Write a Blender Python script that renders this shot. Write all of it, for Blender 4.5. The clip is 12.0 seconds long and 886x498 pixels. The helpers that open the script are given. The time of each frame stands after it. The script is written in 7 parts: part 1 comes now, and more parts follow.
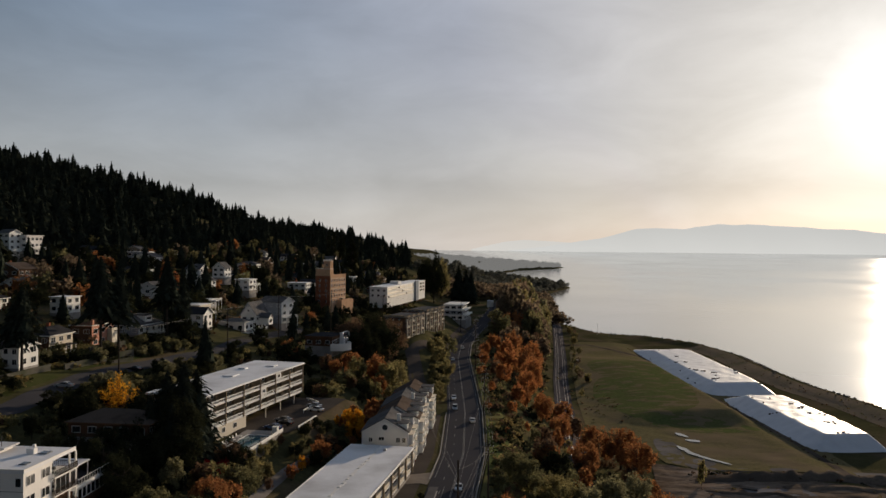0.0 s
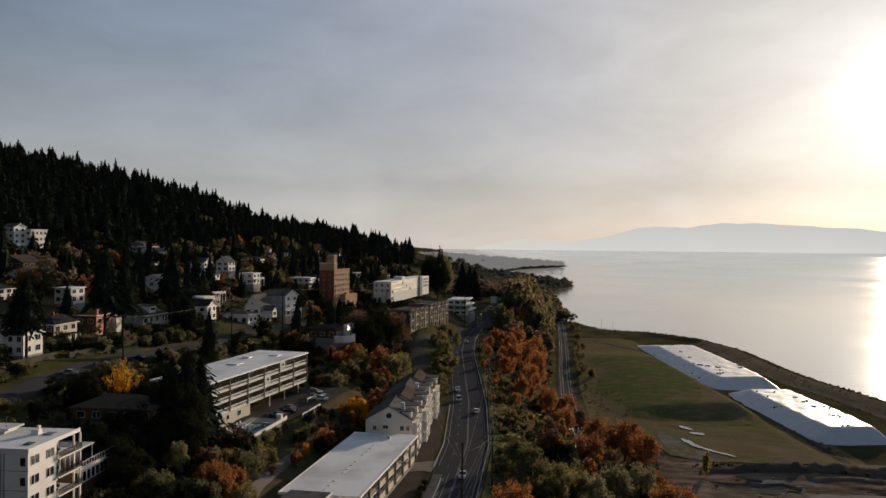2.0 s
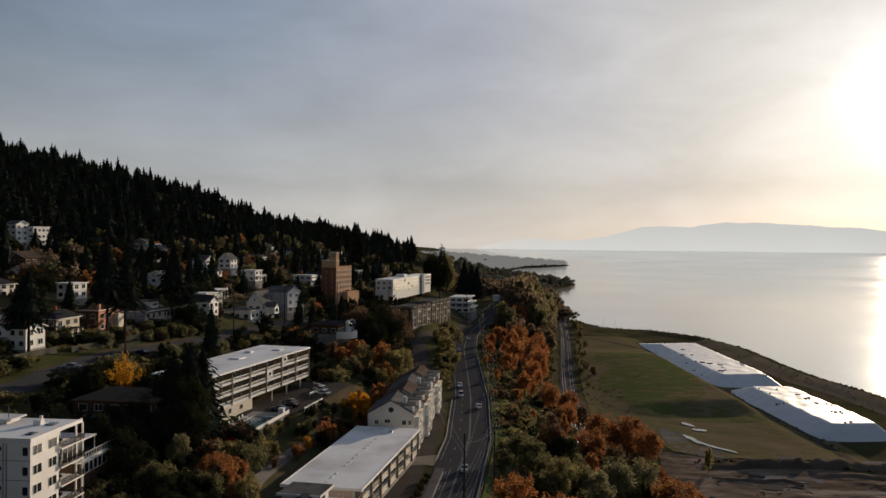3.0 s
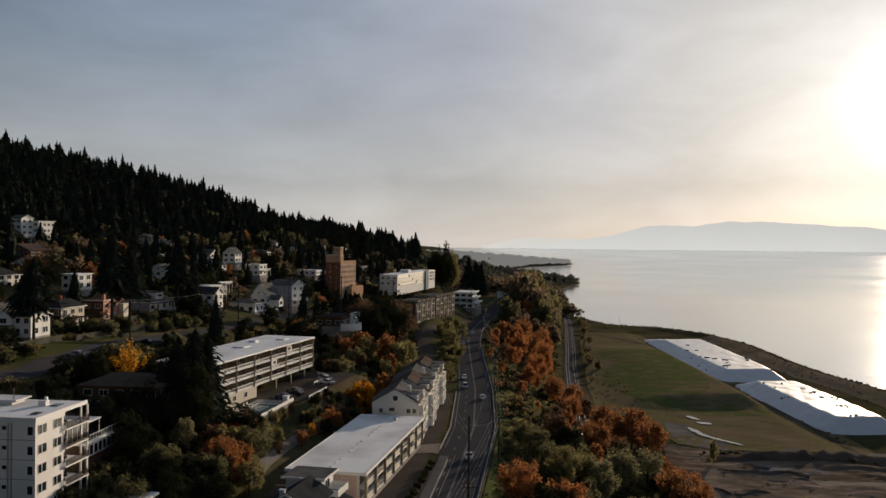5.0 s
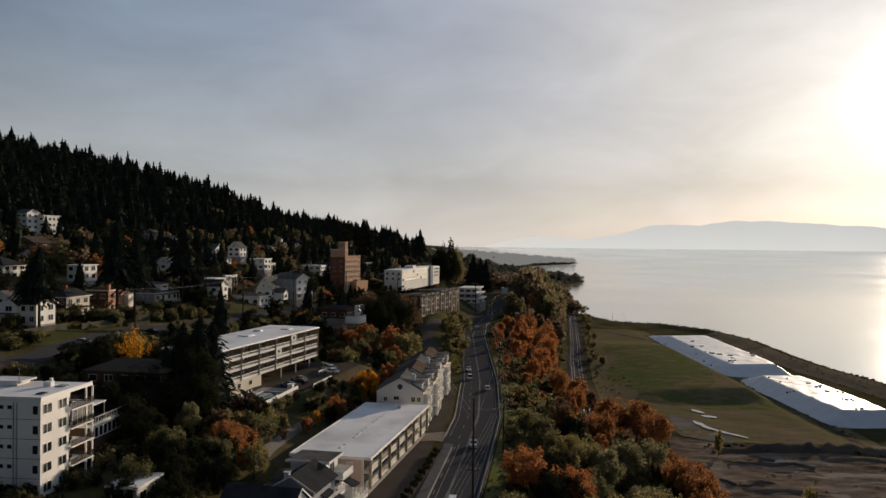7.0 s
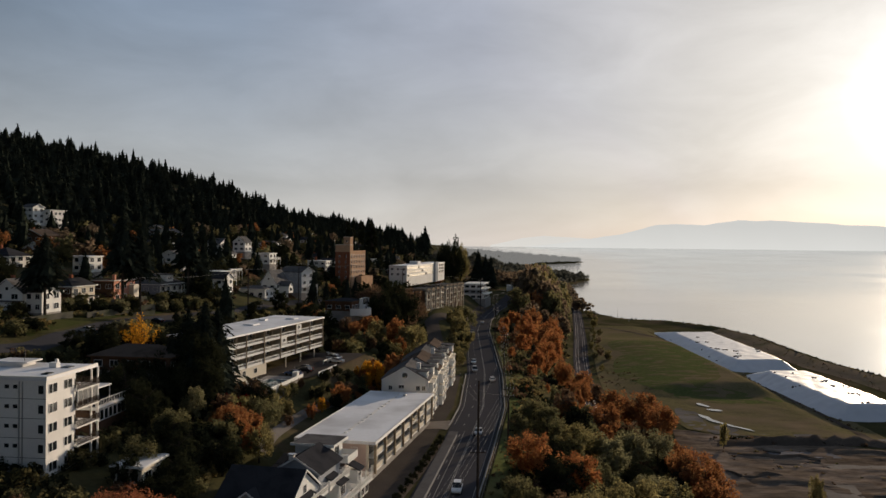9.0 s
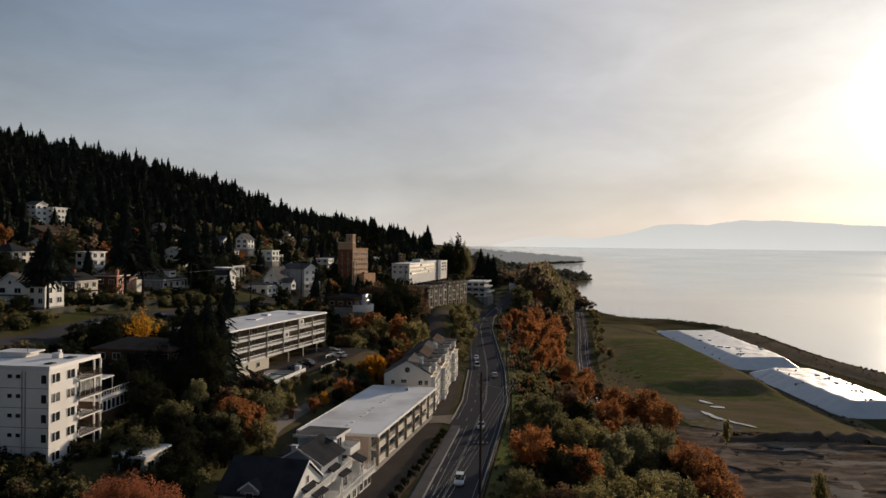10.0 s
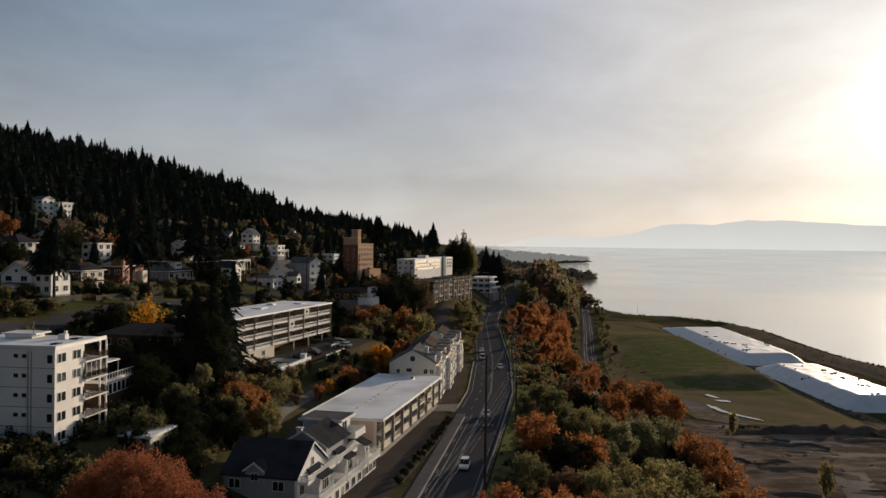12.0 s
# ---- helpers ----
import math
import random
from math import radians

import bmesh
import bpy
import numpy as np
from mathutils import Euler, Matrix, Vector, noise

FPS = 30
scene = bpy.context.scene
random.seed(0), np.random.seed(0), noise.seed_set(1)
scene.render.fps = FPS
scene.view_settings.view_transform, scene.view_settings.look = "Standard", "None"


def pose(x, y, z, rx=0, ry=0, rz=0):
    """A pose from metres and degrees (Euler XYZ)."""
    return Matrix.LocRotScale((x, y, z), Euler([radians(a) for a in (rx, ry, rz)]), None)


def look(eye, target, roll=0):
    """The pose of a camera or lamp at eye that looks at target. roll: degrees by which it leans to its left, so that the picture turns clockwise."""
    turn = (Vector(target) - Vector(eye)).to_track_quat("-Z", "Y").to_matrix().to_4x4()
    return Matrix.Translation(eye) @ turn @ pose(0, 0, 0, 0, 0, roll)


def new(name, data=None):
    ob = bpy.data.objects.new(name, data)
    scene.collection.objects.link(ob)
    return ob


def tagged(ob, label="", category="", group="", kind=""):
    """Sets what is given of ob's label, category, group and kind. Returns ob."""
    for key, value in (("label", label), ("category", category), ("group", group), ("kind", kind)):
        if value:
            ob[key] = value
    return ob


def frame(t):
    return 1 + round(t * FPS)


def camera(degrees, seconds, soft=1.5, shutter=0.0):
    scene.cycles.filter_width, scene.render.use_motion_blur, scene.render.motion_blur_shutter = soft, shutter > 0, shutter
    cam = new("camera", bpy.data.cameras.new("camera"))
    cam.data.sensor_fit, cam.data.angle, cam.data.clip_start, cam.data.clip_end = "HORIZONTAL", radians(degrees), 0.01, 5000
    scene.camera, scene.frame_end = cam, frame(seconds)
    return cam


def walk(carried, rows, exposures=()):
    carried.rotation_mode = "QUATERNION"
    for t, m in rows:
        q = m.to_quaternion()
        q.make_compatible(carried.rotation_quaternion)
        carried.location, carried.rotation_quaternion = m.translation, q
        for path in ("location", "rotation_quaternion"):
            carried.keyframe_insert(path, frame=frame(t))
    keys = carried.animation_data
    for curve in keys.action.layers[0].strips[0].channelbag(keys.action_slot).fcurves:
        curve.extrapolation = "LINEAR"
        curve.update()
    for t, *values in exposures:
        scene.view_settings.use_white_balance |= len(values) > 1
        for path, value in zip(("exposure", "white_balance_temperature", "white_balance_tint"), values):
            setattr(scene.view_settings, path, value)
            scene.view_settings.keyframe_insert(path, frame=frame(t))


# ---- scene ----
cam = camera(54.0, 12.0)
PATH = [
    (0.0, pose(0.000, 0.000, 89.408, 89.5545, -0.6110, 0.0003)),
    (1.0, pose(-0.035, 0.080, 87.983, 89.5271, -0.6074, 0.1171)),
    (2.0, pose(-0.063, 0.157, 86.555, 89.5030, -0.6062, 0.2399)),
    (3.0, pose(-0.085, 0.230, 85.123, 89.4821, -0.6074, 0.3687)),
    (4.0, pose(-0.102, 0.299, 83.688, 89.4646, -0.6110, 0.5035)),
    (5.0, pose(-0.112, 0.363, 82.250, 89.4504, -0.6169, 0.6443)),
    (6.0, pose(-0.116, 0.424, 80.809, 89.4394, -0.6252, 0.7911)),
    (7.0, pose(-0.114, 0.482, 79.364, 89.4318, -0.6359, 0.9439)),
    (8.0, pose(-0.106, 0.535, 77.916, 89.4275, -0.6489, 1.1027)),
    (9.0, pose(-0.092, 0.584, 76.464, 89.4264, -0.6643, 1.2675)),
    (10.0, pose(-0.072, 0.630, 75.009, 89.4287, -0.6821, 1.4383)),
    (11.0, pose(-0.045, 0.671, 73.551, 89.4342, -0.7023, 1.6151)),
    (12.0, pose(-0.013, 0.709, 72.090, 89.4431, -0.7248, 1.7979)),
]
walk(cam, PATH, [(0.0, 0.02), (6.0, 0.08), (12.0, 0.15)])

# ---------------------------------------------------------------- light
SUN_AZ, SUN_EL = 28.2, 8.5          # degrees right of +y, degrees up
world = bpy.data.worlds.new("sky")
scene.world = world
world.use_nodes = True


def link_nodes(tree):
    nodes, links = tree.nodes, tree.links

    def add(kind, **props):
        n = nodes.new(kind)
        for k, v in props.items():
            if k in n.inputs:
                n.inputs[k].default_value = v
        return n
    return nodes, links, add


def build_sky():
    nodes, links, add = link_nodes(world.node_tree)
    nodes.clear()
    out, bg = add("ShaderNodeOutputWorld"), add("ShaderNodeBackground")
    sky = add("ShaderNodeTexSky")
    sky.sky_type, sky.sun_disc = "NISHITA", False
    sky.sun_elevation, sky.sun_rotation = radians(SUN_EL), radians(SUN_AZ)
    sky.air_density, sky.dust_density, sky.ozone_density = 1.0, 0.6, 1.5
    # thin high cloud: a veil of vapour, denser in streaks and near the horizon, brightest round the sun
    tc, sep = add("ShaderNodeTexCoord"), add("ShaderNodeSeparateXYZ")
    links.new(tc.outputs["Generated"], sep.inputs[0])
    sunv = Vector((math.sin(radians(SUN_AZ)) * math.cos(radians(SUN_EL)),
                   math.cos(radians(SUN_AZ)) * math.cos(radians(SUN_EL)), math.sin(radians(SUN_EL))))
    dot = add("ShaderNodeVectorMath")
    dot.operation = "DOT_PRODUCT"
    dot.inputs[1].default_value = sunv
    links.new(tc.outputs["Generated"], dot.inputs[0])
    near = add("ShaderNodeValToRGB")          # glow of the veil by nearness to the sun
    r = near.color_ramp
    r.elements[0].position, r.elements[0].color = 0.0, (0.045, 0.062, 0.090, 1)
    r.elements[1].position, r.elements[1].color = 1.0, (1.10, 1.08, 1.05, 1)
    for p, c in ((0.28, (0.075, 0.10, 0.142)), (0.58, (0.165, 0.213, 0.283)), (0.74, (0.215, 0.263, 0.342)), (0.89, (0.345, 0.364, 0.426)),
                 (0.95, (0.495, 0.486, 0.50)), (0.976, (0.615, 0.593, 0.577)), (0.985, (0.675, 0.65, 0.625)), (0.991, (0.73, 0.705, 0.675)), (0.9955, (0.80, 0.775, 0.745)), (0.9982, (0.88, 0.86, 0.83))):
        e = r.elements.new(p)
        e.color = (*c, 1)
    links.new(dot.outputs["Value"], near.inputs[0])
    low = add("ShaderNodeValToRGB")           # haze that thickens towards the horizon
    r = low.color_ramp
    r.elements[0].position, r.elements[0].color = 0.0, (0.58, 0.552, 0.51, 1)
    r.elements[1].position, r.elements[1].color = 0.30, (0.30, 0.31, 0.325, 1)
    e = r.elements.new(0.07)
    e.color = (0.56, 0.53, 0.482, 1)
    links.new(sep.outputs["Z"], low.inputs[0])
    fade = add("ShaderNodeMapRange")
    for k, v in zip(("From Min", "From Max", "To Min", "To Max"), (-0.01, 0.26, 0.72, 0.0)):
        fade.inputs[k].default_value = v
    links.new(sep.outputs["Z"], fade.inputs["Value"])
    veil = add("ShaderNodeMixRGB")
    links.new(fade.outputs[0], veil.inputs[0])
    links.new(near.outputs[0], veil.inputs[1])
    lift = add("ShaderNodeMixRGB")            # the horizon haze is brighter towards the sun too
    lift.blend_type = "LIGHTEN"
    lift.inputs[0].default_value = 1.0
    links.new(low.outputs[0], lift.inputs[1])
    links.new(near.outputs[0], lift.inputs[2])
    links.new(lift.outputs[0], veil.inputs[2])
    # streaks of cirrus
    mp = add("ShaderNodeMapping")
    mp.inputs["Scale"].default_value = (2.6, 1.4, 7.0)
    mp.inputs["Rotation"].default_value = (0.0, radians(-28), 0.0)
    links.new(tc.outputs["Generated"], mp.inputs[0])
    nz = add("ShaderNodeTexNoise", Scale=2.1, Detail=6.0, Roughness=0.55, Distortion=0.4)
    links.new(mp.outputs[0], nz.inputs["Vector"])
    ramp = add("ShaderNodeMapRange")
    for k, v in zip(("From Min", "From Max", "To Min", "To Max"), (0.32, 0.72, 0.89, 1.12)):
        ramp.inputs[k].default_value = v
    links.new(nz.outputs["Fac"], ramp.inputs["Value"])
    cloud = add("ShaderNodeMixRGB")
    cloud.blend_type = "MULTIPLY"
    cloud.inputs[0].default_value = 1.0
    bank = add("ShaderNodeValToRGB")          # a thin grey bank of cloud low over the strait
    r = bank.color_ramp
    r.elements[0].position, r.elements[0].color = 0.038, (1, 1, 1, 1)
    r.elements[1].position, r.elements[1].color = 0.10, (1, 1, 1, 1)
    for p, c in ((0.052, 0.92), (0.064, 0.865), (0.078, 0.94)):
        e = r.elements.new(p)
        e.color = (c, c, c * 1.01, 1)
    wob = add("ShaderNodeMath")
    wob.operation = "MULTIPLY_ADD"
    wob.inputs[1].default_value = 0.03
    links.new(nz.outputs["Fac"], wob.inputs[0])
    low_z = add("ShaderNodeMath")
    low_z.operation = "SUBTRACT"
    links.new(sep.outputs["Z"], low_z.inputs[0])
    low_z.inputs[1].default_value = 0.015
    links.new(low_z.outputs[0], wob.inputs[2])
    links.new(wob.outputs[0], bank.inputs[0])
    dim = add("ShaderNodeMixRGB")
    dim.blend_type = "MULTIPLY"
    dim.inputs[0].default_value = 1.0
    links.new(veil.outputs[0], dim.inputs[1])
    links.new(bank.outputs[0], dim.inputs[2])
    links.new(dim.outputs[0], cloud.inputs[1])
    links.new(ramp.outputs[0], cloud.inputs[2])
    blue = add("ShaderNodeMixRGB")
    blue.blend_type = "MULTIPLY"
    blue.inputs[0].default_value = 1.0
    blue.inputs[2].default_value = (SKY, SKY, SKY, 1)
    links.new(sky.outputs[0], blue.inputs[1])
    both = add("ShaderNodeMixRGB")
    both.blend_type = "ADD"
    both.inputs[0].default_value = 1.0
    links.new(cloud.outputs[0], both.inputs[1])
    links.new(blue.outputs[0], both.inputs[2])
    links.new(both.outputs[0], bg.inputs["Color"])
    bg.inputs["Strength"].default_value = 1.0
    links.new(bg.outputs[0], out.inputs[0])
    return sunv


SKY = 0.008
TO_SUN = build_sky()
sun = new("sun", bpy.data.lights.new("sun", "SUN"))
sun.data.energy, sun.data.angle, sun.data.color = 5.0, radians(1.0), (1.0, 0.80, 0.58)
sun.matrix_world = look(TO_SUN * 100, (0, 0, 0))

# ---------------------------------------------------------------- materials
def material(name, colour, rough=0.8, metal=0.0, grain=8.0, spread=0.25, stain=0.15, bump=0.15, second=None, through_light=0.0, per_object=0.0, islands=False):
    """Base colour varied by fine grain and by broad stains; second: the colour of the stains."""
    m = bpy.data.materials.new(name)
    m.use_nodes = True
    nodes, links, add = link_nodes(m.node_tree)
    b = nodes["Principled BSDF"]
    b.inputs["Roughness"].default_value, b.inputs["Metallic"].default_value = rough, metal
    b.inputs["Specular IOR Level"].default_value = 0.5 if rough < 0.6 else 0.0
    tc = add("ShaderNodeTexCoord")
    fine = add("ShaderNodeTexNoise", Scale=grain, Detail=3.0)
    broad = add("ShaderNodeTexNoise", Scale=grain * 0.06, Detail=4.0)
    for n in (fine, broad):
        links.new(tc.outputs["Object"], n.inputs["Vector"])
    c = Vector(colour)
    mix1, mix2 = add("ShaderNodeMixRGB"), add("ShaderNodeMixRGB")
    mix1.inputs[1].default_value, mix1.inputs[2].default_value = (*(c * (1 - spread)), 1), (*(c * (1 + spread)), 1)
    links.new(fine.outputs["Fac"], mix1.inputs[0])
    s = Vector(second) if second else c * 0.55
    mix2.inputs[2].default_value = (*s, 1)
    rng = add("ShaderNodeMapRange")
    for k, v in zip(("From Min", "From Max", "To Min", "To Max"), (0.45, 0.72, 0.0, min(1.0, stain * 4))):
        rng.inputs[k].default_value = v
    links.new(broad.outputs["Fac"], rng.inputs["Value"])
    links.new(rng.outputs[0], mix2.inputs[0])
    links.new(mix1.outputs[0], mix2.inputs[1])
    col = mix2.outputs[0]
    if per_object or islands:
        hsv = add("ShaderNodeHueSaturation")
        src = add("ShaderNodeNewGeometry").outputs["Random Per Island"] if islands else add("ShaderNodeObjectInfo").outputs["Random"]
        for key, lo, hi in (("Value", 1 - max(per_object, 0.2 if islands else 0), 1 + max(per_object, 0.2 if islands else 0)), ("Hue", 0.49, 0.51)):
            mr = add("ShaderNodeMapRange")
            mr.inputs["To Min"].default_value, mr.inputs["To Max"].default_value = lo, hi
            links.new(src, mr.inputs["Value"])
            links.new(mr.outputs[0], hsv.inputs[key])
        links.new(col, hsv.inputs["Color"])
        col = hsv.outputs[0]
    links.new(col, b.inputs["Base Color"])
    if bump:
        bp = add("ShaderNodeBump", Strength=bump, Distance=0.05)
        links.new(fine.outputs["Fac"], bp.inputs["Height"])
        links.new(bp.outputs[0], b.inputs["Normal"])
    if through_light:
        tl, mx = add("ShaderNodeBsdfTranslucent"), add("ShaderNodeMixShader")
        mx.inputs[0].default_value = through_light
        links.new(col, tl.inputs[0])
        links.new(b.outputs[0], mx.inputs[1])
        links.new(tl.outputs[0], mx.inputs[2])
        links.new(mx.outputs[0], nodes["Material Output"].inputs[0])
    return m


ASPHALT = material("asphalt", (0.062, 0.060, 0.066), 0.75, grain=3.0, stain=0.25, bump=0.2, second=(0.065, 0.062, 0.064))
LOT = material("parking_asphalt", (0.072, 0.062, 0.055), 0.85, grain=2.0, stain=0.25, second=(0.085, 0.073, 0.064))
PAINT = material("road_paint", (0.34, 0.33, 0.31), 0.6, grain=6, stain=0.25)
OLDWALL = material("mossy_concrete", (0.115, 0.108, 0.092), 0.9, grain=3, stain=0.25, second=(0.07, 0.075, 0.05))
CONCRETE = material("concrete", (0.34, 0.32, 0.30), 0.85, grain=3, stain=0.2)
WHITE = material("white_siding", (0.80, 0.79, 0.76), 0.7, grain=3, spread=0.08, stain=0.08, second=(0.5, 0.48, 0.45))
CREAM = material("cream_siding", (0.68, 0.62, 0.52), 0.75, grain=3, spread=0.08, stain=0.1)
PINKISH = material("pinkish_render", (0.56, 0.43, 0.38), 0.8, grain=3, spread=0.08, stain=0.1)
GREYW = material("grey_siding", (0.34, 0.36, 0.39), 0.75, grain=3, spread=0.1, stain=0.1)
STUCCO = material("white_stucco", (0.80, 0.78, 0.75), 0.85, grain=2, spread=0.08, stain=0.14, second=(0.60, 0.58, 0.56))
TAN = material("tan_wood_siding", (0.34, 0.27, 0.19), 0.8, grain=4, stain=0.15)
BROWN = material("dark_brown_siding", (0.12, 0.07, 0.045), 0.8, grain=4, stain=0.15)
PINK = material("salmon_siding", (0.55, 0.27, 0.19), 0.8, grain=3, spread=0.1)
BRICK = material("brick_wall", (0.26, 0.10, 0.06), 0.85, grain=6, spread=0.2, stain=0.15)
BRICKLT = material("tan_brick", (0.56, 0.36, 0.235), 0.85, grain=6, spread=0.15, stain=0.12)
MEMBRANE = material("white_roof_membrane", (0.74, 0.74, 0.76), 0.55, grain=1.6, spread=0.09, stain=0.3, bump=0.05, second=(0.48, 0.47, 0.47))
SHINGLE = material("grey_shingles", (0.13, 0.125, 0.125), 0.85, grain=6, stain=0.2, bump=0.4)
DARKROOF = material("dark_shingles", (0.045, 0.045, 0.05), 0.85, grain=6, stain=0.2, bump=0.4)
BROWNROOF = material("brown_shingles", (0.11, 0.085, 0.07), 0.85, grain=6, stain=0.2, bump=0.4)
GLASS = material("window_glass", (0.018, 0.022, 0.026), 0.10, grain=0.5, spread=0.2, stain=0, bump=0)
# pale rough metal, so that the sun's glint is put into the panes
GLINT_GLASS = material("sun_glint_glass", (0.62, 0.58, 0.50), 0.40, metal=0.9, grain=0.5, spread=0.2, stain=0, bump=0)
DARKMETAL = material("dark_metal", (0.03, 0.03, 0.03), 0.5, metal=0.6, grain=5)
STEEL = material("galvanised_steel", (0.45, 0.45, 0.46), 0.4, metal=0.8, grain=5)
DULLSTEEL = material("weathered_galvanising", (0.15, 0.145, 0.14), 0.7, grain=5, stain=0.2)
WOOD = material("weathered_pole_wood", (0.07, 0.055, 0.045), 0.9, grain=10, stain=0.2)
BARK = material("bark", (0.06, 0.05, 0.042), 0.95, grain=8, stain=0.2, bump=0.5)
TARP = material("white_cover_sheeting", (0.66, 0.67, 0.71), 0.5, grain=0.35, spread=0.06, stain=0.1, bump=0.6, second=(0.62, 0.62, 0.66))
SANDBAG = material("sandbags", (0.12, 0.10, 0.09), 0.9, grain=5)
ROCK = material("riprap_rock", (0.17, 0.15, 0.13), 0.9, grain=1.5, stain=0.2, islands=True)
BALLAST = material("rail_ballast", (0.075, 0.07, 0.075), 0.95, grain=6, stain=0.2)
RAILSTEEL = material("rail_steel", (0.20, 0.175, 0.16), 0.55, metal=0.5, grain=5)
POOLWATER = material("pool_water", (0.03, 0.12, 0.16), 0.05, grain=0.8, stain=0)
WETMUD = material("wet_mud", (0.14, 0.12, 0.105), 0.62, grain=0.6, spread=0.3, stain=0.25, bump=0.3)
PUDDLE = material("standing_water", (0.05, 0.05, 0.05), 0.04, grain=0.8, stain=0, bump=0.02)
LOGS = material("grey_driftwood", (0.16, 0.14, 0.12), 0.9, grain=4, stain=0.2)


def leaf(name, colour, second, light=0.3, stain=0.2):
    return material(name, colour, 0.75, grain=0.9, spread=0.5, stain=stain, bump=0, second=second, through_light=light, islands=True)


L_ORANGE = leaf("orange_maple_leaves", (0.34, 0.142, 0.055), (0.22, 0.10, 0.045), 0.5)
L_RUST = leaf("rust_leaves", (0.29, 0.128, 0.052), (0.19, 0.09, 0.042), 0.5)
L_GOLD = leaf("golden_leaves", (0.60, 0.30, 0.03), (0.50, 0.20, 0.025), 0.5)
L_OLIVE = leaf("olive_green_leaves", (0.205, 0.180, 0.080), (0.22, 0.15, 0.065), 0.5)
L_GREEN = leaf("dull_green_leaves", (0.14, 0.132, 0.066), (0.135, 0.108, 0.05), 0.5)
L_DARK = leaf("dark_evergreen_leaves", (0.030, 0.033, 0.018), (0.022, 0.024, 0.014), 0.25)
L_RED = leaf("crimson_leaves", (0.26, 0.012, 0.015), (0.14, 0.01, 0.01), 0.35)
L_SAGE = leaf("grey_green_leaves", (0.20, 0.188, 0.105), (0.19, 0.16, 0.075), 0.5)
L_BROWN = leaf("brown_leaves", (0.145, 0.092, 0.058), (0.105, 0.072, 0.048), 0.45)
L_RUSSET = leaf("russet_pink_leaves", (0.30, 0.115, 0.060), (0.17, 0.085, 0.055), 0.45)
L_FIR = leaf("fir_needles", (0.027, 0.033, 0.025), (0.021, 0.025, 0.019), 0.1)


def ground_material():
    """Grass, scrub and bare soil, by broad patches and by height above the water."""
    m = bpy.data.materials.new("autumn_ground")
    m.use_nodes = True
    nodes, links, add = link_nodes(m.node_tree)
    b = nodes["Principled BSDF"]
    b.inputs["Roughness"].default_value = 0.95
    b.inputs["Specular IOR Level"].default_value = 0.0
    geo = add("ShaderNodeNewGeometry")
    fine = add("ShaderNodeTexNoise", Scale=0.9, Detail=4.0)
    patch = add("ShaderNodeTexNoise", Scale=0.035, Detail=5.0, Roughness=0.6)
    for n in (fine, patch):
        links.new(geo.outputs["Position"], n.inputs["Vector"])
    ramp = add("ShaderNodeValToRGB")
    r = ramp.color_ramp
    r.elements[0].position, r.elements[0].color = 0.34, (0.050, 0.048, 0.026, 1)
    r.elements[1].position, r.elements[1].color = 0.68, (0.115, 0.086, 0.058, 1)
    e = r.elements.new(0.5)
    e.color = (0.070, 0.066, 0.032, 1)
    links.new(patch.outputs["Fac"], ramp.inputs[0])
    mul = add("ShaderNodeMixRGB")
    mul.blend_type = "MULTIPLY"
    mul.inputs[0].default_value = 0.8
    fr = add("ShaderNodeMapRange")
    fr.inputs["To Min"].default_value, fr.inputs["To Max"].default_value = 0.5, 1.5
    links.new(fine.outputs["Fac"], fr.inputs["Value"])
    links.new(ramp.outputs[0], mul.inputs[1])
    links.new(fr.outputs[0], mul.inputs[2])
    links.new(mul.outputs[0], b.inputs["Base Color"])
    bp = add("ShaderNodeBump", Strength=0.3, Distance=0.15)
    links.new(fine.outputs["Fac"], bp.inputs["Height"])
    links.new(bp.outputs[0], b.inputs["Normal"])
    return m


GROUND = ground_material()
GRASS = material("mown_grass", (0.105, 0.118, 0.044), 0.95, grain=0.7, spread=0.45, stain=0.5, bump=0.3, second=(0.135, 0.112, 0.055))
ROUGHGRASS = material("rough_brown_grass", (0.150, 0.128, 0.066), 0.95, grain=0.7, spread=0.45, stain=0.6, bump=0.3, second=(0.185, 0.140, 0.092))
SHOREBANK = material("dry_grass_bank", (0.19, 0.15, 0.108), 0.95, grain=0.8, spread=0.45, stain=0.5, bump=0.4, second=(0.13, 0.115, 0.07))
LAWN = material("lawn", (0.052, 0.060, 0.022), 0.95, grain=1.2, spread=0.3, stain=0.2, bump=0.4, second=(0.09, 0.08, 0.035))
# greyed and paled: the haze of distance is put into this leaf colour
L_FARWOOD = leaf("haze_greyed_leaves", (0.115, 0.118, 0.10), (0.10, 0.095, 0.08), 0.45)
# paler than the near brown leaves, with haze put into the colour
L_SHORE = leaf("shore_wood_leaves", (0.17, 0.125, 0.085), (0.12, 0.105, 0.075), 0.55)


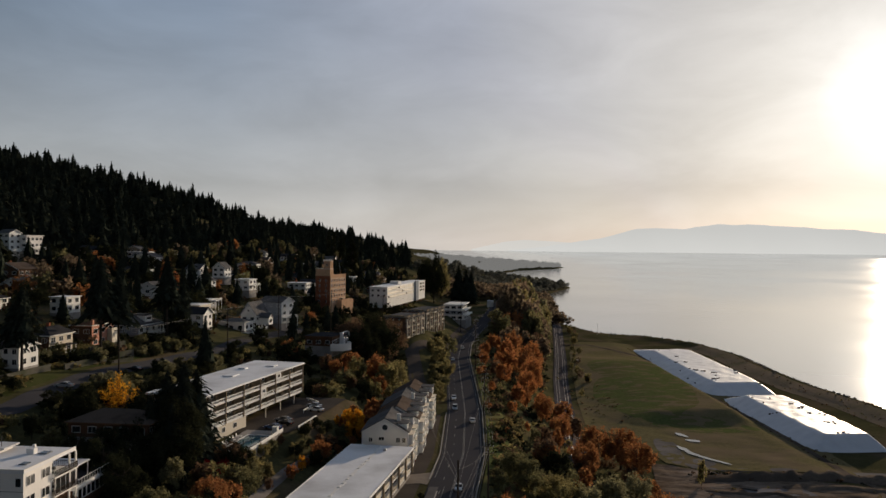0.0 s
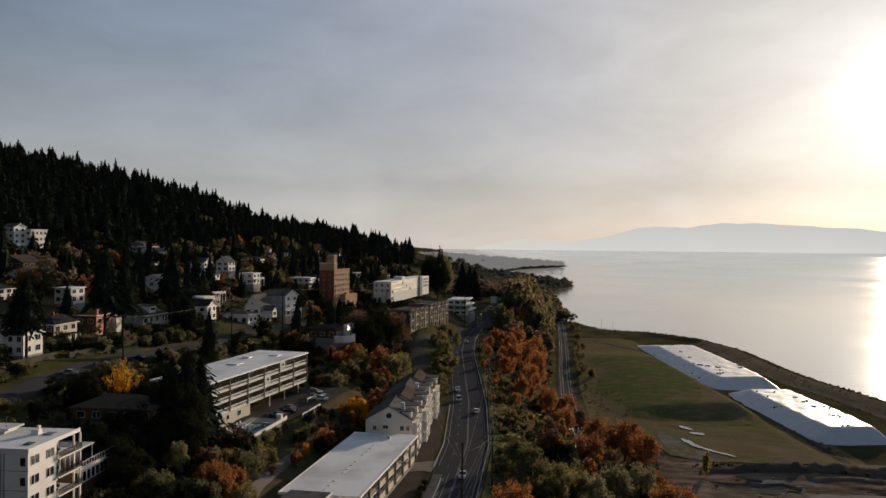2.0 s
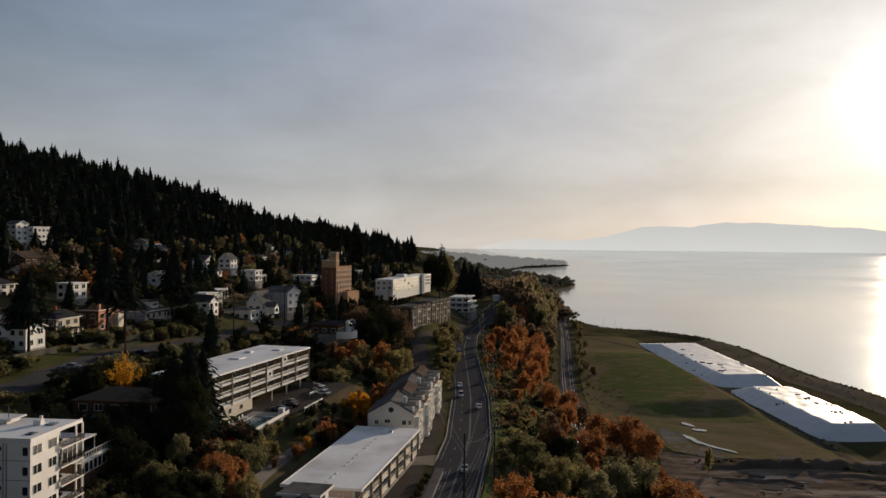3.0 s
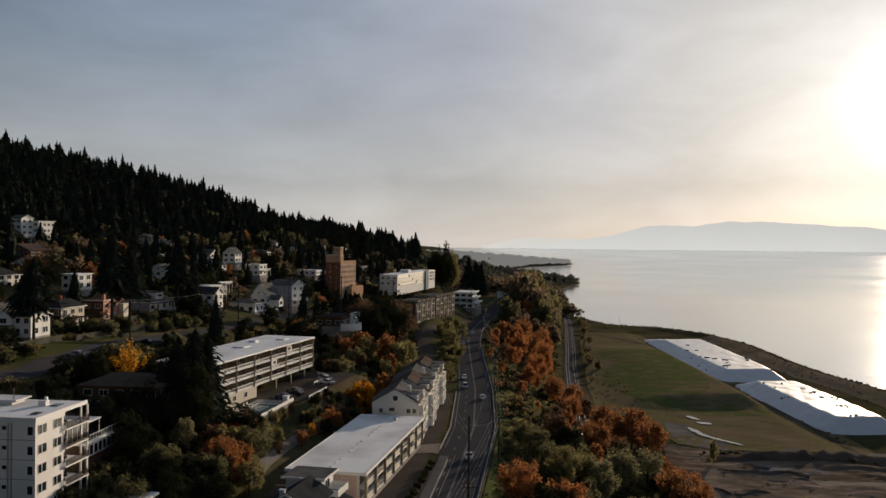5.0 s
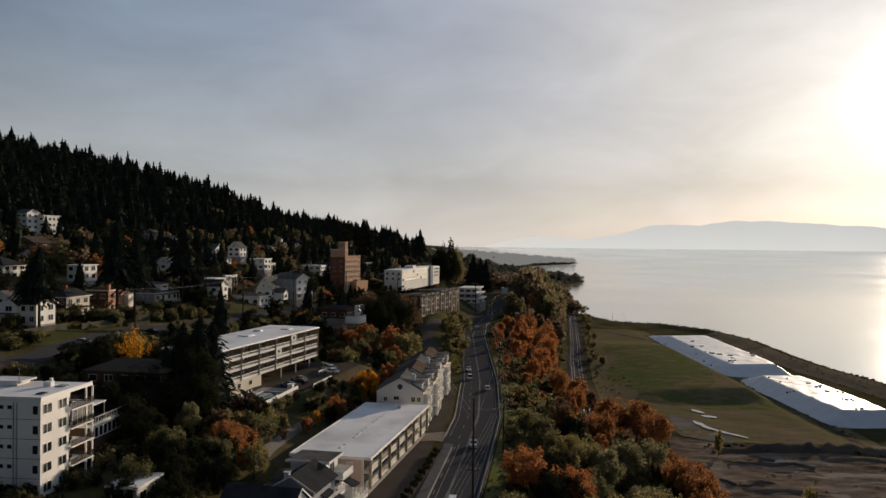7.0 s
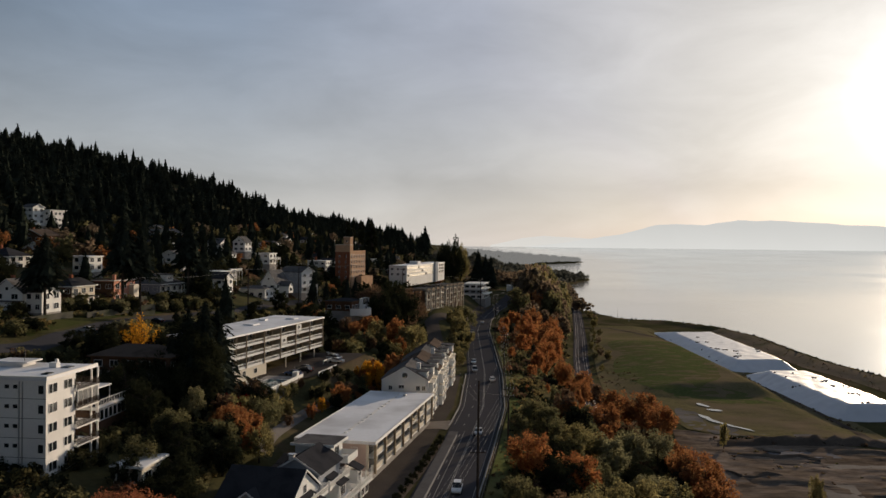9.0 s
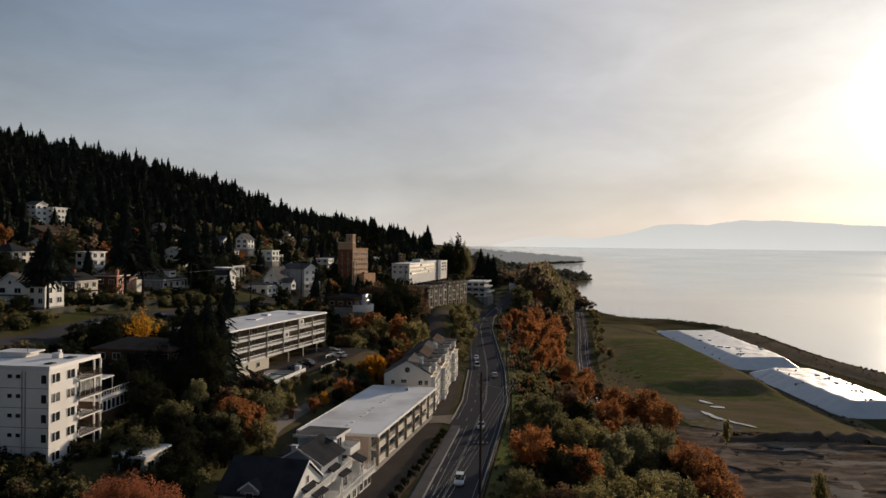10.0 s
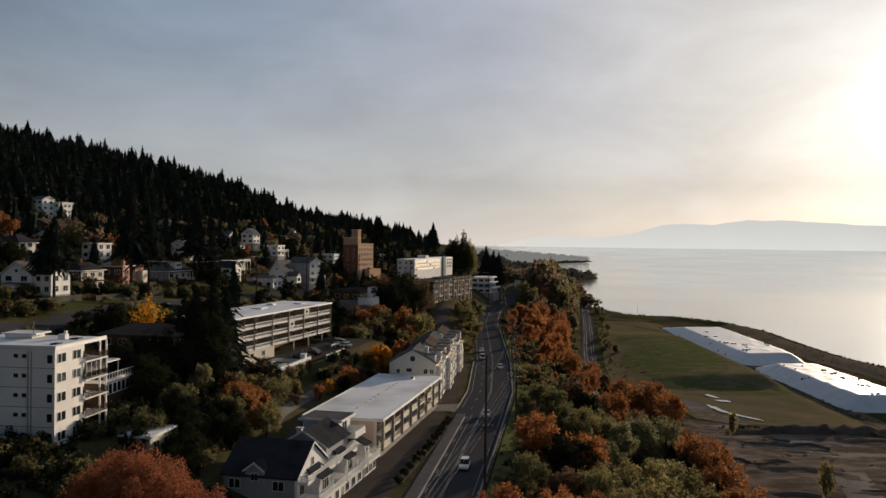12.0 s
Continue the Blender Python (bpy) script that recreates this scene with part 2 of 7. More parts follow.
def yard_material():
    """Churned mud: wheel ruts running one way, pale dried crust and dark wet patches."""
    m = bpy.data.materials.new("churned_mud")
    m.use_nodes = True
    nodes, links, add = link_nodes(m.node_tree)
    b = nodes["Principled BSDF"]
    b.inputs["Roughness"].default_value, b.inputs["Specular IOR Level"].default_value = 0.85, 0.0
    geo, mp = add("ShaderNodeNewGeometry"), add("ShaderNodeMapping")
    mp.inputs["Scale"].default_value = (0.12, 0.30, 0.1)
    mp.inputs["Rotation"].default_value = (0, 0, radians(12))
    links.new(geo.outputs["Position"], mp.inputs[0])
    ruts = add("ShaderNodeTexNoise", Scale=1.0, Detail=6.0, Roughness=0.65, Distortion=0.6)
    links.new(mp.outputs[0], ruts.inputs["Vector"])
    patch = add("ShaderNodeTexNoise", Scale=0.05, Detail=4.0)
    links.new(geo.outputs["Position"], patch.inputs["Vector"])
    r1, r2, mx = add("ShaderNodeValToRGB"), add("ShaderNodeValToRGB"), add("ShaderNodeMixRGB")
    r1.color_ramp.elements[0].position, r1.color_ramp.elements[0].color = 0.36, (0.105, 0.080, 0.063, 1)
    r1.color_ramp.elements[1].position, r1.color_ramp.elements[1].color = 0.66, (0.27, 0.215, 0.175, 1)
    r2.color_ramp.elements[0].position, r2.color_ramp.elements[0].color = 0.35, (0.65, 0.62, 0.55, 1)
    r2.color_ramp.elements[1].position, r2.color_ramp.elements[1].color = 0.65, (1.1, 1.1, 1.1, 1)
    links.new(ruts.outputs["Fac"], r1.inputs[0])
    links.new(patch.outputs["Fac"], r2.inputs[0])
    mx.blend_type = "MULTIPLY"
    mx.inputs[0].default_value = 1.0
    links.new(r1.outputs[0], mx.inputs[1])
    links.new(r2.outputs[0], mx.inputs[2])
    links.new(mx.outputs[0], b.inputs["Base Color"])
    bp = add("ShaderNodeBump", Strength=0.5, Distance=0.3)
    links.new(ruts.outputs["Fac"], bp.inputs["Height"])
    links.new(bp.outputs[0], b.inputs["Normal"])
    return m


YARD = yard_material()
SOIL = material("bare_soil", (0.13, 0.104, 0.083), 0.9, grain=0.8, spread=0.4, stain=0.25, bump=0.3, second=(0.06, 0.048, 0.04))
GRAVEL = material("grey_gravel", (0.20, 0.18, 0.165), 0.9, grain=1.5, spread=0.25, stain=0.2)


SLAB = material("old_concrete_slab", (0.27, 0.235, 0.20), 0.85, grain=0.7, spread=0.25, stain=0.25, second=(0.13, 0.11, 0.095))
SLAB2 = material("wet_concrete_slab", (0.20, 0.19, 0.195), 0.85, grain=0.7, spread=0.25, stain=0.25, second=(0.09, 0.08, 0.08))

PAVING = material("worn_paving", (0.125, 0.118, 0.116), 0.85, grain=1.5, spread=0.25, stain=0.3, second=(0.085, 0.078, 0.075))


def sea_material():
    m = bpy.data.materials.new("sea_water")
    m.use_nodes = True
    nodes, links, add = link_nodes(m.node_tree)
    b = nodes["Principled BSDF"]
    # pale warm base: the haze above the water is put into its colour
    b.inputs["Base Color"].default_value = (0.34, 0.312, 0.262, 1)
    b.inputs["Roughness"].default_value = 0.22
    b.inputs["IOR"].default_value = 1.6
    geo = add("ShaderNodeNewGeometry")
    a = add("ShaderNodeTexNoise", Scale=0.25, Detail=3.0)
    c = add("ShaderNodeTexNoise", Scale=0.004, Detail=3.0)
    for n in (a, c):
        links.new(geo.outputs["Position"], n.inputs["Vector"])
    bp = add("ShaderNodeBump", Strength=0.02, Distance=0.3)
    links.new(a.outputs["Fac"], bp.inputs["Height"])
    links.new(bp.outputs[0], b.inputs["Normal"])
    mr = add("ShaderNodeMapRange")           # wind lanes: calmer and rougher water
    for k, v in zip(("From Min", "From Max", "To Min", "To Max"), (0.35, 0.65, 0.08, 0.115)):
        mr.inputs[k].default_value = v
    links.new(c.outputs["Fac"], mr.inputs["Value"])
    links.new(mr.outputs[0], b.inputs["Roughness"])
    return m


SEA = sea_material()


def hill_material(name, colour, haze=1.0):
    """Hills many kilometres away, a plain distant backdrop: bright haze painted as glow."""
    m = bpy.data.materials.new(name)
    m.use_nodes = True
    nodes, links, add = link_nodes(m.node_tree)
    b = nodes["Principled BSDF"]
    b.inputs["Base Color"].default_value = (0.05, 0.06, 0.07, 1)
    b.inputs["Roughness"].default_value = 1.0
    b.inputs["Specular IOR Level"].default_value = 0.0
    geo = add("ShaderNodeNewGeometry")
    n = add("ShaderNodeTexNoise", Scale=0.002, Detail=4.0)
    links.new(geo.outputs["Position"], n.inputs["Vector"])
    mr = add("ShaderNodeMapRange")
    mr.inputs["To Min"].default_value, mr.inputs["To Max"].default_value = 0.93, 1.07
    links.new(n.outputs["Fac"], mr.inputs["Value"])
    sep, low = add("ShaderNodeSeparateXYZ"), add("ShaderNodeMapRange")      # the painted haze glows brightest low over the water
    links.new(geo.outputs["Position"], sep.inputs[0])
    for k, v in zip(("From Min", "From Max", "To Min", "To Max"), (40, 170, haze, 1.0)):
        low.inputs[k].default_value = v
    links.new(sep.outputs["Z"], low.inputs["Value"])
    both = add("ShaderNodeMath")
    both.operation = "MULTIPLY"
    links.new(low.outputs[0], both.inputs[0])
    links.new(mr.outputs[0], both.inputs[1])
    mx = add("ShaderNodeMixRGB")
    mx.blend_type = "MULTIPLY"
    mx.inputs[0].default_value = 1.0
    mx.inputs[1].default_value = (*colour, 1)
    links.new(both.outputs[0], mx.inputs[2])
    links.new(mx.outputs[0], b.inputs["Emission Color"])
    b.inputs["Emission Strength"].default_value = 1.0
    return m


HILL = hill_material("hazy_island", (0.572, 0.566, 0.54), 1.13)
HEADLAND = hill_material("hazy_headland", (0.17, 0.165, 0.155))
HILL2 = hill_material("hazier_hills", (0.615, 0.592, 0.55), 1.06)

# ---------------------------------------------------------------- helpers for meshes
def mesh_of(bm, mat, smooth=False):
    me = bpy.data.meshes.new("mesh")
    bm.to_mesh(me)
    bm.free()
    me.materials.append(mat)
    if smooth:
        me.shade_smooth()
    return me


def part(name, bm, mat, parent, label="", smooth=False):
    me = bm if isinstance(bm, bpy.types.Mesh) else mesh_of(bm, mat, smooth)
    ob = new(name, me)
    ob.parent = parent
    if label:
        tagged(ob, label)
    return ob


def thing(name, x, y, z, turn, label, category, group="", kind=""):
    ob = new(name)
    ob.empty_display_size = 0.5
    ob.matrix_world = pose(x, y, z, 0, 0, turn)
    return tagged(ob, label, category, group, kind)


def box(bm, x0, y0, z0, x1, y1, z1):
    v = [bm.verts.new((x, y, z)) for z in (z0, z1) for x, y in ((x0, y0), (x1, y0), (x1, y1), (x0, y1))]
    for f in ((3, 2, 1, 0), (4, 5, 6, 7), (0, 1, 5, 4), (1, 2, 6, 5), (2, 3, 7, 6), (3, 0, 4, 7)):
        bm.faces.new([v[i] for i in f])
    return v


def boxes(*rows):
    bm = bmesh.new()
    for row in rows:
        box(bm, *row)
    return bm


def tube(bm, a, b, r0, r1, n=7):
    a, b = Vector(a), Vector(b)
    q = (b - a).to_track_quat("Z", "Y").to_matrix()
    rings = [[bm.verts.new(p + q @ Vector((r * math.cos(k * math.tau / n), r * math.sin(k * math.tau / n), 0))) for k in range(n)]
             for p, r in ((a, r0), (b, r1))]
    for k in range(n):
        bm.faces.new((rings[0][k], rings[0][(k + 1) % n], rings[1][(k + 1) % n], rings[1][k]))
    bm.faces.new(rings[0][::-1])
    bm.faces.new(rings[1])


def quads_mesh(name, verts, faces, mat, smooth=False):
    """A mesh from numpy arrays: verts (n, 3), faces (m, 3 or 4)."""
    me = bpy.data.meshes.new(name)
    k = faces.shape[1]
    me.vertices.add(len(verts))
    me.vertices.foreach_set("co", np.ascontiguousarray(verts, dtype=np.float32).ravel())
    me.loops.add(faces.size)
    me.loops.foreach_set("vertex_index", np.ascontiguousarray(faces, dtype=np.int32).ravel())
    me.polygons.add(len(faces))
    me.polygons.foreach_set("loop_start", np.arange(0, faces.size, k, dtype=np.int32))
    me.update(calc_edges=True)
    me.materials.append(mat)
    if smooth:
        me.shade_smooth()
    return me


# ---------------------------------------------------------------- the land
def road_x(y):
    return np.interp(y, (60, 140, 200, 240, 300, 440, 500, 560, 620, 700, 800, 1000, 1250), (-15, -4.5, 2, 6, 8, 8, 11, 18.5, 28, 39, 50, 75, 110))


def shore_x(y):
    return np.interp(y, (300, 464, 510, 575, 663, 739, 799, 834, 914, 1248, 1500, 1690, 1755, 1800, 2000, 2350, 2600, 2750, 2830, 2900, 3200, 5000),
                     (245, 238, 232, 231, 236, 225, 191, 151, 131, 156, 178, 235, 262, 235, 140, 140, 230, 365, 405, 290, 110, -100))


def step(v, a, b):
    t = np.clip((v - a) / (b - a), 0, 1)
    return t * t * (3 - 2 * t)


def far_lift(x, y):
    """The far water bends up a little, to stand at the height where the strait meets the eye."""
    return np.interp(np.hypot(x * 0.6, y), (0, 1850, 2400, 4780, 9000), (0, 0, 4, 45, 45)) * np.where(np.asarray(y) > 1500, 1, 0)


def land(x, y):
    """Height of the ground in metres above the water."""
    x, y = np.asarray(x, float), np.asarray(y, float)
    s = x - road_x(y)
    left = np.interp(x - np.minimum(road_x(y), 14), (-900, -700, -500, -350, -270, -250, -180, -140, -110, -90, -75, -62, -45, -32, -20, -6),
                     (190, 186, 172, 140, 108, 92, 72, 63.5, 56.5, 51, 46.5, 42.5, 40.5, 35.5, 31, 30.7))
    left = left + np.interp(y, (500, 650, 800, 1050, 1250, 1700), (-28, -28, -22, 1, 13, 8)) * step(-x, 150, 300)
    # the upper street climbs along the slope past the brown flats
    up = step(y, 330, 430) * (1 - step(y, 615, 690))
    left = left + up * 9.5 * np.exp(-((s + 20) / 9.0) ** 2)
    rise = np.interp(y, (0, 400, 600, 900), (0, 0, 2, 6))
    right = np.interp(s, (-6, 7, 12, 22, 38, 50, 60), (30.7, 30.7, 29.8, 24, 13, 8.2, 7))
    z = np.where(s < -6, left + rise * step(-s, 20, 120), right)
    # flat made ground by the water, with a grassed plateau and bermed edge
    plateau = step(x, 64, 122) * (1 - step(x, 140, 150)) * step(y, 392 + (x - 100) * 0.12, 420 + (x - 100) * 0.1) * (1 - step(y, 580, 660))
    flat = 6.0 + 4.0 * plateau - 1.4 * step(x, 140, 156)
    z = np.where(s > 50, np.minimum(z, 8) * (1 - step(s, 50, 68)) + flat * step(s, 50, 68), z)
    d = shore_x(y) - x
    far = np.interp(d, (0, 6, 60, 170, 420, 900), (0.5, 3, 9, 24, 92, 150))
    w = step(y, 950, 1400)
    z = z * (1 - w) + np.minimum(far, z + 60) * w
    low = step(y, 1900, 2400)
    z = z * (1 - low) + low * np.interp(d, (0, 6, 60, 180, 420, 900), (0.5, 2, 5, 14, 30, 50))
    z = z + 2.8 * np.exp(-((d - 15) / 8.0) ** 2) * step(y, 380, 440) * (1 - step(y, 760, 830))      # earth berm behind the shore
    z = np.where(d < 14, np.minimum(z, np.interp(d, (-40, 0, 3, 14), (-6, -0.3, 2.6, 7.2))), z)
    pad = (1 - step(x - (-34.3 + (y - 222.5) * 0.195), 0, 5)) * step(x, -66, -59) * step(y, 203, 213) * (1 - step(y, 261, 268))
    z = z * (1 - pad) + 42.1 * pad               # made ground of the car park
    return z + far_lift(x, y)


def roll_noise(x, y, s, seed):
    return np.array([noise.noise(Vector((a * s, b * s, seed))) for a, b in zip(np.ravel(x), np.ravel(y))]).reshape(np.shape(x))


def grid_mesh(name, xs, ys, height, mat):
    X, Y = np.meshgrid(xs, ys)
    Z = height(X, Y)
    n, m = len(xs), len(ys)
    i = np.arange((m - 1) * (n - 1))
    a = i // (n - 1) * n + i % (n - 1)
    return quads_mesh(name, np.stack([X, Y, Z], -1).reshape(-1, 3), np.stack([a, a + 1, a + n + 1, a + n], -1), mat, True)


def ground_z(x, y):
    return float(land(x, y))


xs = np.unique(np.concatenate([np.arange(-3000, -900, 150), np.arange(-900, -200, 14), np.arange(-200, 260, 3.0), np.arange(260, 700, 20), np.arange(700, 3300, 200)]))
ys = np.unique(np.concatenate([np.arange(-300, 60, 30), np.arange(60, 700, 3.5), np.arange(700, 1400, 12), np.arange(1400, 4000, 30), np.arange(4000, 4990, 60)]))


def rough_land(x, y):
    z = land(x, y)
    n = roll_noise(x, y, 0.03, 1.0) * 0.7 + roll_noise(x, y, 0.11, 5.0) * 0.25
    s = x - road_x(y)
    calm = np.clip((np.abs(s) - 12) / 12, 0, 1) * np.where(s < 0, np.clip((-s - 35) / 20, 0, 1), 1)
    return z + n * calm * np.where(s > 50, 0.35, 1.0)


tagged(new("ground", grid_mesh("ground", xs, ys, rough_land, GROUND)), "autumn scrub and soil falling from wooded hill to shore", "ground", kind="structure")

# the water: level as far as the headlands, its last kilometre bent up to meet the eye as the far strait does
sea_x = np.concatenate([np.arange(-4000, -200, 400), np.arange(-200, 1000, 100), np.arange(1000, 5000, 250)])
sea_y = np.concatenate([np.arange(-400, 2200, 200), np.linspace(2200, 4780, 44)])


tagged(new("water", grid_mesh("water", sea_x, sea_y, far_lift, SEA)), "calm pale sea reflecting the low sun", "sea", kind="structure")


# hazy islands beyond the strait
def island(name, y, tops, mat, label):
    """A low ridge of hills along the far side; tops: (x, height) along its crest."""
    xs = np.linspace(tops[0][0], tops[-1][0], 160)
    crest = np.interp(xs, [t[0] for t in tops], [t[1] for t in tops])
    crest = crest + np.array([noise.fractal(Vector((x * 0.006, y, 3.0)), 1.0, 2.0, 4) for x in xs]) * 0.035 * (crest - 30)
    rows = []
    for k, f in ((-60, 0.0), (-30, 0.55), (0, 1.0), (40, 0.3)):
        rows.append(np.stack([xs, np.full_like(xs, y + k), 30 + (crest - 30) * f], -1))
    n = len(xs)
    i = np.arange(3 * (n - 1))
    a = i // (n - 1) * n + i % (n - 1)
    me = quads_mesh(name, np.concatenate(rows), np.stack([a, a + 1, a + n + 1, a + n], -1), mat, True)
    return tagged(new(name, me), label, "hills", kind="structure")


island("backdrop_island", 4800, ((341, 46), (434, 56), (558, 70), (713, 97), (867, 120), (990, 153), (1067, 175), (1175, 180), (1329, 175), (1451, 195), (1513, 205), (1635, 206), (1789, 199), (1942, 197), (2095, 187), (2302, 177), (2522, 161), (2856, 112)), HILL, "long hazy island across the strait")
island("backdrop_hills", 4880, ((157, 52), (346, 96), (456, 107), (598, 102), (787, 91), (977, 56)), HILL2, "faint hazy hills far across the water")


def drape(name, pts, mat, label, category, up=0.06, near=1.5, rough=0.0):
    """A flat area laid over the ground inside a polygon, cut to a fine grid so that it follows the slope."""
    bm = bmesh.new()
    bm.faces.new([bm.verts.new((x, y, 0)) for x, y in pts])
    x0, x1 = min(p[0] for p in pts), max(p[0] for p in pts)
    y0, y1 = min(p[1] for p in pts), max(p[1] for p in pts)
    for lo, hi, axis in ((x0, x1, Vector((1, 0, 0))), (y0, y1, Vector((0, 1, 0)))):
        for c in np.arange(lo + near, hi, near):
            bmesh.ops.bisect_plane(bm, geom=bm.verts[:] + bm.edges[:] + bm.faces[:], plane_co=axis * c, plane_no=axis)
    zs = rough_land(np.array([v.co.x for v in bm.verts]), np.array([v.co.y for v in bm.verts]))
    if rough:                                   # ruts and hummocks
        px_, py_ = np.array([v.co.x for v in bm.verts]), np.array([v.co.y for v in bm.verts])
        zs = zs + rough * np.clip(0.35 + roll_noise(px_ * 0.35, py_, 0.33, 7.0) + 0.7 * roll_noise(px_, py_, 0.12, 9.0) + 0.4 * roll_noise(px_, py_, 0.8, 2.0), 0, 2)
    for v, z in zip(bm.verts, zs):
        v.co.z = z + up
    bmesh.ops.recalc_face_normals(bm, faces=bm.faces)
    if sum(f.normal.z for f in bm.faces) < 0:
        bmesh.ops.reverse_faces(bm, faces=bm.faces)
    return tagged(new(name, mesh_of(bm, mat, True)), label, category, kind="structure")


def ribbon(name, line, width, mat, label, category, up=0.08, side=0.0, kind="structure", follow=None):
    """A strip of ground along a line of (x, y); side shifts it to the right."""
    p = np.array(line, float)
    d = np.concatenate([[0], np.cumsum(np.hypot(*np.diff(p, axis=0).T))])
    k = np.arange(0, d[-1], 3.0)
    q = np.stack([np.interp(k, d, p[:, 0]), np.interp(k, d, p[:, 1])], -1)
    t = np.gradient(q, axis=0)
    t /= np.linalg.norm(t, axis=1)[:, None]
    nrm = np.stack([t[:, 1], -t[:, 0]], -1)
    cols = []
    for f in np.linspace(-0.5, 0.5, 5):
        r = q + nrm * (side + f * width)
        cols.append(np.column_stack([r, rough_land(r[:, 0], r[:, 1]) + up]))
    n = len(q)
    v = np.stack(cols, 1).reshape(-1, 3)
    i = np.arange((n - 1) * 4)
    a = i // 4 * 5 + i % 4
    me = quads_mesh(name, v, np.stack([a, a + 1, a + 6, a + 5], -1), mat, True)
    return tagged(new(name, me), label, category, kind=kind)

# ---------------------------------------------------------------- roads and flats
road_line = [(road_x(y), y) for y in range(60, 1000, 8)]
ribbon("road", road_line, 11.6, ASPHALT, "dark asphalt main road with painted lanes", "road", 0.10)
front_line = [(road_x(y) - 13.5, y) for y in range(110, 300, 6)]
ribbon("parking_strip", front_line, 11.0, LOT, "brownish asphalt parking strip along the building fronts", "parking", 0.07)
up_line = [(-3.5, 318), (-8, 332), (-11, 370), (-14, 404), (-6, 440), (2, 477), (10, 540), (20, 620)]
ribbon("upper_street", up_line, 6.5, LOT, "narrow asphalt street climbing beside a hedge", "road", 0.12)
hill_street = [(-112, 120), (-104, 160), (-94, 190), (-93, 226), (-86, 262), (-80, 300), (-78, 350), (-66, 420)]
ribbon("hill_street", hill_street, 5.4, ASPHALT, "grey residential street on the hillside", "road", 0.12)
ribbon("footpath", [(-37.3, 160), (-37.4, 173), (-36.1, 185), (-34.6, 197), (-31.5, 210), (-27, 222)], 2.4, GRAVEL, "pale gravel path climbing the bank", "path", 0.12)
drape("apartment_lot", [(-53, 213), (-37.6, 213), (-35.2, 222), (-28.4, 259.5), (-36, 262), (-45, 260), (-50, 232)], LOT, "asphalt car park beside the apartments", "parking", 0.15)
drape("driveway", [(-14, 208), (-5, 210.5), (-3.2, 209.5), (-1.6, 221), (-4.5, 219.5), (-12, 216)], SLAB, "pale concrete driveway apron beside the road", "driveway", 0.14, 2.0)
drape("landfill_grass", [(66, 396), (82, 366), (86, 330), (100, 321), (158, 317), (161, 400), (160, 600), (158, 735), (112, 735), (97, 660), (88, 590), (80, 525), (72, 460)], ROUGHGRASS, "rough olive-brown grass on made ground", "grass", 0.05, 2.0, 0.22)
drape("garden_bank", [(-118, 200), (-98, 196), (-97, 226), (-91, 262), (-86, 300), (-98, 302), (-104, 262), (-110, 235)], LAWN, "rough green bank below the houses", "grass", 0.06, 3.0)
drape("bare_yard", [(72, 150), (240, 150), (235, 300), (150, 300), (100, 318), (80, 330), (68, 260)], YARD, "bare brown muddy industrial yard", "yard", 0.05, 1.6, 0.38)
ribbon("shore_track", [(70, 700), (120, 715), (150, 640), (148, 500), (151, 420), (152, 360), (150, 318), (156, 290)], 3.5, SOIL, "brown dirt track beside the covered heaps", "track", 0.26)


ribbon("shore_bank", [(float(shore_x(y)) - 17, y) for y in range(330, 720, 6)], 30.0, SHOREBANK, "brown dry-grass bank between the heaps and the water", "bank", 0.12)


def stripes(side, width, dash=0, gap=0, y0=70, y1=620, mat=PAINT, name="lane_marking", label="worn white painted lane line on asphalt"):
    """Painted line at a distance from the road's centre; one object for each run."""
    if not dash:
        line = [(road_x(y) + side, y) for y in np.arange(y0, y1, 4)]
        ribbon(name, line, width, mat, label, "road marking", 0.115)
        return
    bm = bmesh.new()
    y = y0
    while y < y1:
        v = [bm.verts.new((road_x(yy) + side + f * width / 2, yy, 30.7 + 0.125)) for yy, f in ((y, -1), (y, 1), (y + dash, 1), (y + dash, -1))]
        bm.faces.new(v)
        y += dash + gap
    tagged(new(name, mesh_of(bm, mat)), label, "road marking", kind="structure")


stripes(5.2, 0.11)
stripes(-5.0, 0.11, y0=216)
stripes(-1.8, 0.11, y0=110, y1=214)
ribbon("pavement", [(road_x(y) - 4.3, y) for y in range(112, 210, 6)], 2.2, PAVING, "grey concrete pavement between planting bed and road", "pavement", 0.24)
stripes(0.1, 0.10)
stripes(0.4, 0.10)
stripes(-2.6, 0.12, 3, 9)


# kerb between the road and the parking strip
def kerb(side, y0, y1):
    bm = bmesh.new()
    ys_ = np.arange(y0, y1, 4.0)
    for a, b in zip(ys_[:-1], ys_[1:]):
        v = []
        for yy in (a, b):
            x = road_x(yy) + side
            v.append([bm.verts.new((x + dx, yy, 30.6 + dz)) for dx, dz in ((-0.15, 0), (-0.15, 0.36), (0.15, 0.36), (0.15, 0))])
        for k in range(3):
            bm.faces.new((v[0][k], v[1][k], v[1][k + 1], v[0][k + 1]))
    tagged(new("kerb", mesh_of(bm, CONCRETE)), "pale concrete kerb along the road edge", "kerb", kind="structure")


kerb(-3.2, 112, 206)
kerb(-6.2, 214, 300)
kerb(6.2, 110, 520)


ribbon("verge", [(road_x(y) + 10.6, y) for y in range(130, 420, 6)], 6.6, GRASS, "bright grass verge beside the road", "grass", 0.09)


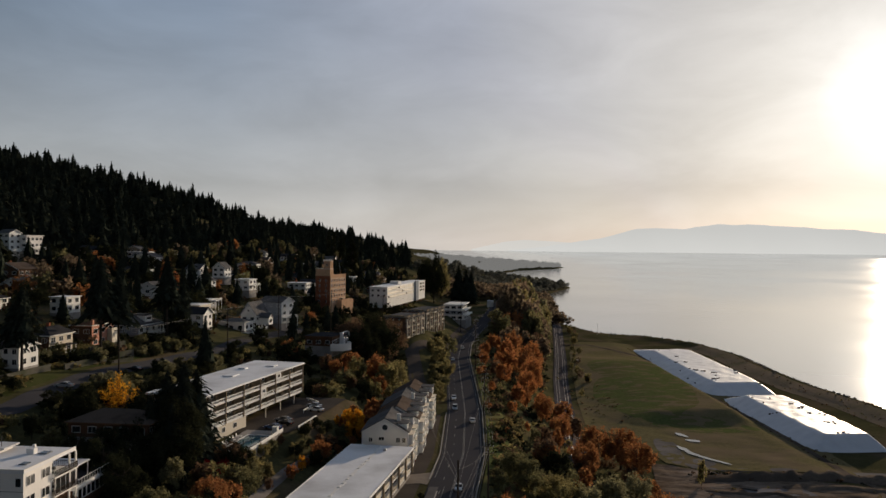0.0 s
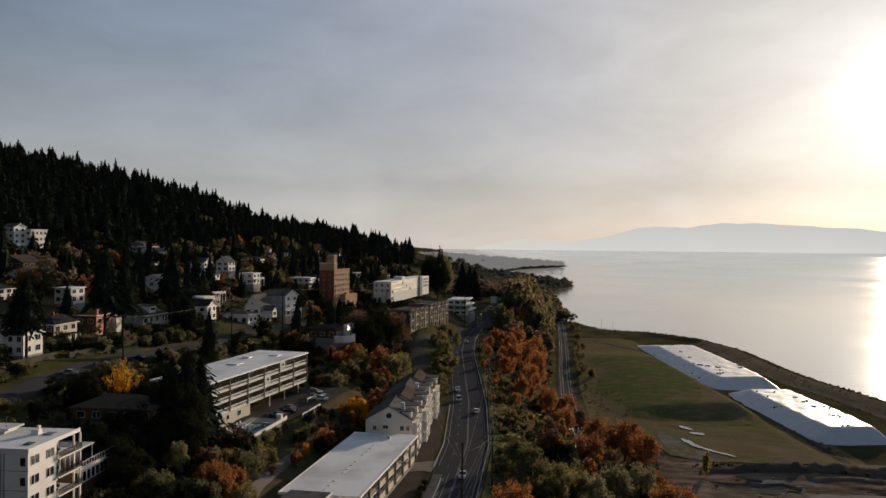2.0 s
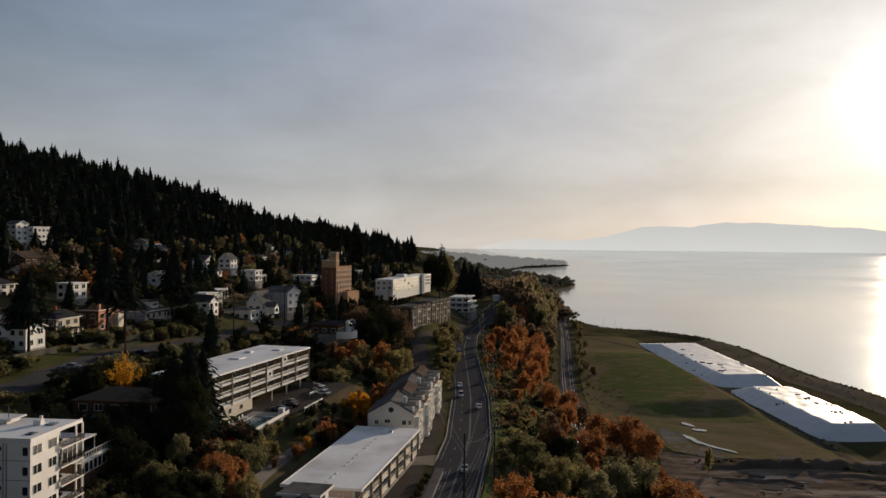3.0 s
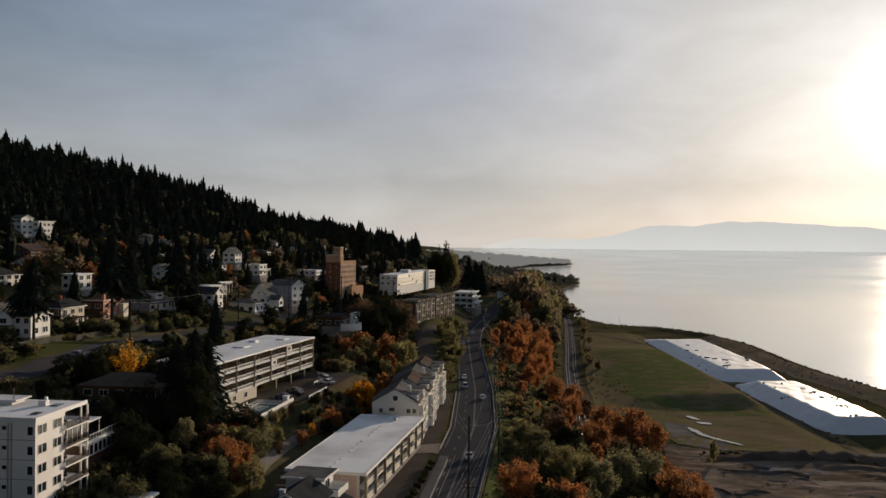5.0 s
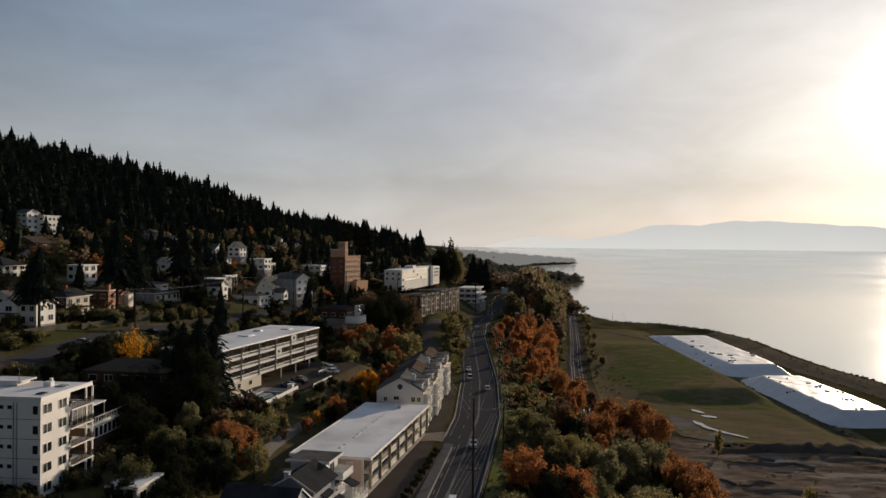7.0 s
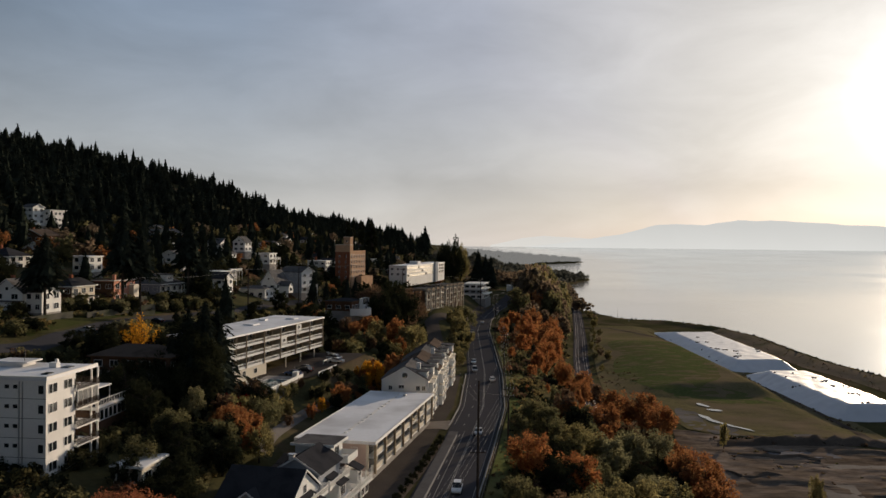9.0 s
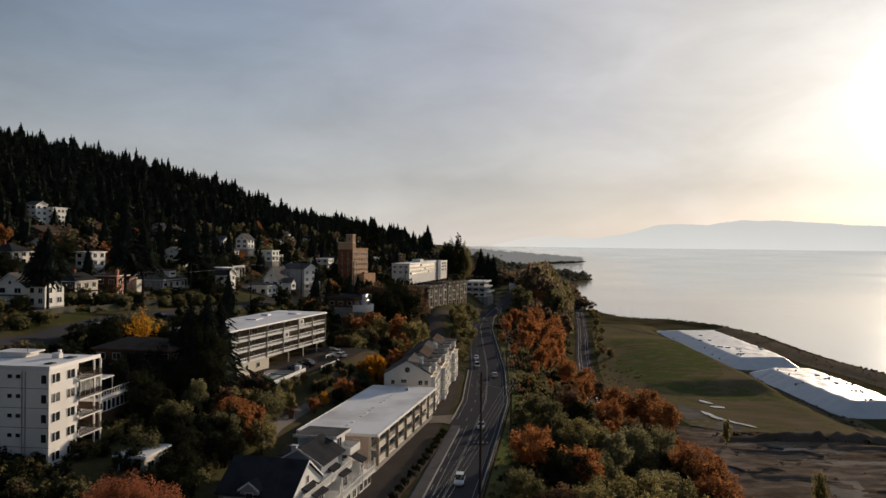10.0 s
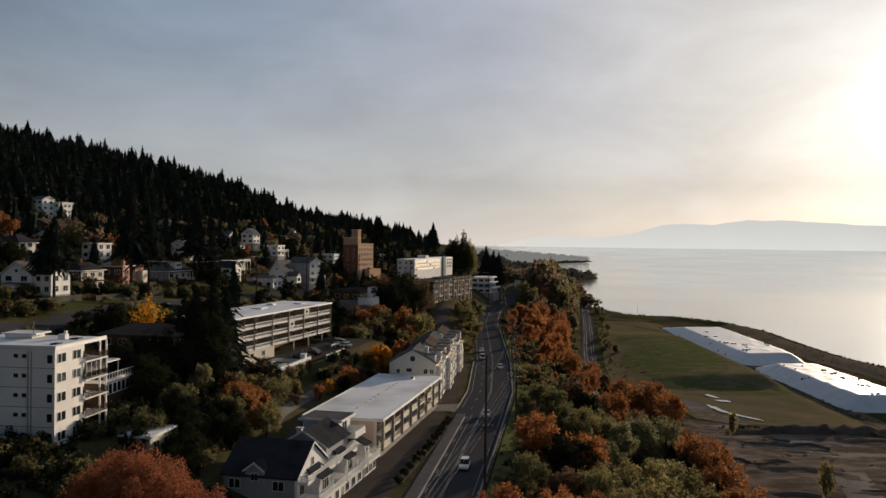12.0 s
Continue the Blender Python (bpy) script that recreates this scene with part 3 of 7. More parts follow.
# railway on the low ground
rail_line = [(45, 250), (55, 370), (63, 449), (72, 525), (82, 600), (97, 720), (115, 870), (122, 960)]
ribbon("rail_bed", rail_line, 9.0, BALLAST, "grey ballast bed of a railway", "railway", 0.25)
for off in (-2.9, -1.45, 1.45, 2.9):
    ribbon("rail", rail_line, 0.16, RAILSTEEL, "steel rail on grey ballast", "rail", 0.42, off)


# ---------------------------------------------------------------- covered heaps
bag = bmesh.new()
bmesh.ops.create_icosphere(bag, subdivisions=1, radius=0.5)
bmesh.ops.scale(bag, vec=(1.4, 0.9, 0.6), verts=bag.verts)
BAG = mesh_of(bag, SANDBAG, True)

def heap(cx, cy, length, width, height, turn, west, east, south, north):
    """A long heap with a sloped flank, under white sheeting weighted with sandbags; west, east, south, north: how far its flanks run in."""
    ob = thing("covered_heap", cx, cy, ground_z(cx, cy) - 0.3, turn, "long heap under white plastic sheeting with sandbags", "heap", "covered heaps")
    xs_, ys_ = np.linspace(-width / 2, width / 2, 47), np.linspace(-length / 2, length / 2, 120)
    X, Y = np.meshgrid(xs_, ys_)
    edge = np.minimum(np.minimum((X + width / 2) / west, (width / 2 - X) / east), np.minimum((Y + length / 2) / south, (length / 2 - Y) / north))
    Z = height * np.clip(edge, 0, 1) + 0.02 * np.clip(X + width / 2, 0, 60)
    Z = Z + np.where(edge > 0.02, roll_noise(X + cx, Y + cy, 0.18, 2.0) * 0.3 + roll_noise(X, Y + cy, 0.6, 4.0) * 0.08, 0)
    n, m = len(xs_), len(ys_)
    i = np.arange((m - 1) * (n - 1))
    a = i // (n - 1) * n + i % (n - 1)
    # rounded outline
    k = 1 - 0.22 * np.clip(np.abs(Y) / (length / 2), 0, 1) ** 5
    me = quads_mesh("sheeting", np.stack([X * k, Y, Z], -1).reshape(-1, 3), np.stack([a, a + 1, a + n + 1, a + n], -1), TARP, True)
    part("sheeting", me, TARP, ob)
    rnd = random.Random(int(cx + cy))
    for j in range(26):
        u, v = rnd.randrange(4, n - 3), rnd.randrange(6, m - 6)
        for q in range(rnd.choice((1, 1, 2, 5))):
            o = part("sandbag", BAG, SANDBAG, ob)
            o.location = (X[v, u] * k[v, u] + rnd.uniform(-1.1, 1.1), Y[v, u] + rnd.uniform(-1.3, 1.3), Z[v, u] + 0.15)
            o.rotation_euler = (0, 0, rnd.uniform(0, 3))
    return ob


heap(170.8, 594, 214, 47, 5.6, -0.6, 11, 9, 14, 50)
heap(169.8, 418, 122, 36, 5.7, 0.5, 9, 7, 9, 20)


def pond(cx, cy, rx, ry, turn, seed, mat=PUDDLE, label="shallow water lying on the bare ground", up=0.12, name="puddle"):
    """An uneven sheet of standing water, mud or gravel."""
    pts = []
    for k in range(22):
        a = math.tau * k / 22
        r = 1 + 0.35 * noise.noise(Vector((math.cos(a) * 1.3, math.sin(a) * 1.3, seed * 3.1)))
        p, q = rx * r * math.cos(a), ry * r * math.sin(a)
        t = radians(turn)
        pts.append((cx + p * math.cos(t) - q * math.sin(t), cy + p * math.sin(t) + q * math.cos(t)))
    return drape(name, pts, mat, label, name, up, 2.0)


pond(110, 470, 27, 62, -3, 31, GRASS, "greener grass on the raised plateau", 0.17, "lawn")
pond(121, 545, 24, 60, 4, 33, GRASS, "greener grass on the raised plateau", 0.165, "lawn")
pond(121, 398, 24, 13, -14, 35, GRASS, "greener grass below the bank", 0.15, "lawn")
pond(92.5, 352, 5.0, 22, -3, 21, GRAVEL, "grey gravel spread at the grass edge", 0.15, "gravel")
pond(99, 331, 4.5, 9, -35, 23, GRAVEL, "grey gravel spread at the grass edge", 0.13, "gravel")
pond(105, 380, 1.6, 4.5, 20, 1, up=0.34)
pond(107, 369, 2.2, 3.0, 60, 2, up=0.34)
for k, (cx, cy, t) in enumerate(((98.6, 353, 100), (100.3, 345, 112), (103.5, 338.5, 120), (107.5, 333, 126))):
    pond(cx, cy, 5.2, 1.5 - 0.2 * k, t, 5 + k, up=0.36)
drape("gravel_edge", [(96, 326), (104, 324.5), (155, 325), (200, 322), (200, 319), (150, 320.5), (104, 319.5)], GRAVEL, "pale gravel edge along the earth bank", "gravel", 0.12, 3.0)
drape("concrete_slab", [(106, 256), (115, 256.5), (112.5, 243), (109, 230), (99, 229), (102, 243)], SLAB, "old pale concrete slab in the yard", "slab", 0.24, 3.0)
drape("concrete_slab", [(116, 281), (132, 280), (150, 279), (149, 275.5), (130, 275.8), (117, 274)], SLAB, "old pale concrete slab in the yard", "slab", 0.24, 3.0)
drape("concrete_slab", [(103, 297), (125, 296.5), (126, 289), (112, 288.5), (104, 291)], SLAB2, "grey wet concrete slab in the yard", "slab", 0.24, 3.0)
pond(94, 258, 7, 2.6, 4, 10, WETMUD, "wet shining mud in a hollow of the yard", 0.22)
pond(108, 283, 9, 3.2, -8, 11, WETMUD, "wet shining mud in a hollow of the yard", 0.22)
pond(128, 276, 7, 2.2, -10, 12, WETMUD, "wet shining mud in a hollow of the yard", 0.22)
pond(150, 268, 10, 2.6, -6, 13, WETMUD, "wet shining mud in a hollow of the yard", 0.22)
pond(118, 258, 5, 2.0, 10, 14, WETMUD, "wet shining mud in a hollow of the yard", 0.22)
pond(138, 246, 8, 2.4, -12, 15, WETMUD, "wet shining mud in a hollow of the yard", 0.22)

# ---------------------------------------------------------------- buildings
_cache = {}


def window_mesh(w, h, bars, frame_mat=WHITE, f=0.09, glass=GLASS):
    key = (round(w, 2), round(h, 2), bars, frame_mat.name, glass.name)
    if key not in _cache:
        bm = boxes((-w / 2, -0.06, -h / 2, -w / 2 + f, 0.10, h / 2), (w / 2 - f, -0.06, -h / 2, w / 2, 0.10, h / 2),
                   (-w / 2 + f, -0.06, h / 2 - f, w / 2 - f, 0.10, h / 2), (-w / 2 + f, -0.09, -h / 2, w / 2 - f, 0.10, -h / 2 + f))
        for k in range(bars):
            x = -w / 2 + w * (k + 1) / (bars + 1)
            box(bm, x - 0.035, -0.04, -h / 2 + f, x + 0.035, 0.10, h / 2 - f)
        pane = boxes((-w / 2 + f, -0.015, -h / 2 + f, w / 2 - f, 0.02, h / 2 - f))
        _cache[key] = (mesh_of(bm, frame_mat), mesh_of(pane, glass))
    return _cache[key]


FACE = {"S": (0, 0, -1), "E": (90, 1, 0), "N": (180, 0, 1), "W": (270, -1, 0)}


def window(parent, x, y, z, w, h, face="S", bars=1, name="window", frame_mat=WHITE, f=0.09, glass=GLASS):
    """A window (frame > pane) on a wall of its parent; x, y, z: the middle of its outer face."""
    fr, pane = window_mesh(w, h, bars, frame_mat, f, glass)
    ob = part(name, fr, WHITE, parent)
    t, nx, ny = FACE[face]
    ob.matrix_local = pose(x + nx * 0.02, y + ny * 0.02, z, 0, 0, t)
    part("pane", pane, GLASS, ob)
    return ob


def rail_mesh(length, mat, height=1.0, solid=False, slats=0.25, half=0.035):
    bm = boxes((0, -0.04, height - 0.08, length, 0.04, height), (0, -0.03, 0.08, length, 0.03, 0.15))
    if solid:
        box(bm, 0, -0.03, 0.15, length, 0.03, height - 0.08)
    else:
        n = max(2, int(length / slats))
        for k in range(n + 1):
            x = k * length / n
            box(bm, x - half, -0.03, 0.15, x + half, 0.03, height - 0.08)
    return mesh_of(bm, mat)


def gable_body(L, W, H, rise, along="y"):
    """Walls of a house with gable ends; the ridge runs along local y or x."""
    bm = bmesh.new()
    if along == "y":
        pts = ((0, 0), (L, 0), (L, H), (L / 2, H + rise), (0, H))
        a = [bm.verts.new((x, 0, z)) for x, z in pts]
        b = [bm.verts.new((x, W, z)) for x, z in pts]
    else:
        pts = ((0, 0), (W, 0), (W, H), (W / 2, H + rise), (0, H))
        a = [bm.verts.new((L, y, z)) for y, z in pts]
        b = [bm.verts.new((0, y, z)) for y, z in pts]
    bm.faces.new(a)
    bm.faces.new(b[::-1])
    for k in range(5):
        bm.faces.new((a[k], b[k], b[(k + 1) % 5], a[(k + 1) % 5]))
    bmesh.ops.recalc_face_normals(bm, faces=bm.faces)
    return bm


def gable_roof(L, W, H, rise, along="y", over=0.5, thick=0.22):
    bm = bmesh.new()
    span, run = (L, W) if along == "y" else (W, L)
    k = rise / (span / 2)
    prof = [(-over, H - over * k), (span / 2, H + rise), (span + over, H - over * k)]
    for sgn in (0, 1):
        p, q = (prof[0], prof[1]) if sgn == 0 else (prof[1], prof[2])
        v = []
        for r in (-over, run + over):
            for (s, z), dz in ((p, 0.03), (q, 0.03), (q, 0.03 + thick), (p, 0.03 + thick)):
                v.append(bm.verts.new((s, r, z + dz) if along == "y" else (r, s, z + dz)))
        for f in ((0, 1, 2, 3), (7, 6, 5, 4), (0, 4, 5, 1), (1, 5, 6, 2), (2, 6, 7, 3), (3, 7, 4, 0)):
            bm.faces.new([v[i] for i in f])
    bmesh.ops.recalc_face_normals(bm, faces=bm.faces)
    return bm


def hip_roof(L, W, H, rise, over=0.6):
    bm = bmesh.new()
    e = min(L, W) / 2
    lo = [bm.verts.new(p) for p in ((-over, -over, H), (L + over, -over, H), (L + over, W + over, H), (-over, W + over, H))]
    b2 = [bm.verts.new((v.co.x, v.co.y, H - 0.2)) for v in lo]
    if L >= W:
        r = [bm.verts.new((e, W / 2, H + rise)), bm.verts.new((L - e, W / 2, H + rise))]
        tops = ((lo[0], lo[1], r[1], r[0]), (lo[1], lo[2], r[1]), (lo[2], lo[3], r[0], r[1]), (lo[3], lo[0], r[0]))
    else:
        r = [bm.verts.new((L / 2, e, H + rise)), bm.verts.new((L / 2, W - e, H + rise))]
        tops = ((lo[0], lo[1], r[0]), (lo[1], lo[2], r[1], r[0]), (lo[2], lo[3], r[1]), (lo[3], lo[0], r[0], r[1]))
    for t in tops:
        bm.faces.new(t)
    for k in range(4):
        bm.faces.new((b2[k], b2[(k + 1) % 4], lo[(k + 1) % 4], lo[k]))
    bm.faces.new(b2[::-1])
    bmesh.ops.recalc_face_normals(bm, faces=bm.faces)
    return bm


taken = [(-73, 500), (-60, 505), (-44, 590), (-36, 620)]      # ground that the buildings take up


def house(x, y, turn, L, W, floors, wall, roof, label, style="gable", along="y", rise=2.2, z=None, porch=False, chimney=True, name="house", dormer=False, deck=False, eave=None, clad=None, veranda=False):
    """A house: x, y is the corner seen on the S and E sides' left (local 0, 0); L along local x, W along local y. clad:
    a darker facing on the S side, mostly shade put into its colour.
    """
    H = eave - z if eave else floors * 2.75 + 0.3
    taken.append((x, y))
    c, s = math.cos(radians(turn)), math.sin(radians(turn))
    corners = [(x + a * c - b * s, y + a * s + b * c) for a in (0, L) for b in (0, W)]
    if z is None:
        z = min(ground_z(*p) for p in corners)
        z += 0.35 * (max(ground_z(*p) for p in corners) - z)
    ob = thing(name, x, y, z, turn, label, "house", "hillside houses")
    part("foundation", boxes((-0.05, -0.05, -4.0, L + 0.05, W + 0.05, 0.0)), CONCRETE, ob)
    if style == "gable":
        part("wall", gable_body(L, W, H, rise, along), wall, ob)
        part("roof", gable_roof(L, W, H, rise, along), roof, ob)
    elif style == "hip":
        part("wall", boxes((0, 0, 0, L, W, H - 0.2)), wall, ob)
        part("roof", hip_roof(L, W, H, rise), roof, ob)
    else:
        part("wall", boxes((0, 0, 0, L, W, H)), wall, ob)
        part("roof", boxes((-0.4, -0.4, H, L + 0.4, W + 0.4, H + 0.3)), roof, ob)
    if style != "gable":
        e, zt = (0.62, H - 0.22) if style == "hip" else (0.43, H - 0.02)
        part("fascia", boxes((-e, -e - 0.03, zt, L + e, -e, zt + 0.26), (L + e, -e - 0.03, zt, L + e + 0.03, W + e, zt + 0.26)), BROWN if wall is BROWN else WHITE, ob)
    else:
        k_ = rise / ((L if along == "y" else W) / 2)
        bm = bmesh.new()
        half, far = ((L / 2, -0.56) if along == "y" else (W / 2, L + 0.56))
        for sg in (-1, 1):
            q = [(half + sg * (half + 0.5), H - 0.5 * k_ - 0.08), (half, H + rise - 0.08), (half, H + rise + 0.16), (half + sg * (half + 0.5), H - 0.5 * k_ + 0.16)]
            v = [bm.verts.new((a, far + d, b) if along == "y" else (far - d, a, b)) for d in (0.0, 0.05) for a, b in q]
            for fc in ((0, 1, 2, 3), (7, 6, 5, 4), (0, 4, 5, 1), (1, 5, 6, 2), (2, 6, 7, 3), (3, 7, 4, 0)):
                bm.faces.new([v[i] for i in fc])
        bmesh.ops.recalc_face_normals(bm, faces=bm.faces)
        part("barge_board", bm, WHITE, ob)
    # the S side faces away from the sun; this facing paints it darker
    if clad:
        part("cladding", boxes((0.0, -0.05, 0, L, -0.004, H - 0.25)), clad, ob, "darker facing on the side wall, its shade painted in")
    if veranda:
        vd = part("veranda", boxes((L, 0.3, -0.4, L + 2.4, W - 0.3, 0.0)), CONCRETE, ob)
        part("veranda_roof", boxes((L - 0.02, 0.0, H - 0.5, L + 2.8, W, H - 0.3)), roof, vd)
        for q in range(8):
            part("column", boxes((L + 2.15, 0.5 + q * (W - 1.2) / 7, 0, L + 2.35, 0.7 + q * (W - 1.2) / 7, H - 0.5)), WHITE, vd)
        r = part("railing", rail_mesh(W - 0.8, WHITE, 0.9, False, 0.4), WHITE, vd)
        r.matrix_local = pose(L + 2.25, 0.4, 0, 0, 0, 90)
    for f in range(floors):
        zc = 1.55 + (2.75 if not eave else H / floors) * f
        nS, nE = max(2, int(L / 3.2)), max(2, int(W / 3.2))
        for k in range(nS):
            window(ob, L * (k + 0.5) / nS, 0, zc, min(1.9, L / nS * 0.55), 1.4, "S", k % 2)
        for k in range(nE):
            window(ob, L, W * (k + 0.5) / nE, zc, min(2.1, W / nE * 0.62), 1.5, "E", 1)
    if style == "gable" and along == "y":
        window(ob, L / 2, 0, H + rise * 0.3, 0.9, 0.9, "S", 0)
    if chimney:
        part("chimney", boxes((L * 0.3, W * 0.4, H - 0.2, L * 0.3 + 0.8, W * 0.4 + 0.8, H + rise + 0.9)), BRICK, ob)
    if porch or deck:
        dk = part("deck", boxes((L, 0.2, 2.55, L + 2.6, W - 0.2, 2.75)), wall, ob)
        for k, (a, b, t) in enumerate(((L + 2.55, 0.2, 90),)):
            r = part("railing", rail_mesh(W - 0.4, WHITE), WHITE, dk)
            r.matrix_local = pose(a, b, 2.75, 0, 0, t)
        for yy in (0.4, W / 2, W - 0.4):
            part("post", boxes((L + 2.4, yy - 0.09, -1.5, L + 2.58, yy + 0.09, 2.55)), WHITE, dk)
        if porch:
            part("porch_roof", boxes((L - 0.02, 0, 5.0, L + 3.0, W, 5.2)), roof, dk)
            for yy in (0.4, W - 0.4):
                part("post", boxes((L + 2.4, yy - 0.09, 2.75, L + 2.58, yy + 0.09, 5.0)), WHITE, dk)
    if dormer:
        d = part("dormer", boxes((L * 0.55, W * 0.35, H + 0.2, L * 0.95, W * 0.65, H + rise * 0.85)), wall, ob)
        part("dormer_roof", boxes((L * 0.5, W * 0.32, H + rise * 0.85, L, W * 0.68, H + rise * 0.95)), roof, d)
        window(d, L * 0.95, W * 0.5, H + rise * 0.55, W * 0.2, 0.8, "E", 1)
    return ob


def house_at(xe, ye, turn, L, W, floors, wall, roof, label, *rest, **more):
    """A house given by the corner between its S and E sides."""
    t = radians(turn)
    return house(xe - L * math.cos(t), ye - L * math.sin(t), turn, L, W, floors, wall, roof, label, *rest, **more)


def round_deck(parent, x, y, r, z0, z1, mat):
    """A half-round deck with a solid curved parapet, bulging to the E."""
    bm = bmesh.new()
    n = 16
    ring = [[bm.verts.new((x + rr * math.cos(a), y + rr * math.sin(a), z)) for rr, z in ((r, z0), (r, z1 + 0.95), (r - 0.15, z1 + 0.95), (r - 0.15, z1), (0.0, z1))]
            for a in (math.pi * (k / n - 0.5) for k in range(n + 1))]
    for p, q in zip(ring[:-1], ring[1:]):
        for k in range(4):
            bm.faces.new((p[k], q[k], q[k + 1], p[k + 1]))
    bmesh.ops.remove_doubles(bm, verts=bm.verts, dist=0.01)
    bmesh.ops.recalc_face_normals(bm, faces=bm.faces)
    return part("round_deck", bm, mat, parent, "curved white deck with a solid parapet")


# ---- white stucco apartment tower on the slope
def tower():
    L, W, H = 17.0, 14.2, 14.4
    turn = -5
    x, y = -59.9, 124.6
    c, s = math.cos(radians(turn)), math.sin(radians(turn))
    ob = thing("apartment_tower", x - L * c, y - L * s, 41.4, turn, "five-storey white stucco apartment tower with corner balconies", "building")
    bx0, by0 = L - 3.4, 7.7           # the balcony bay takes the far half of the east side
    part("wall", boxes((0, 0, -4, L, by0, H - 0.3), (0, by0, -4, bx0, W, H - 0.3)), STUCCO, ob)
    part("roof", boxes((-0.5, -0.2, H - 0.3, L + 0.2, W + 0.3, H + 0.1)), MEMBRANE, ob, "white flat roof with stained membrane")
    part("parapet", boxes((-0.5, -0.2, H + 0.1, L + 0.2, 0.0, H + 0.32), (L, 0.0, H + 0.1, L + 0.2, W + 0.3, H + 0.32)), STUCCO, ob)
    ph = part("penthouse", boxes((L - 14, 9.5, H + 0.1, L - 9.5, 13, H + 0.7)), STUCCO, ob)
    part("penthouse_roof", boxes((L - 14.4, 9.1, H + 0.7, L - 8.6, 13.4, H + 0.95)), MEMBRANE, ph)
    part("antenna", boxes((L - 9.6, 10, H + 0.95, L - 9.52, 10.08, H + 2.8)), DARKMETAL, ph)
    part("roof_vent", boxes((L - 5.2, 9.5, H + 0.1, L - 4.0, 10.6, H + 0.9), (L - 4.9, 10.7, H + 0.1, L - 4.5, 11.1, H + 1.3)), STUCCO, ob)
    part("skylight", boxes((L - 2.6, 3.0, H + 0.1, L - 1.5, 4.6, H + 0.25)), GLASS, ob)
    part("skylight", boxes((L - 3.4, 9.6, H + 0.1, L - 2.0, 11.4, H + 0.25)), GLASS, ob)
    for f in range(5):
        z = 1.35 + f * 2.86
        for u in (4.7, 6.0, 12.0, 13.3):
            window(ob, L - u, 0, z + 0.35, 0.8, 0.65, "S", 0, frame_mat=STUCCO, f=0.04)
        window(ob, L - 0.75, 0, z, 0.9, 1.3, "S", 0, frame_mat=STUCCO, f=0.04)
        for u in (1.7, 5.8):
            window(ob, L, u - 0.5, z, 0.85, 1.35, "E", 0, frame_mat=STUCCO, f=0.04)
            window(ob, L, u + 0.6, z, 1.2, 1.35, "E", 0, frame_mat=STUCCO, f=0.04)
        if f:
            part("panel_joint", boxes((0, -0.012, f * 2.86 - 0.04, L, 0.0, f * 2.86 + 0.03)), OLDWALL, ob)
        # balcony
        zf = f * 2.86
        b = part("balcony", boxes((bx0, by0, zf - 0.2, L + 0.5, W + 0.3, zf)), STUCCO, ob)
        for a, bb, t, ln in ((L + 0.45, by0 + 0.05, 90, W + 0.2 - by0), (bx0 + 0.1, W + 0.25, 0, L + 0.4 - bx0)):
            r = part("railing", rail_mesh(ln, WOOD, 1.0, False, 0.3), WOOD, b)
            r.matrix_local = pose(a, bb, zf, 0, 0, t)
        door = part("balcony_door", boxes((bx0, by0 + 0.8, zf, bx0 + 0.06, W - 1.0, zf + 2.2)), GLASS, b)
        for q in (by0 + 0.68, W - 1.0, (by0 + W) / 2 - 0.06):
            part("door_post", boxes((bx0, q, zf, bx0 + 0.1, q + 0.12, zf + 2.3)), WHITE, door)
        if f == 3:
            window(b, L + 0.28, (by0 + W) / 2 + 0.2, zf + 1.45, W - by0 - 0.5, 2.5, "E", 3, "glazed_screen")
        for k in range(2):
            part("balcony_chair", boxes((L - 1.6 - k, by0 + 2 + 2.4 * k, zf, L - 1.1 - k, by0 + 2.5 + 2.4 * k, zf + 0.45), (L - 1.6 - k, by0 + 2 + 2.4 * k, zf + 0.45, L - 1.52 - k, by0 + 2.5 + 2.4 * k, zf + 0.95)), DARKMETAL, b)
    for yy in (by0 + 4.6, W + 0.1):
        part("column", boxes((L + 0.15, yy - 0.13, -3, L + 0.4, yy + 0.13, H - 0.3)), STUCCO, ob)
    for u in (3.6, 4.1):
        part("drain_pipe", boxes((L - u - 0.06, -0.12, -1, L - u + 0.06, 0.0, H - 0.5)), STEEL, ob)
    return ob


tower()


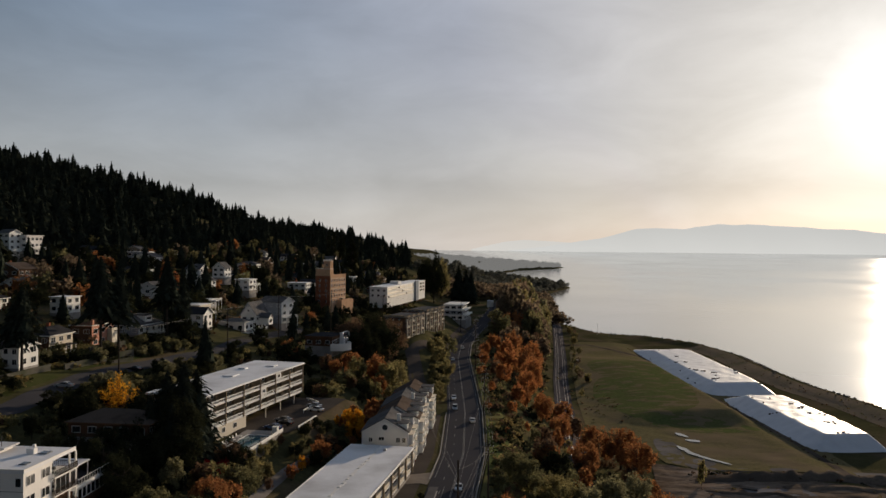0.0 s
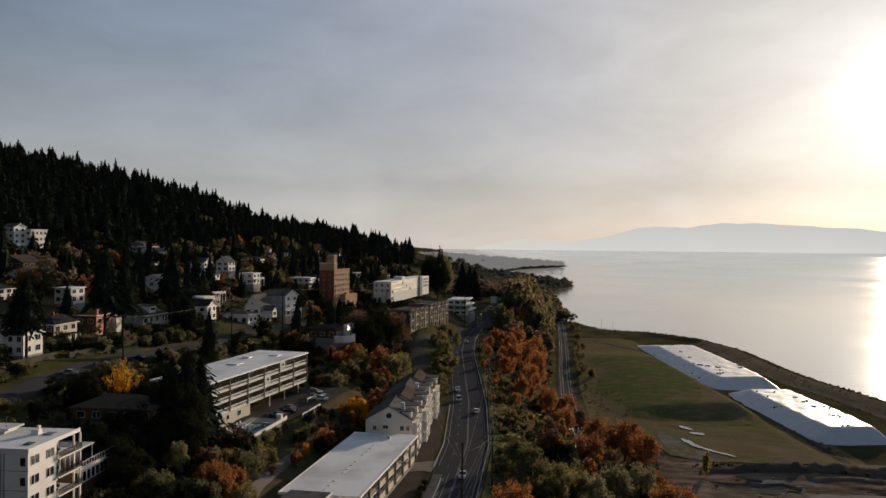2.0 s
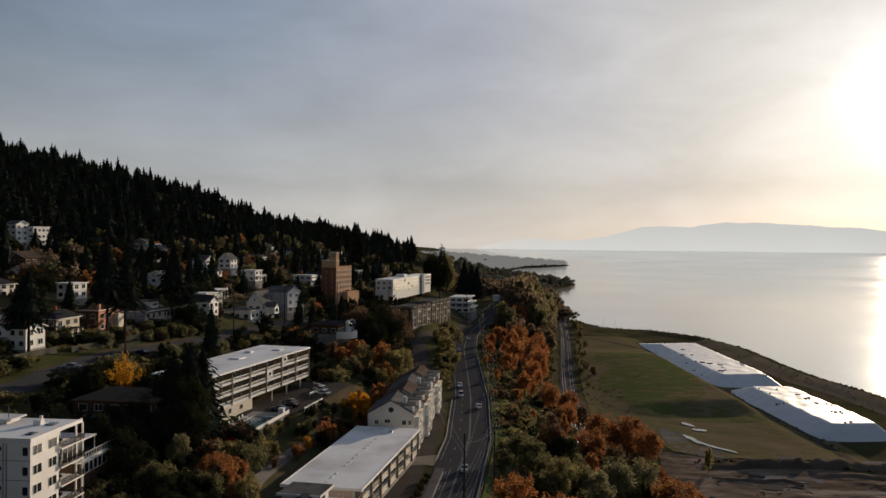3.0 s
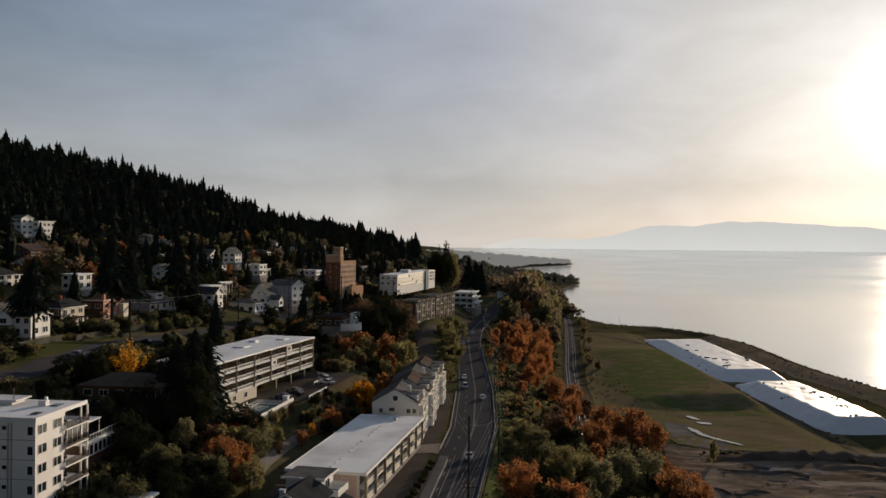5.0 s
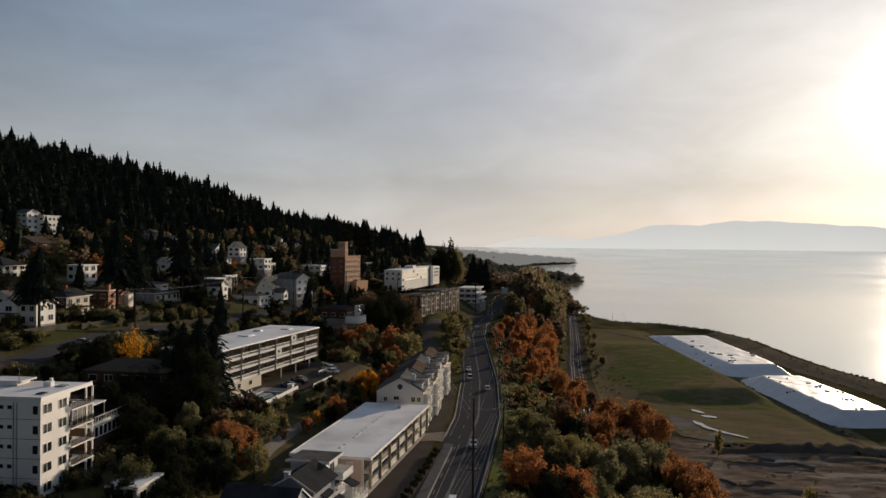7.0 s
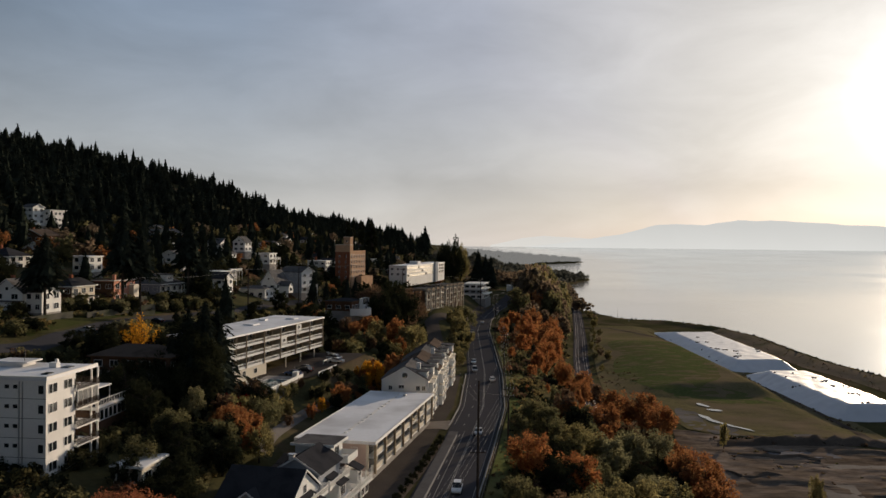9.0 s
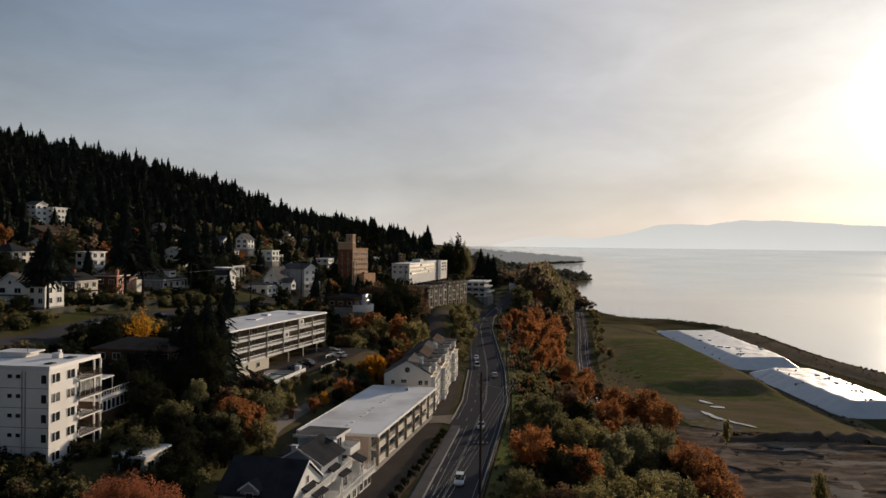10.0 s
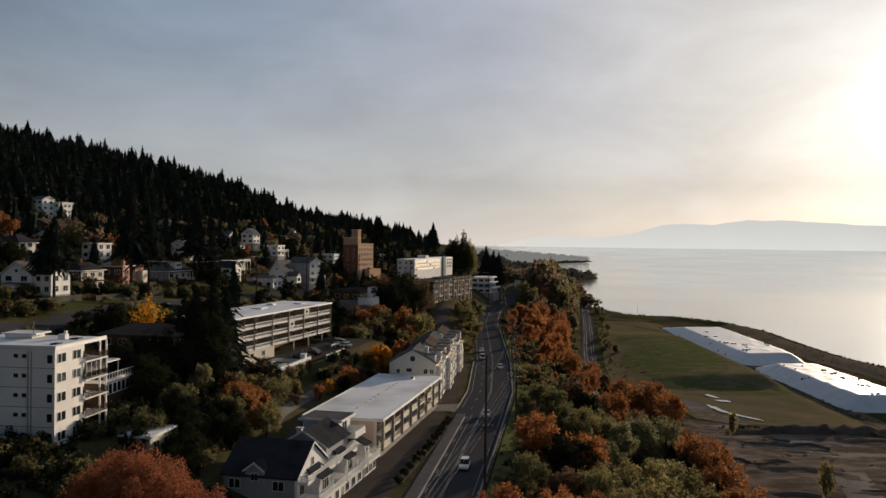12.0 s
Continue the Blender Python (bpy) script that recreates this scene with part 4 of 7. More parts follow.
# ---- white-roofed four-storey apartments by the pool
def apartments():
    x, y, turn, L, W = -54.3, 200.5, -13.3, 15.0, 57.5
    z0, fl, up = 42.2, 2.9, 2.62
    H = fl + 3 * up
    c, s = math.cos(radians(turn)), math.sin(radians(turn))
    ob = thing("balcony_apartments", x - L * c, y - L * s, z0, turn, "long four-storey apartments with white balconies and white flat roof", "building")
    # tan instead of cream puts the balcony recess shade into the wall colour
    part("wall", boxes((0, 0, -3, L - 3.0, 21, H), (0, 21, -3, L - 9, W, fl - 0.3), (0, 21, fl - 0.3, L - 3.0, W, H)), TAN, ob, "wall behind the balconies, tan to carry the recess shade")
    part("ground_floor", boxes((L - 3.0, 0, -2, L - 0.2, 21, fl - 0.25)), CREAM, ob, "blank cream ground-floor wall")
    part("roof", boxes((-0.4, -0.6, H + 0.05, L + 0.4, W + 0.5, H + 0.45)), MEMBRANE, ob, "white flat roof with stains")
    for (a, b, d, e, h) in ((2, 1.5, 6, 5, 0.7), (4, 14, 5.6, 15.5, 0.6), (5, 27, 8, 31, 0.25), (3, 40, 5, 42, 0.4), (8, 47, 10.5, 50, 0.25)):
        part("roof_box", boxes((a, b, H + 0.45, d, e, H + 0.45 + h)), MEMBRANE, ob)
    n = 6
    bay = W / n
    for k in range(n + 1):
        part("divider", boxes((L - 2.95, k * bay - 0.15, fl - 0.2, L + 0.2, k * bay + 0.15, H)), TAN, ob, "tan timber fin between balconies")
    for f in range(1, 4):
        zf = fl + (f - 1) * up
        for k in range(n):
            b0, b1 = k * bay + 0.17, (k + 1) * bay - 0.17
            b = part("balcony", boxes((L - 2.95, b0, zf - 0.2, L, b1, zf)), WHITE, ob)
            r = part("railing", rail_mesh(b1 - b0, WHITE, 1.0, False, 0.9, 0.11), WHITE, b)
            r.matrix_local = pose(L - 0.06, b0, zf, 0, 0, 90)
            part("balcony_panel", boxes((L - 0.12, b0, zf - 0.25, L + 0.02, b1, zf + 0.32), (L - 0.12, b0, zf + 0.86, L + 0.02, b1, zf + 1.05)), WHITE, b)
            d = part("sliding_door", boxes((L - 3.0, b0 + 0.9, zf, L - 2.94, b1 - 2.6, zf + 2.1)), GLASS, b)
            part("door_frame", boxes((L - 3.0, b0 + 0.78, zf, L - 2.9, b0 + 0.9, zf + 2.2), (L - 3.0, b1 - 2.6, zf, L - 2.9, b1 - 2.48, zf + 2.2)), WHITE, d)
            window(b, L - 3.0, b1 - 1.3, zf + 1.35, 1.3, 1.2, "E", 1)
            if (f, k) in ((2, 0), (2, 3), (3, 4)):
                w_ = 4.0 if k else 3.2
                part("glazed_bay", boxes((L - 2.9, b0 + 0.02, zf, L - 0.14, b0 + w_, zf + up - 0.3)), WHITE, b, "white boarded-in end of the balcony")
                window(b, L - 0.14, b0 + w_ * 0.6, zf + 1.65, 1.4, 0.9, "E", 1)
            part("post", boxes((L - 0.12, (b0 + b1) / 2 - 0.06, zf + 1.05, L, (b0 + b1) / 2 + 0.06, zf + up - 0.25)), TAN, b)
    for k in range(3, n):
        part("pillar", boxes((L - 0.45, k * bay + 4.0, -1.5, L - 0.2, k * bay + 4.25, fl - 0.25)), CREAM, ob)
    for u in (4, 9, 15):
        window(ob, L - 0.2, u, 1.4, 1.6, 1.3, "E", 1)
    for f in range(4):
        for u in (2.5, 6, 10):
            window(ob, u, 0, f * up + 1.6, 1.3, 1.2, "S", 1)
    return ob


apartments()


# ---- pool terrace in front of the apartments
def pool():
    ob = thing("swimming_pool", -51.6, 194.0, 42.3, -9, "small blue swimming pool on a raised white terrace", "pool")
    part("terrace", boxes((0, 0, -4, 9.4, 3.0, 0), (0, 16.5, -4, 9.4, 22, 0), (0, 3.0, -4, 2.4, 16.5, 0), (8.0, 3.0, -4, 9.4, 16.5, 0), (2.4, 3.0, -4, 8.0, 16.5, -1.4)), CONCRETE, ob)
    part("pool_water", boxes((2.4, 3.0, -1.4, 8.0, 16.5, -0.12)), POOLWATER, ob, "still dark-blue water")
    part("pool_rim", boxes((2.1, 2.7, 0, 8.3, 3.0, 0.08), (2.1, 16.5, 0, 8.3, 16.8, 0.08), (2.1, 3.0, 0, 2.4, 16.5, 0.08), (8.0, 3.0, 0, 8.3, 16.5, 0.08)), WHITE, ob)
    r = part("parapet_rail", rail_mesh(21.8, WHITE, 0.9, True), WHITE, ob)
    r.matrix_local = pose(9.3, 0.1, 0, 0, 0, 90)
    r = part("picket_rail", rail_mesh(9.2, STEEL, 0.9, False, 0.4, 0.015), STEEL, ob)
    r.matrix_local = pose(0.1, 0.1, 0, 0, 0, 0)
    for k in range(6):
        ch = part("lounger", boxes((0.4, 3.6 + 2.0 * k, 0.22, 1.9, 4.2 + 2.0 * k, 0.32), (0.4, 3.6 + 2.0 * k, 0.32, 0.5, 4.2 + 2.0 * k, 0.85)), WHITE if k % 2 else STEEL, ob)
        part("lounger_legs", boxes(*((u, v + 2.0 * k, 0, u + 0.06, v + 2.0 * k + 0.06, 0.22) for u in (0.5, 1.7) for v in (3.65, 4.1))), STEEL, ch)
    part("pump_box", boxes((7.5, 19.2, 0, 8.7, 20.6, 1.5), (7.4, 19.1, 1.5, 8.8, 20.7, 1.6)), WHITE, ob)


pool()


# ---- long two-storey building with a white membrane roof beside the parking strip
def flat_roof_block():
    x, y, turn, L, W, H = -16.1, 163.6, -9.8, 15.0, 52.5, 7.8
    c, s = math.cos(radians(turn)), math.sin(radians(turn))
    ob = thing("flat_roofed_apartments", x - L * c, y - L * s, 30.7, turn, "long two-storey apartments with a white membrane roof", "building")
    part("wall", boxes((0, 0, -1, L - 1.7, W, H - 0.5)), CREAM, ob)
    part("end_panel", boxes((0, -0.05, -1, L - 1.7, -0.0, H - 0.5)), PINKISH, ob, "pinkish cream end wall")
    part("end_wall", boxes((L - 1.7, -0.02, -1, L - 1.2, 0.25, H - 0.5)), CREAM, ob)
    part("base", boxes((L - 1.7, 0.3, -1, L - 0.5, W, 1.9)), CONCRETE, ob)
    part("roof", boxes((-0.6, -1.2, H - 0.45, L + 0.5, W + 0.2, H)), MEMBRANE, ob, "broad white roof membrane with a worn middle seam")
    rnd = random.Random(4)
    bm = bmesh.new()
    rows_ = [[bm.verts.new((L / 2 + rnd.uniform(-0.2, 0.2) + q, k * (W - 0.4) / 60, H + 0.012)) for q in (-0.3 - rnd.random() * 0.25, 0.3 + rnd.random() * 0.25)] for k in range(61)]
    for p, q in zip(rows_[:-1], rows_[1:]):
        bm.faces.new((p[0], p[1], q[1], q[0]))
    part("roof_seam", bm, STUCCO, ob)
    for k in range(16):
        if k % 5 != 3:
            part("roof_vent", boxes((L / 2 - 0.3, 2 + k * 3.1, H + 0.012, L / 2 + 0.25, 2.5 + k * 3.1 + 0.5 * (k % 3), H + 0.10)), STUCCO, ob)
    part("roof_edge", boxes((-0.6, -1.2, H, L + 0.5, -1.0, H + 0.12), (L + 0.3, -1.0, H, L + 0.5, W, H + 0.12), (-0.6, -1.0, H, -0.4, W, H + 0.12)), STUCCO, ob)
    for u, v in ((9, 47),):
        part("roof_vent", boxes((u, v, H, u + 0.7, v + 0.7, H + 0.55)), STEEL, ob)
    n = 7
    bay = W / n
    for k in range(n + 1):
        yy = min(max(k * bay, 0.2), W - 0.2)
        part("fin", boxes((L - 0.15, yy - 0.18, 1.6, L + 0.3, yy + 0.18, H - 0.47)), TAN, ob, "brown timber fin")
    for f, zf in enumerate((2.0, 4.7)):
        for k in range(n):
            b0, b1 = k * bay + 0.2, (k + 1) * bay - 0.2
            b = part("balcony", boxes((L - 1.7, b0, zf - 0.25, L - 0.05, b1, zf)), WHITE, ob)
            r = part("railing", rail_mesh(b1 - b0, CREAM, 1.0, k % 3 != 1, 0.3), CREAM, b)
            r.matrix_local = pose(L - 0.1, b0, zf, 0, 0, 90)
            part("sliding_door", boxes((L - 1.7, b0 + 0.7, zf, L - 1.63, b1 - 1.6, zf + 2.05)), GLASS, b)
    for u in (3, 7, 11):
        for zf in (2.0, 4.9):
            window(ob, u, 0, zf + 1.0, 1.3, 1.2, "S", 1)
    return ob


flat_roof_block()


# ---- row of white gabled townhouses further along the strip
def townhouses():
    x, y, turn = -8.4, 222.5, -3.6
    c, s = math.cos(radians(turn)), math.sin(radians(turn))
    for k in range(4):
        L, W, H = 12.0, 15.4, 10.0 + (0.2 if k % 2 else 0)
        off = k * 15.8
        ox = x - L * c - off * s + (0.0, 1.2, 0.6, 1.6)[k]
        ob = thing("gabled_townhouse", ox, y - L * s + off * c, 30.6, turn, "white three-storey gabled townhouse with grey shingle roof", "house", "townhouse row")
        part("wall", gable_body(L, W, H, 3.4), WHITE, ob)
        part("roof", gable_roof(L, W, H, 3.4, over=0.35), BROWNROOF if k % 2 else SHINGLE, ob)
        for a, b in ((7.6, 1.0), (8.4, 9.5)):
            d = part("dormer", boxes((a, b, H - 0.2, a + 4.0, b + 4.2, H + 2.0)), WHITE, ob)
            part("dormer_roof", boxes((a - 0.3, b - 0.3, H + 2.0, a + 4.3, b + 4.5, H + 2.2)), SHINGLE, d)
            window(d, a + 4.0, b + 2.1, H + 1.0, 1.8, 1.1, "E", 1)
        if k in (0, 2):
            part("chimney", boxes((8.6, 3.5, H + 1.0, 9.6, 4.5, H + 3.9)), WHITE, ob)
        for f in range(3):
            zf = 0.4 + 3.0 * f
            for u in (3.8, 11.4):
                b = part("bay", boxes((L, u - 2.2, zf + 0.1, L + 1.1, u + 2.2, zf + 2.6)), WHITE, ob)
                window(b, L + 1.1, u, zf + 1.45, 2.6, 1.4, "E", 2)
                part("bay_ledge", boxes((L - 0.02, u - 2.4, zf + 2.6, L + 1.3, u + 2.4, zf + 2.78)), CREAM, b)
            window(ob, L, 7.6, zf + 1.4, 1.1, 1.5, "E", 0)
        if k == 0:
            for u, z, w, h in ((2.3, 7.9, 1.0, 1.2), (5.1, 8.2, 1.5, 1.0), (9.4, 7.9, 1.1, 1.3), (10.9, 7.9, 1.0, 1.3), (2.3, 4.6, 1.0, 1.2), (9.4, 4.6, 1.1, 1.3)):
                window(ob, u, 0, z, w, h, "S", 1)
            rd = bmesh.new()
            tube(rd, (6, -0.09, 11.1), (6, 0.02, 11.1), 0.7, 0.7, 14)
            part("round_window", rd, GLASS, ob)


townhouses()


# ---- brick hotel with its lift tower
def brick_block():
    ob = thing("brick_apartment_block", -74.2, 508.1, 52.4, -17, "tan and red brick apartment block with a roof tower", "building")
    L, W, H = 9.2, 22, 16.6
    part("wall", boxes((0, 0, -8, L, W, H)), BRICK, ob)
    part("front_wall", boxes((L, 0, -8, L + 0.25, W, H)), BRICKLT, ob)
    part("roof", boxes((0.3, 0.3, H, L - 0.3, W - 0.3, H + 0.12)), SHINGLE, ob)
    part("parapet", boxes((-0.15, -0.15, H, L + 0.4, 0.3, H + 0.8), (L - 0.05, 0.3, H, L + 0.4, W, H + 0.8), (-0.15, 0.3, H, 0.3, W, H + 0.8)), BRICKLT, ob)
    up = part("upper_stage", boxes((-0.2, 0.5, H, L - 0.2, 5.0, H + 4.0)), BRICKLT, ob)
    part("cornice", boxes((-0.4, 0.3, H + 4.0, L, 5.2, H + 4.3)), CREAM, up)
    t = part("roof_tower", boxes((L - 4.4, 0.7, H + 4.3, L - 0.3, 4.8, H + 8.6)), BRICKLT, ob)
    part("tower_coping", boxes((L - 4.6, 0.5, H + 8.6, L - 0.1, 5.0, H + 8.9)), CREAM, t)
    window(t, L - 2.35, 0.7, H + 6.4, 0.9, 1.5, "S", 0)
    part("entrance_wing", boxes((L + 0.25, 9, -8, L + 3.6, 26, 2.2)), BRICKLT, ob)
    for f in range(5):
        zf = 1.6 + 3.0 * f
        for k in range(6):
            window(ob, L + 0.25, 2.0 + 3.6 * k, zf + 0.3, 1.5, 1.6, "E", 1)
        for k in range(2):
            window(ob, 2.6 + 4.0 * k, 0, zf + 0.3, 1.0, 1.4, "S", 0)
        part("string_course", boxes((L + 0.25, 0, zf + 1.5, L + 0.33, W, zf + 1.7)), CREAM, ob)


brick_block()


# ---- long white building whose windows catch the sun
def white_block():
    ob = thing("white_office_block", -48.3, 577, 51.6, -11.9, "long white building with a glazed front catching sunlight", "building")
    L, W, H = 12, 110, 7.4
    part("wall", boxes((0, 0, -6, L, W, H)), WHITE, ob)
    part("roof", boxes((-0.3, -0.3, H, L + 0.3, W + 0.3, H + 0.4)), MEMBRANE, ob)
    for f in range(3):
        for k in range(20):
            if not 13 < k < 17:
                # most near panes get the pale glint colour, the rest plain dark glass
                window(ob, L, 4.0 + 5.3 * k, 1.0 + 2.45 * f, 3.2, 1.55, "E", 1, frame_mat=CREAM, f=0.16, glass=GLINT_GLASS if k < 14 and (k * 7 + f * 5) % 9 else GLASS)
    part("stair_tower", boxes((L, 76, -6, L + 1.2, 84, H + 1.2)), GREYW, ob, "grey projecting stair tower")
    for k in range(3):
        for f in range(2):
            window(ob, 2 + 4 * k, 0, 2.0 + 3.4 * f, 1.6, 1.5, "S", 1)
    part("roof_box", boxes((3, 40, H + 0.4, 9, 48, H + 2.4)), WHITE, ob)


white_block()


# ---- brown timber flats above the hedge, and the white block beyond them
def brown_flats():
    for k, (x, y, W, H, z0) in enumerate(((-31, 446, 30, 10.3, 40.2), (-22, 486, 36, 9.4, 41.2))):
        ob = thing("timber_flats", x, y, z0, -17, "brown timber-clad flats with pale balcony posts", "building", "timber flats")
        L = 14
        part("wall", boxes((0, 0, -4, L - 1.6, W, H)), BROWN, ob)
        part("roof", boxes((-0.4, -0.4, H, L + 0.3, W + 0.4, H + 0.35)), SHINGLE, ob)
        n = 4 if k == 0 else 5
        bay = W / n
        for j in range(n):
            y0, y1 = j * bay + 0.4, (j + 1) * bay - 2.4
            for q in (y0, y1):
                part("post", boxes((L - 0.4, q - 0.16, -3.5, L + 0.05, q + 0.16, H - 0.6 + 0.5 * (j % 2))), CREAM, ob)
            for f in range(4):
                zf = f * 2.6
                b = part("balcony", boxes((L - 1.6, y0 + 0.16, zf - 0.35, L - 0.05, y1 - 0.16, zf)), BROWN, ob)
                r = part("railing", rail_mesh(y1 - y0 - 0.32, CREAM, 0.9, (j + f + k) % 2 == 0, 0.9), CREAM, b)
                r.matrix_local = pose(L - 0.12, y0 + 0.16, zf, 0, 0, 90)
                part("sliding_door", boxes((L - 1.6, y0 + 0.8, zf, L - 1.54, y1 - 0.8, zf + 2.0)), GLASS, b)
                window(ob, L - 1.6, (j + 1) * bay - 1.2, zf + 1.3, 1.2, 1.3, "E", 1)
            part("gable", gable_body(1.7, y1 - y0 + 0.8, 0.6, 1.0, "x"), TAN, ob).location = (L - 1.7, y0 - 0.4, H)
        for f in range(4):
            for u in (2.5, 6, 9.5):
                window(ob, u, 0, 1.5 + f * 2.8, 1.3, 1.3, "S", 1)
        part("roof_garden_wall", boxes((0.5, 1, H + 0.35, L - 2, 2, H + 1.2)), TAN, ob)


brown_flats()


def terrace_block():
    ob = thing("white_terraced_flats", 1.0, 585, 37.5, -10, "white flats with blue glass and stepped terraces", "building")
    L, W = 15, 26
    for f in range(3):
        k = 1.2 * f
        b = part("storey", boxes((0, 0, 3.4 * f, L - 1 - k, W, 3.4 * f + 2.7)), GREYW if f == 1 else WHITE, ob)
        part("terrace_slab", boxes((-0.3, -0.6, 3.4 * f + 2.7, L + 0.8 - k, W + 0.5, 3.4 * f + 3.4)), WHITE, b)
        for j in range(5):
            window(b, L - 1 - k, 2.8 + 5.1 * j, 3.4 * f + 1.4, 3.6, 1.9, "E", 2)
        for j in range(3):
            window(b, 2.4 + 4.3 * j, 0, 3.4 * f + 1.4, 3.0, 1.7, "S", 1)
    part("foundation", boxes((-0.2, -0.2, -6, L, W, 0)), CONCRETE, ob)


terrace_block()


# ---- hillside houses seen singly
o = house_at(-108.6, 213, -8, 8.5, 9.5, 2, WHITE, SHINGLE, "white house with a grey front gable and projecting bay", "gable", "y", 3.2, z=57.2, eave=62.3)
bay = part("front_bay", boxes((2.2, -2.2, -1.0, 8.5, -0.01, 2.9)), WHITE, o)
part("bay_roof", boxes((1.9, -2.5, 2.9, 8.8, 0.0, 3.1)), SHINGLE, bay)
for u in (3.6, 6.8):
    window(bay, u, -2.2, 1.5, 1.8, 1.4, "S", 1)
house_at(-104.0, 213.5, -8, 4.6, 8, 2, WHITE, SHINGLE, "white low-gabled wing beside tall firs", "gable", "x", 1.3, z=57.2, eave=62.4, chimney=False)
o = house_at(-108.5, 240, -8, 5.5, 11.5, 2, CREAM, DARKROOF, "cream house, S side painted shade-brown, with a dark hipped roof", "hip", rise=2.2, z=56.6, eave=62.4, clad=BROWN)
pr = part("porch", boxes((5.5, 1.0, 2.7, 8.2, 9.5, 2.9)), DARKROOF, o, "dark lean-to porch roof")
for q in (1.3, 4.0, 6.6, 9.2):
    part("post", boxes((7.9, q - 0.08, -0.8, 8.06, q + 0.08, 2.7)), WHITE, pr)
r = part("railing", rail_mesh(8.2, WHITE, 0.9, False, 0.4), WHITE, pr)
r.matrix_local = pose(7.98, 1.1, 0.1, 0, 0, 90)
o = house_at(-106.0, 263, -8, 7.0, 12.5, 2, PINK, BROWN, "salmon-pink house with a dark timber side", "flat", chimney=False, z=56.4, eave=62.9, clad=BROWN)
part("cream_bay", boxes((7.0, 9.0, -1.0, 8.6, 12.4, 5.0)), CREAM, o, "cream boarded bay")
part("chimney", boxes((6.2, 0.4, 6.5, 7.0, 1.3, 8.4)), PINK, o)
house_at(-100.6, 288, -10, 10, 15, 1, WHITE, SHINGLE, "grey-roofed bungalow with dormer and white veranda", "hip", rise=3.4, dormer=True, z=57.5, eave=60.7, veranda=True, clad=GREYW)
house_at(-144.7, 275, -10, 10, 11, 2, WHITE, DARKROOF, "white house with a broad dark hipped roof", "hip", rise=2.8, z=65.0, eave=69.7)
house_at(-125.5, 290, -10, 6, 8, 2, WHITE, MEMBRANE, "white box-like house among dark trees", "flat", chimney=False, z=64.3, eave=69.5)
house_at(-234.5, 470, -14, 7, 9, 4, WHITE, SHINGLE, "tall white gabled house on the edge of the wood", "gable", "x", 1.8, z=79.5, eave=92.0, deck=True, chimney=False)
house_at(-228.5, 477, -14, 7, 13, 3, STUCCO, MEMBRANE, "grey-white terraced house below the wood", "flat", chimney=False, deck=True, z=80.5, eave=90.6)
# the stepped white houses with decks above the apartments
o = house_at(-80.4, 375, -12, 7, 13, 2, WHITE, SHINGLE, "white house with a steep grey gable roof", "gable", "y", 5.0, z=50.5, eave=57.4, chimney=False)
pg = part("porch_gable", gable_body(4.5, 4.6, 3.2, 1.7, "x"), WHITE, o)
pg.location = (7.02, 3.2, 2.2)
part("porch_roof", gable_roof(4.5, 4.6, 3.2, 1.7, "x", 0.35), SHINGLE, pg)
window(pg, 4.5, 2.3, 1.6, 2.4, 1.5, "E", 1)
o = house_at(-82.5, 363, -12, 12, 8.5, 1, WHITE, SHINGLE, "low white house with a long curved deck", "hip", rise=1.2, z=51.4, eave=55.2, chimney=False)
round_deck(o, 11.6, 2.4, 4.6, -3.4, -1.2, WHITE)
dk = part("deck", boxes((1.0, -3.2, -1.4, 12.4, -0.02, -1.1)), WHITE, o)
for q in range(4):
    part("deck_wall", boxes((1.1 + 2.82 * q, -3.2, -3.6, 3.7 + 2.82 * q, -3.0, -0.2)), WHITE, dk)
house_at(-73.1, 395, -25, 12, 9.5, 3, WHITE, SHINGLE, "white gabled house with a shade-grey side and three balconies", "gable", "x", 2.2, z=51.6, eave=61.2, clad=GREYW, deck=True, chimney=False)
o = house_at(-42.8, 338, -12, 11, 13, 1, BROWN, DARKROOF, "low dark-roofed house with a curved white deck", "hip", rise=1.0, z=48.4, eave=52.2, chimney=False)
round_deck(o, 11.0, 4.4, 6.2, -1.6, 0.2, WHITE)
house_at(-118.5, 440, -12, 7, 8, 2, WHITE, SHINGLE, "small white gabled house above a garden", "gable", "y", 2.0, z=63.2, eave=68.6, chimney=False)
house_at(-99.5, 356, -12, 8, 10, 2, CREAM, MEMBRANE, "cream two-storey house with an upper deck", "flat", z=56.0, eave=62.4, chimney=False, deck=True, clad=TAN)
house_at(-103.5, 465, -12, 8, 9, 2, WHITE, MEMBRANE, "white house with a bright flat roof and deck", "flat", z=62.5, eave=68.2, chimney=False, deck=True)
house_at(-118, 470, -12, 7, 8, 2, WHITE, SHINGLE, "white house with a steep front gable", "gable", "y", 3.0, z=69.0, eave=74.2, chimney=False)
house_at(-132, 472, -12, 8, 9, 2, STUCCO, SHINGLE, "off-white gabled house high on the slope", "gable", "x", 2.4, z=68.5, eave=73.5, chimney=False)
house_at(-160, 330, -12, 9, 9, 2, WHITE, DARKROOF, "white house with a dark gable among firs", "gable", "y", 2.4, z=66.5, eave=71.6, chimney=False)
SUNGLASS = material("sunroom_glass", (0.05, 0.055, 0.06), 0.22, grain=0.5, spread=0.2, stain=0, bump=0)
sunroom = thing("sunroom", -41.5, 344.6, 49.6, -12, "lean-to sunroom whose sloping glass catches the sun", "sunroom")
part("base_wall", boxes((0.45, 1.5, -4, 2.2, 9.5, 0.9)), WHITE, sunroom)
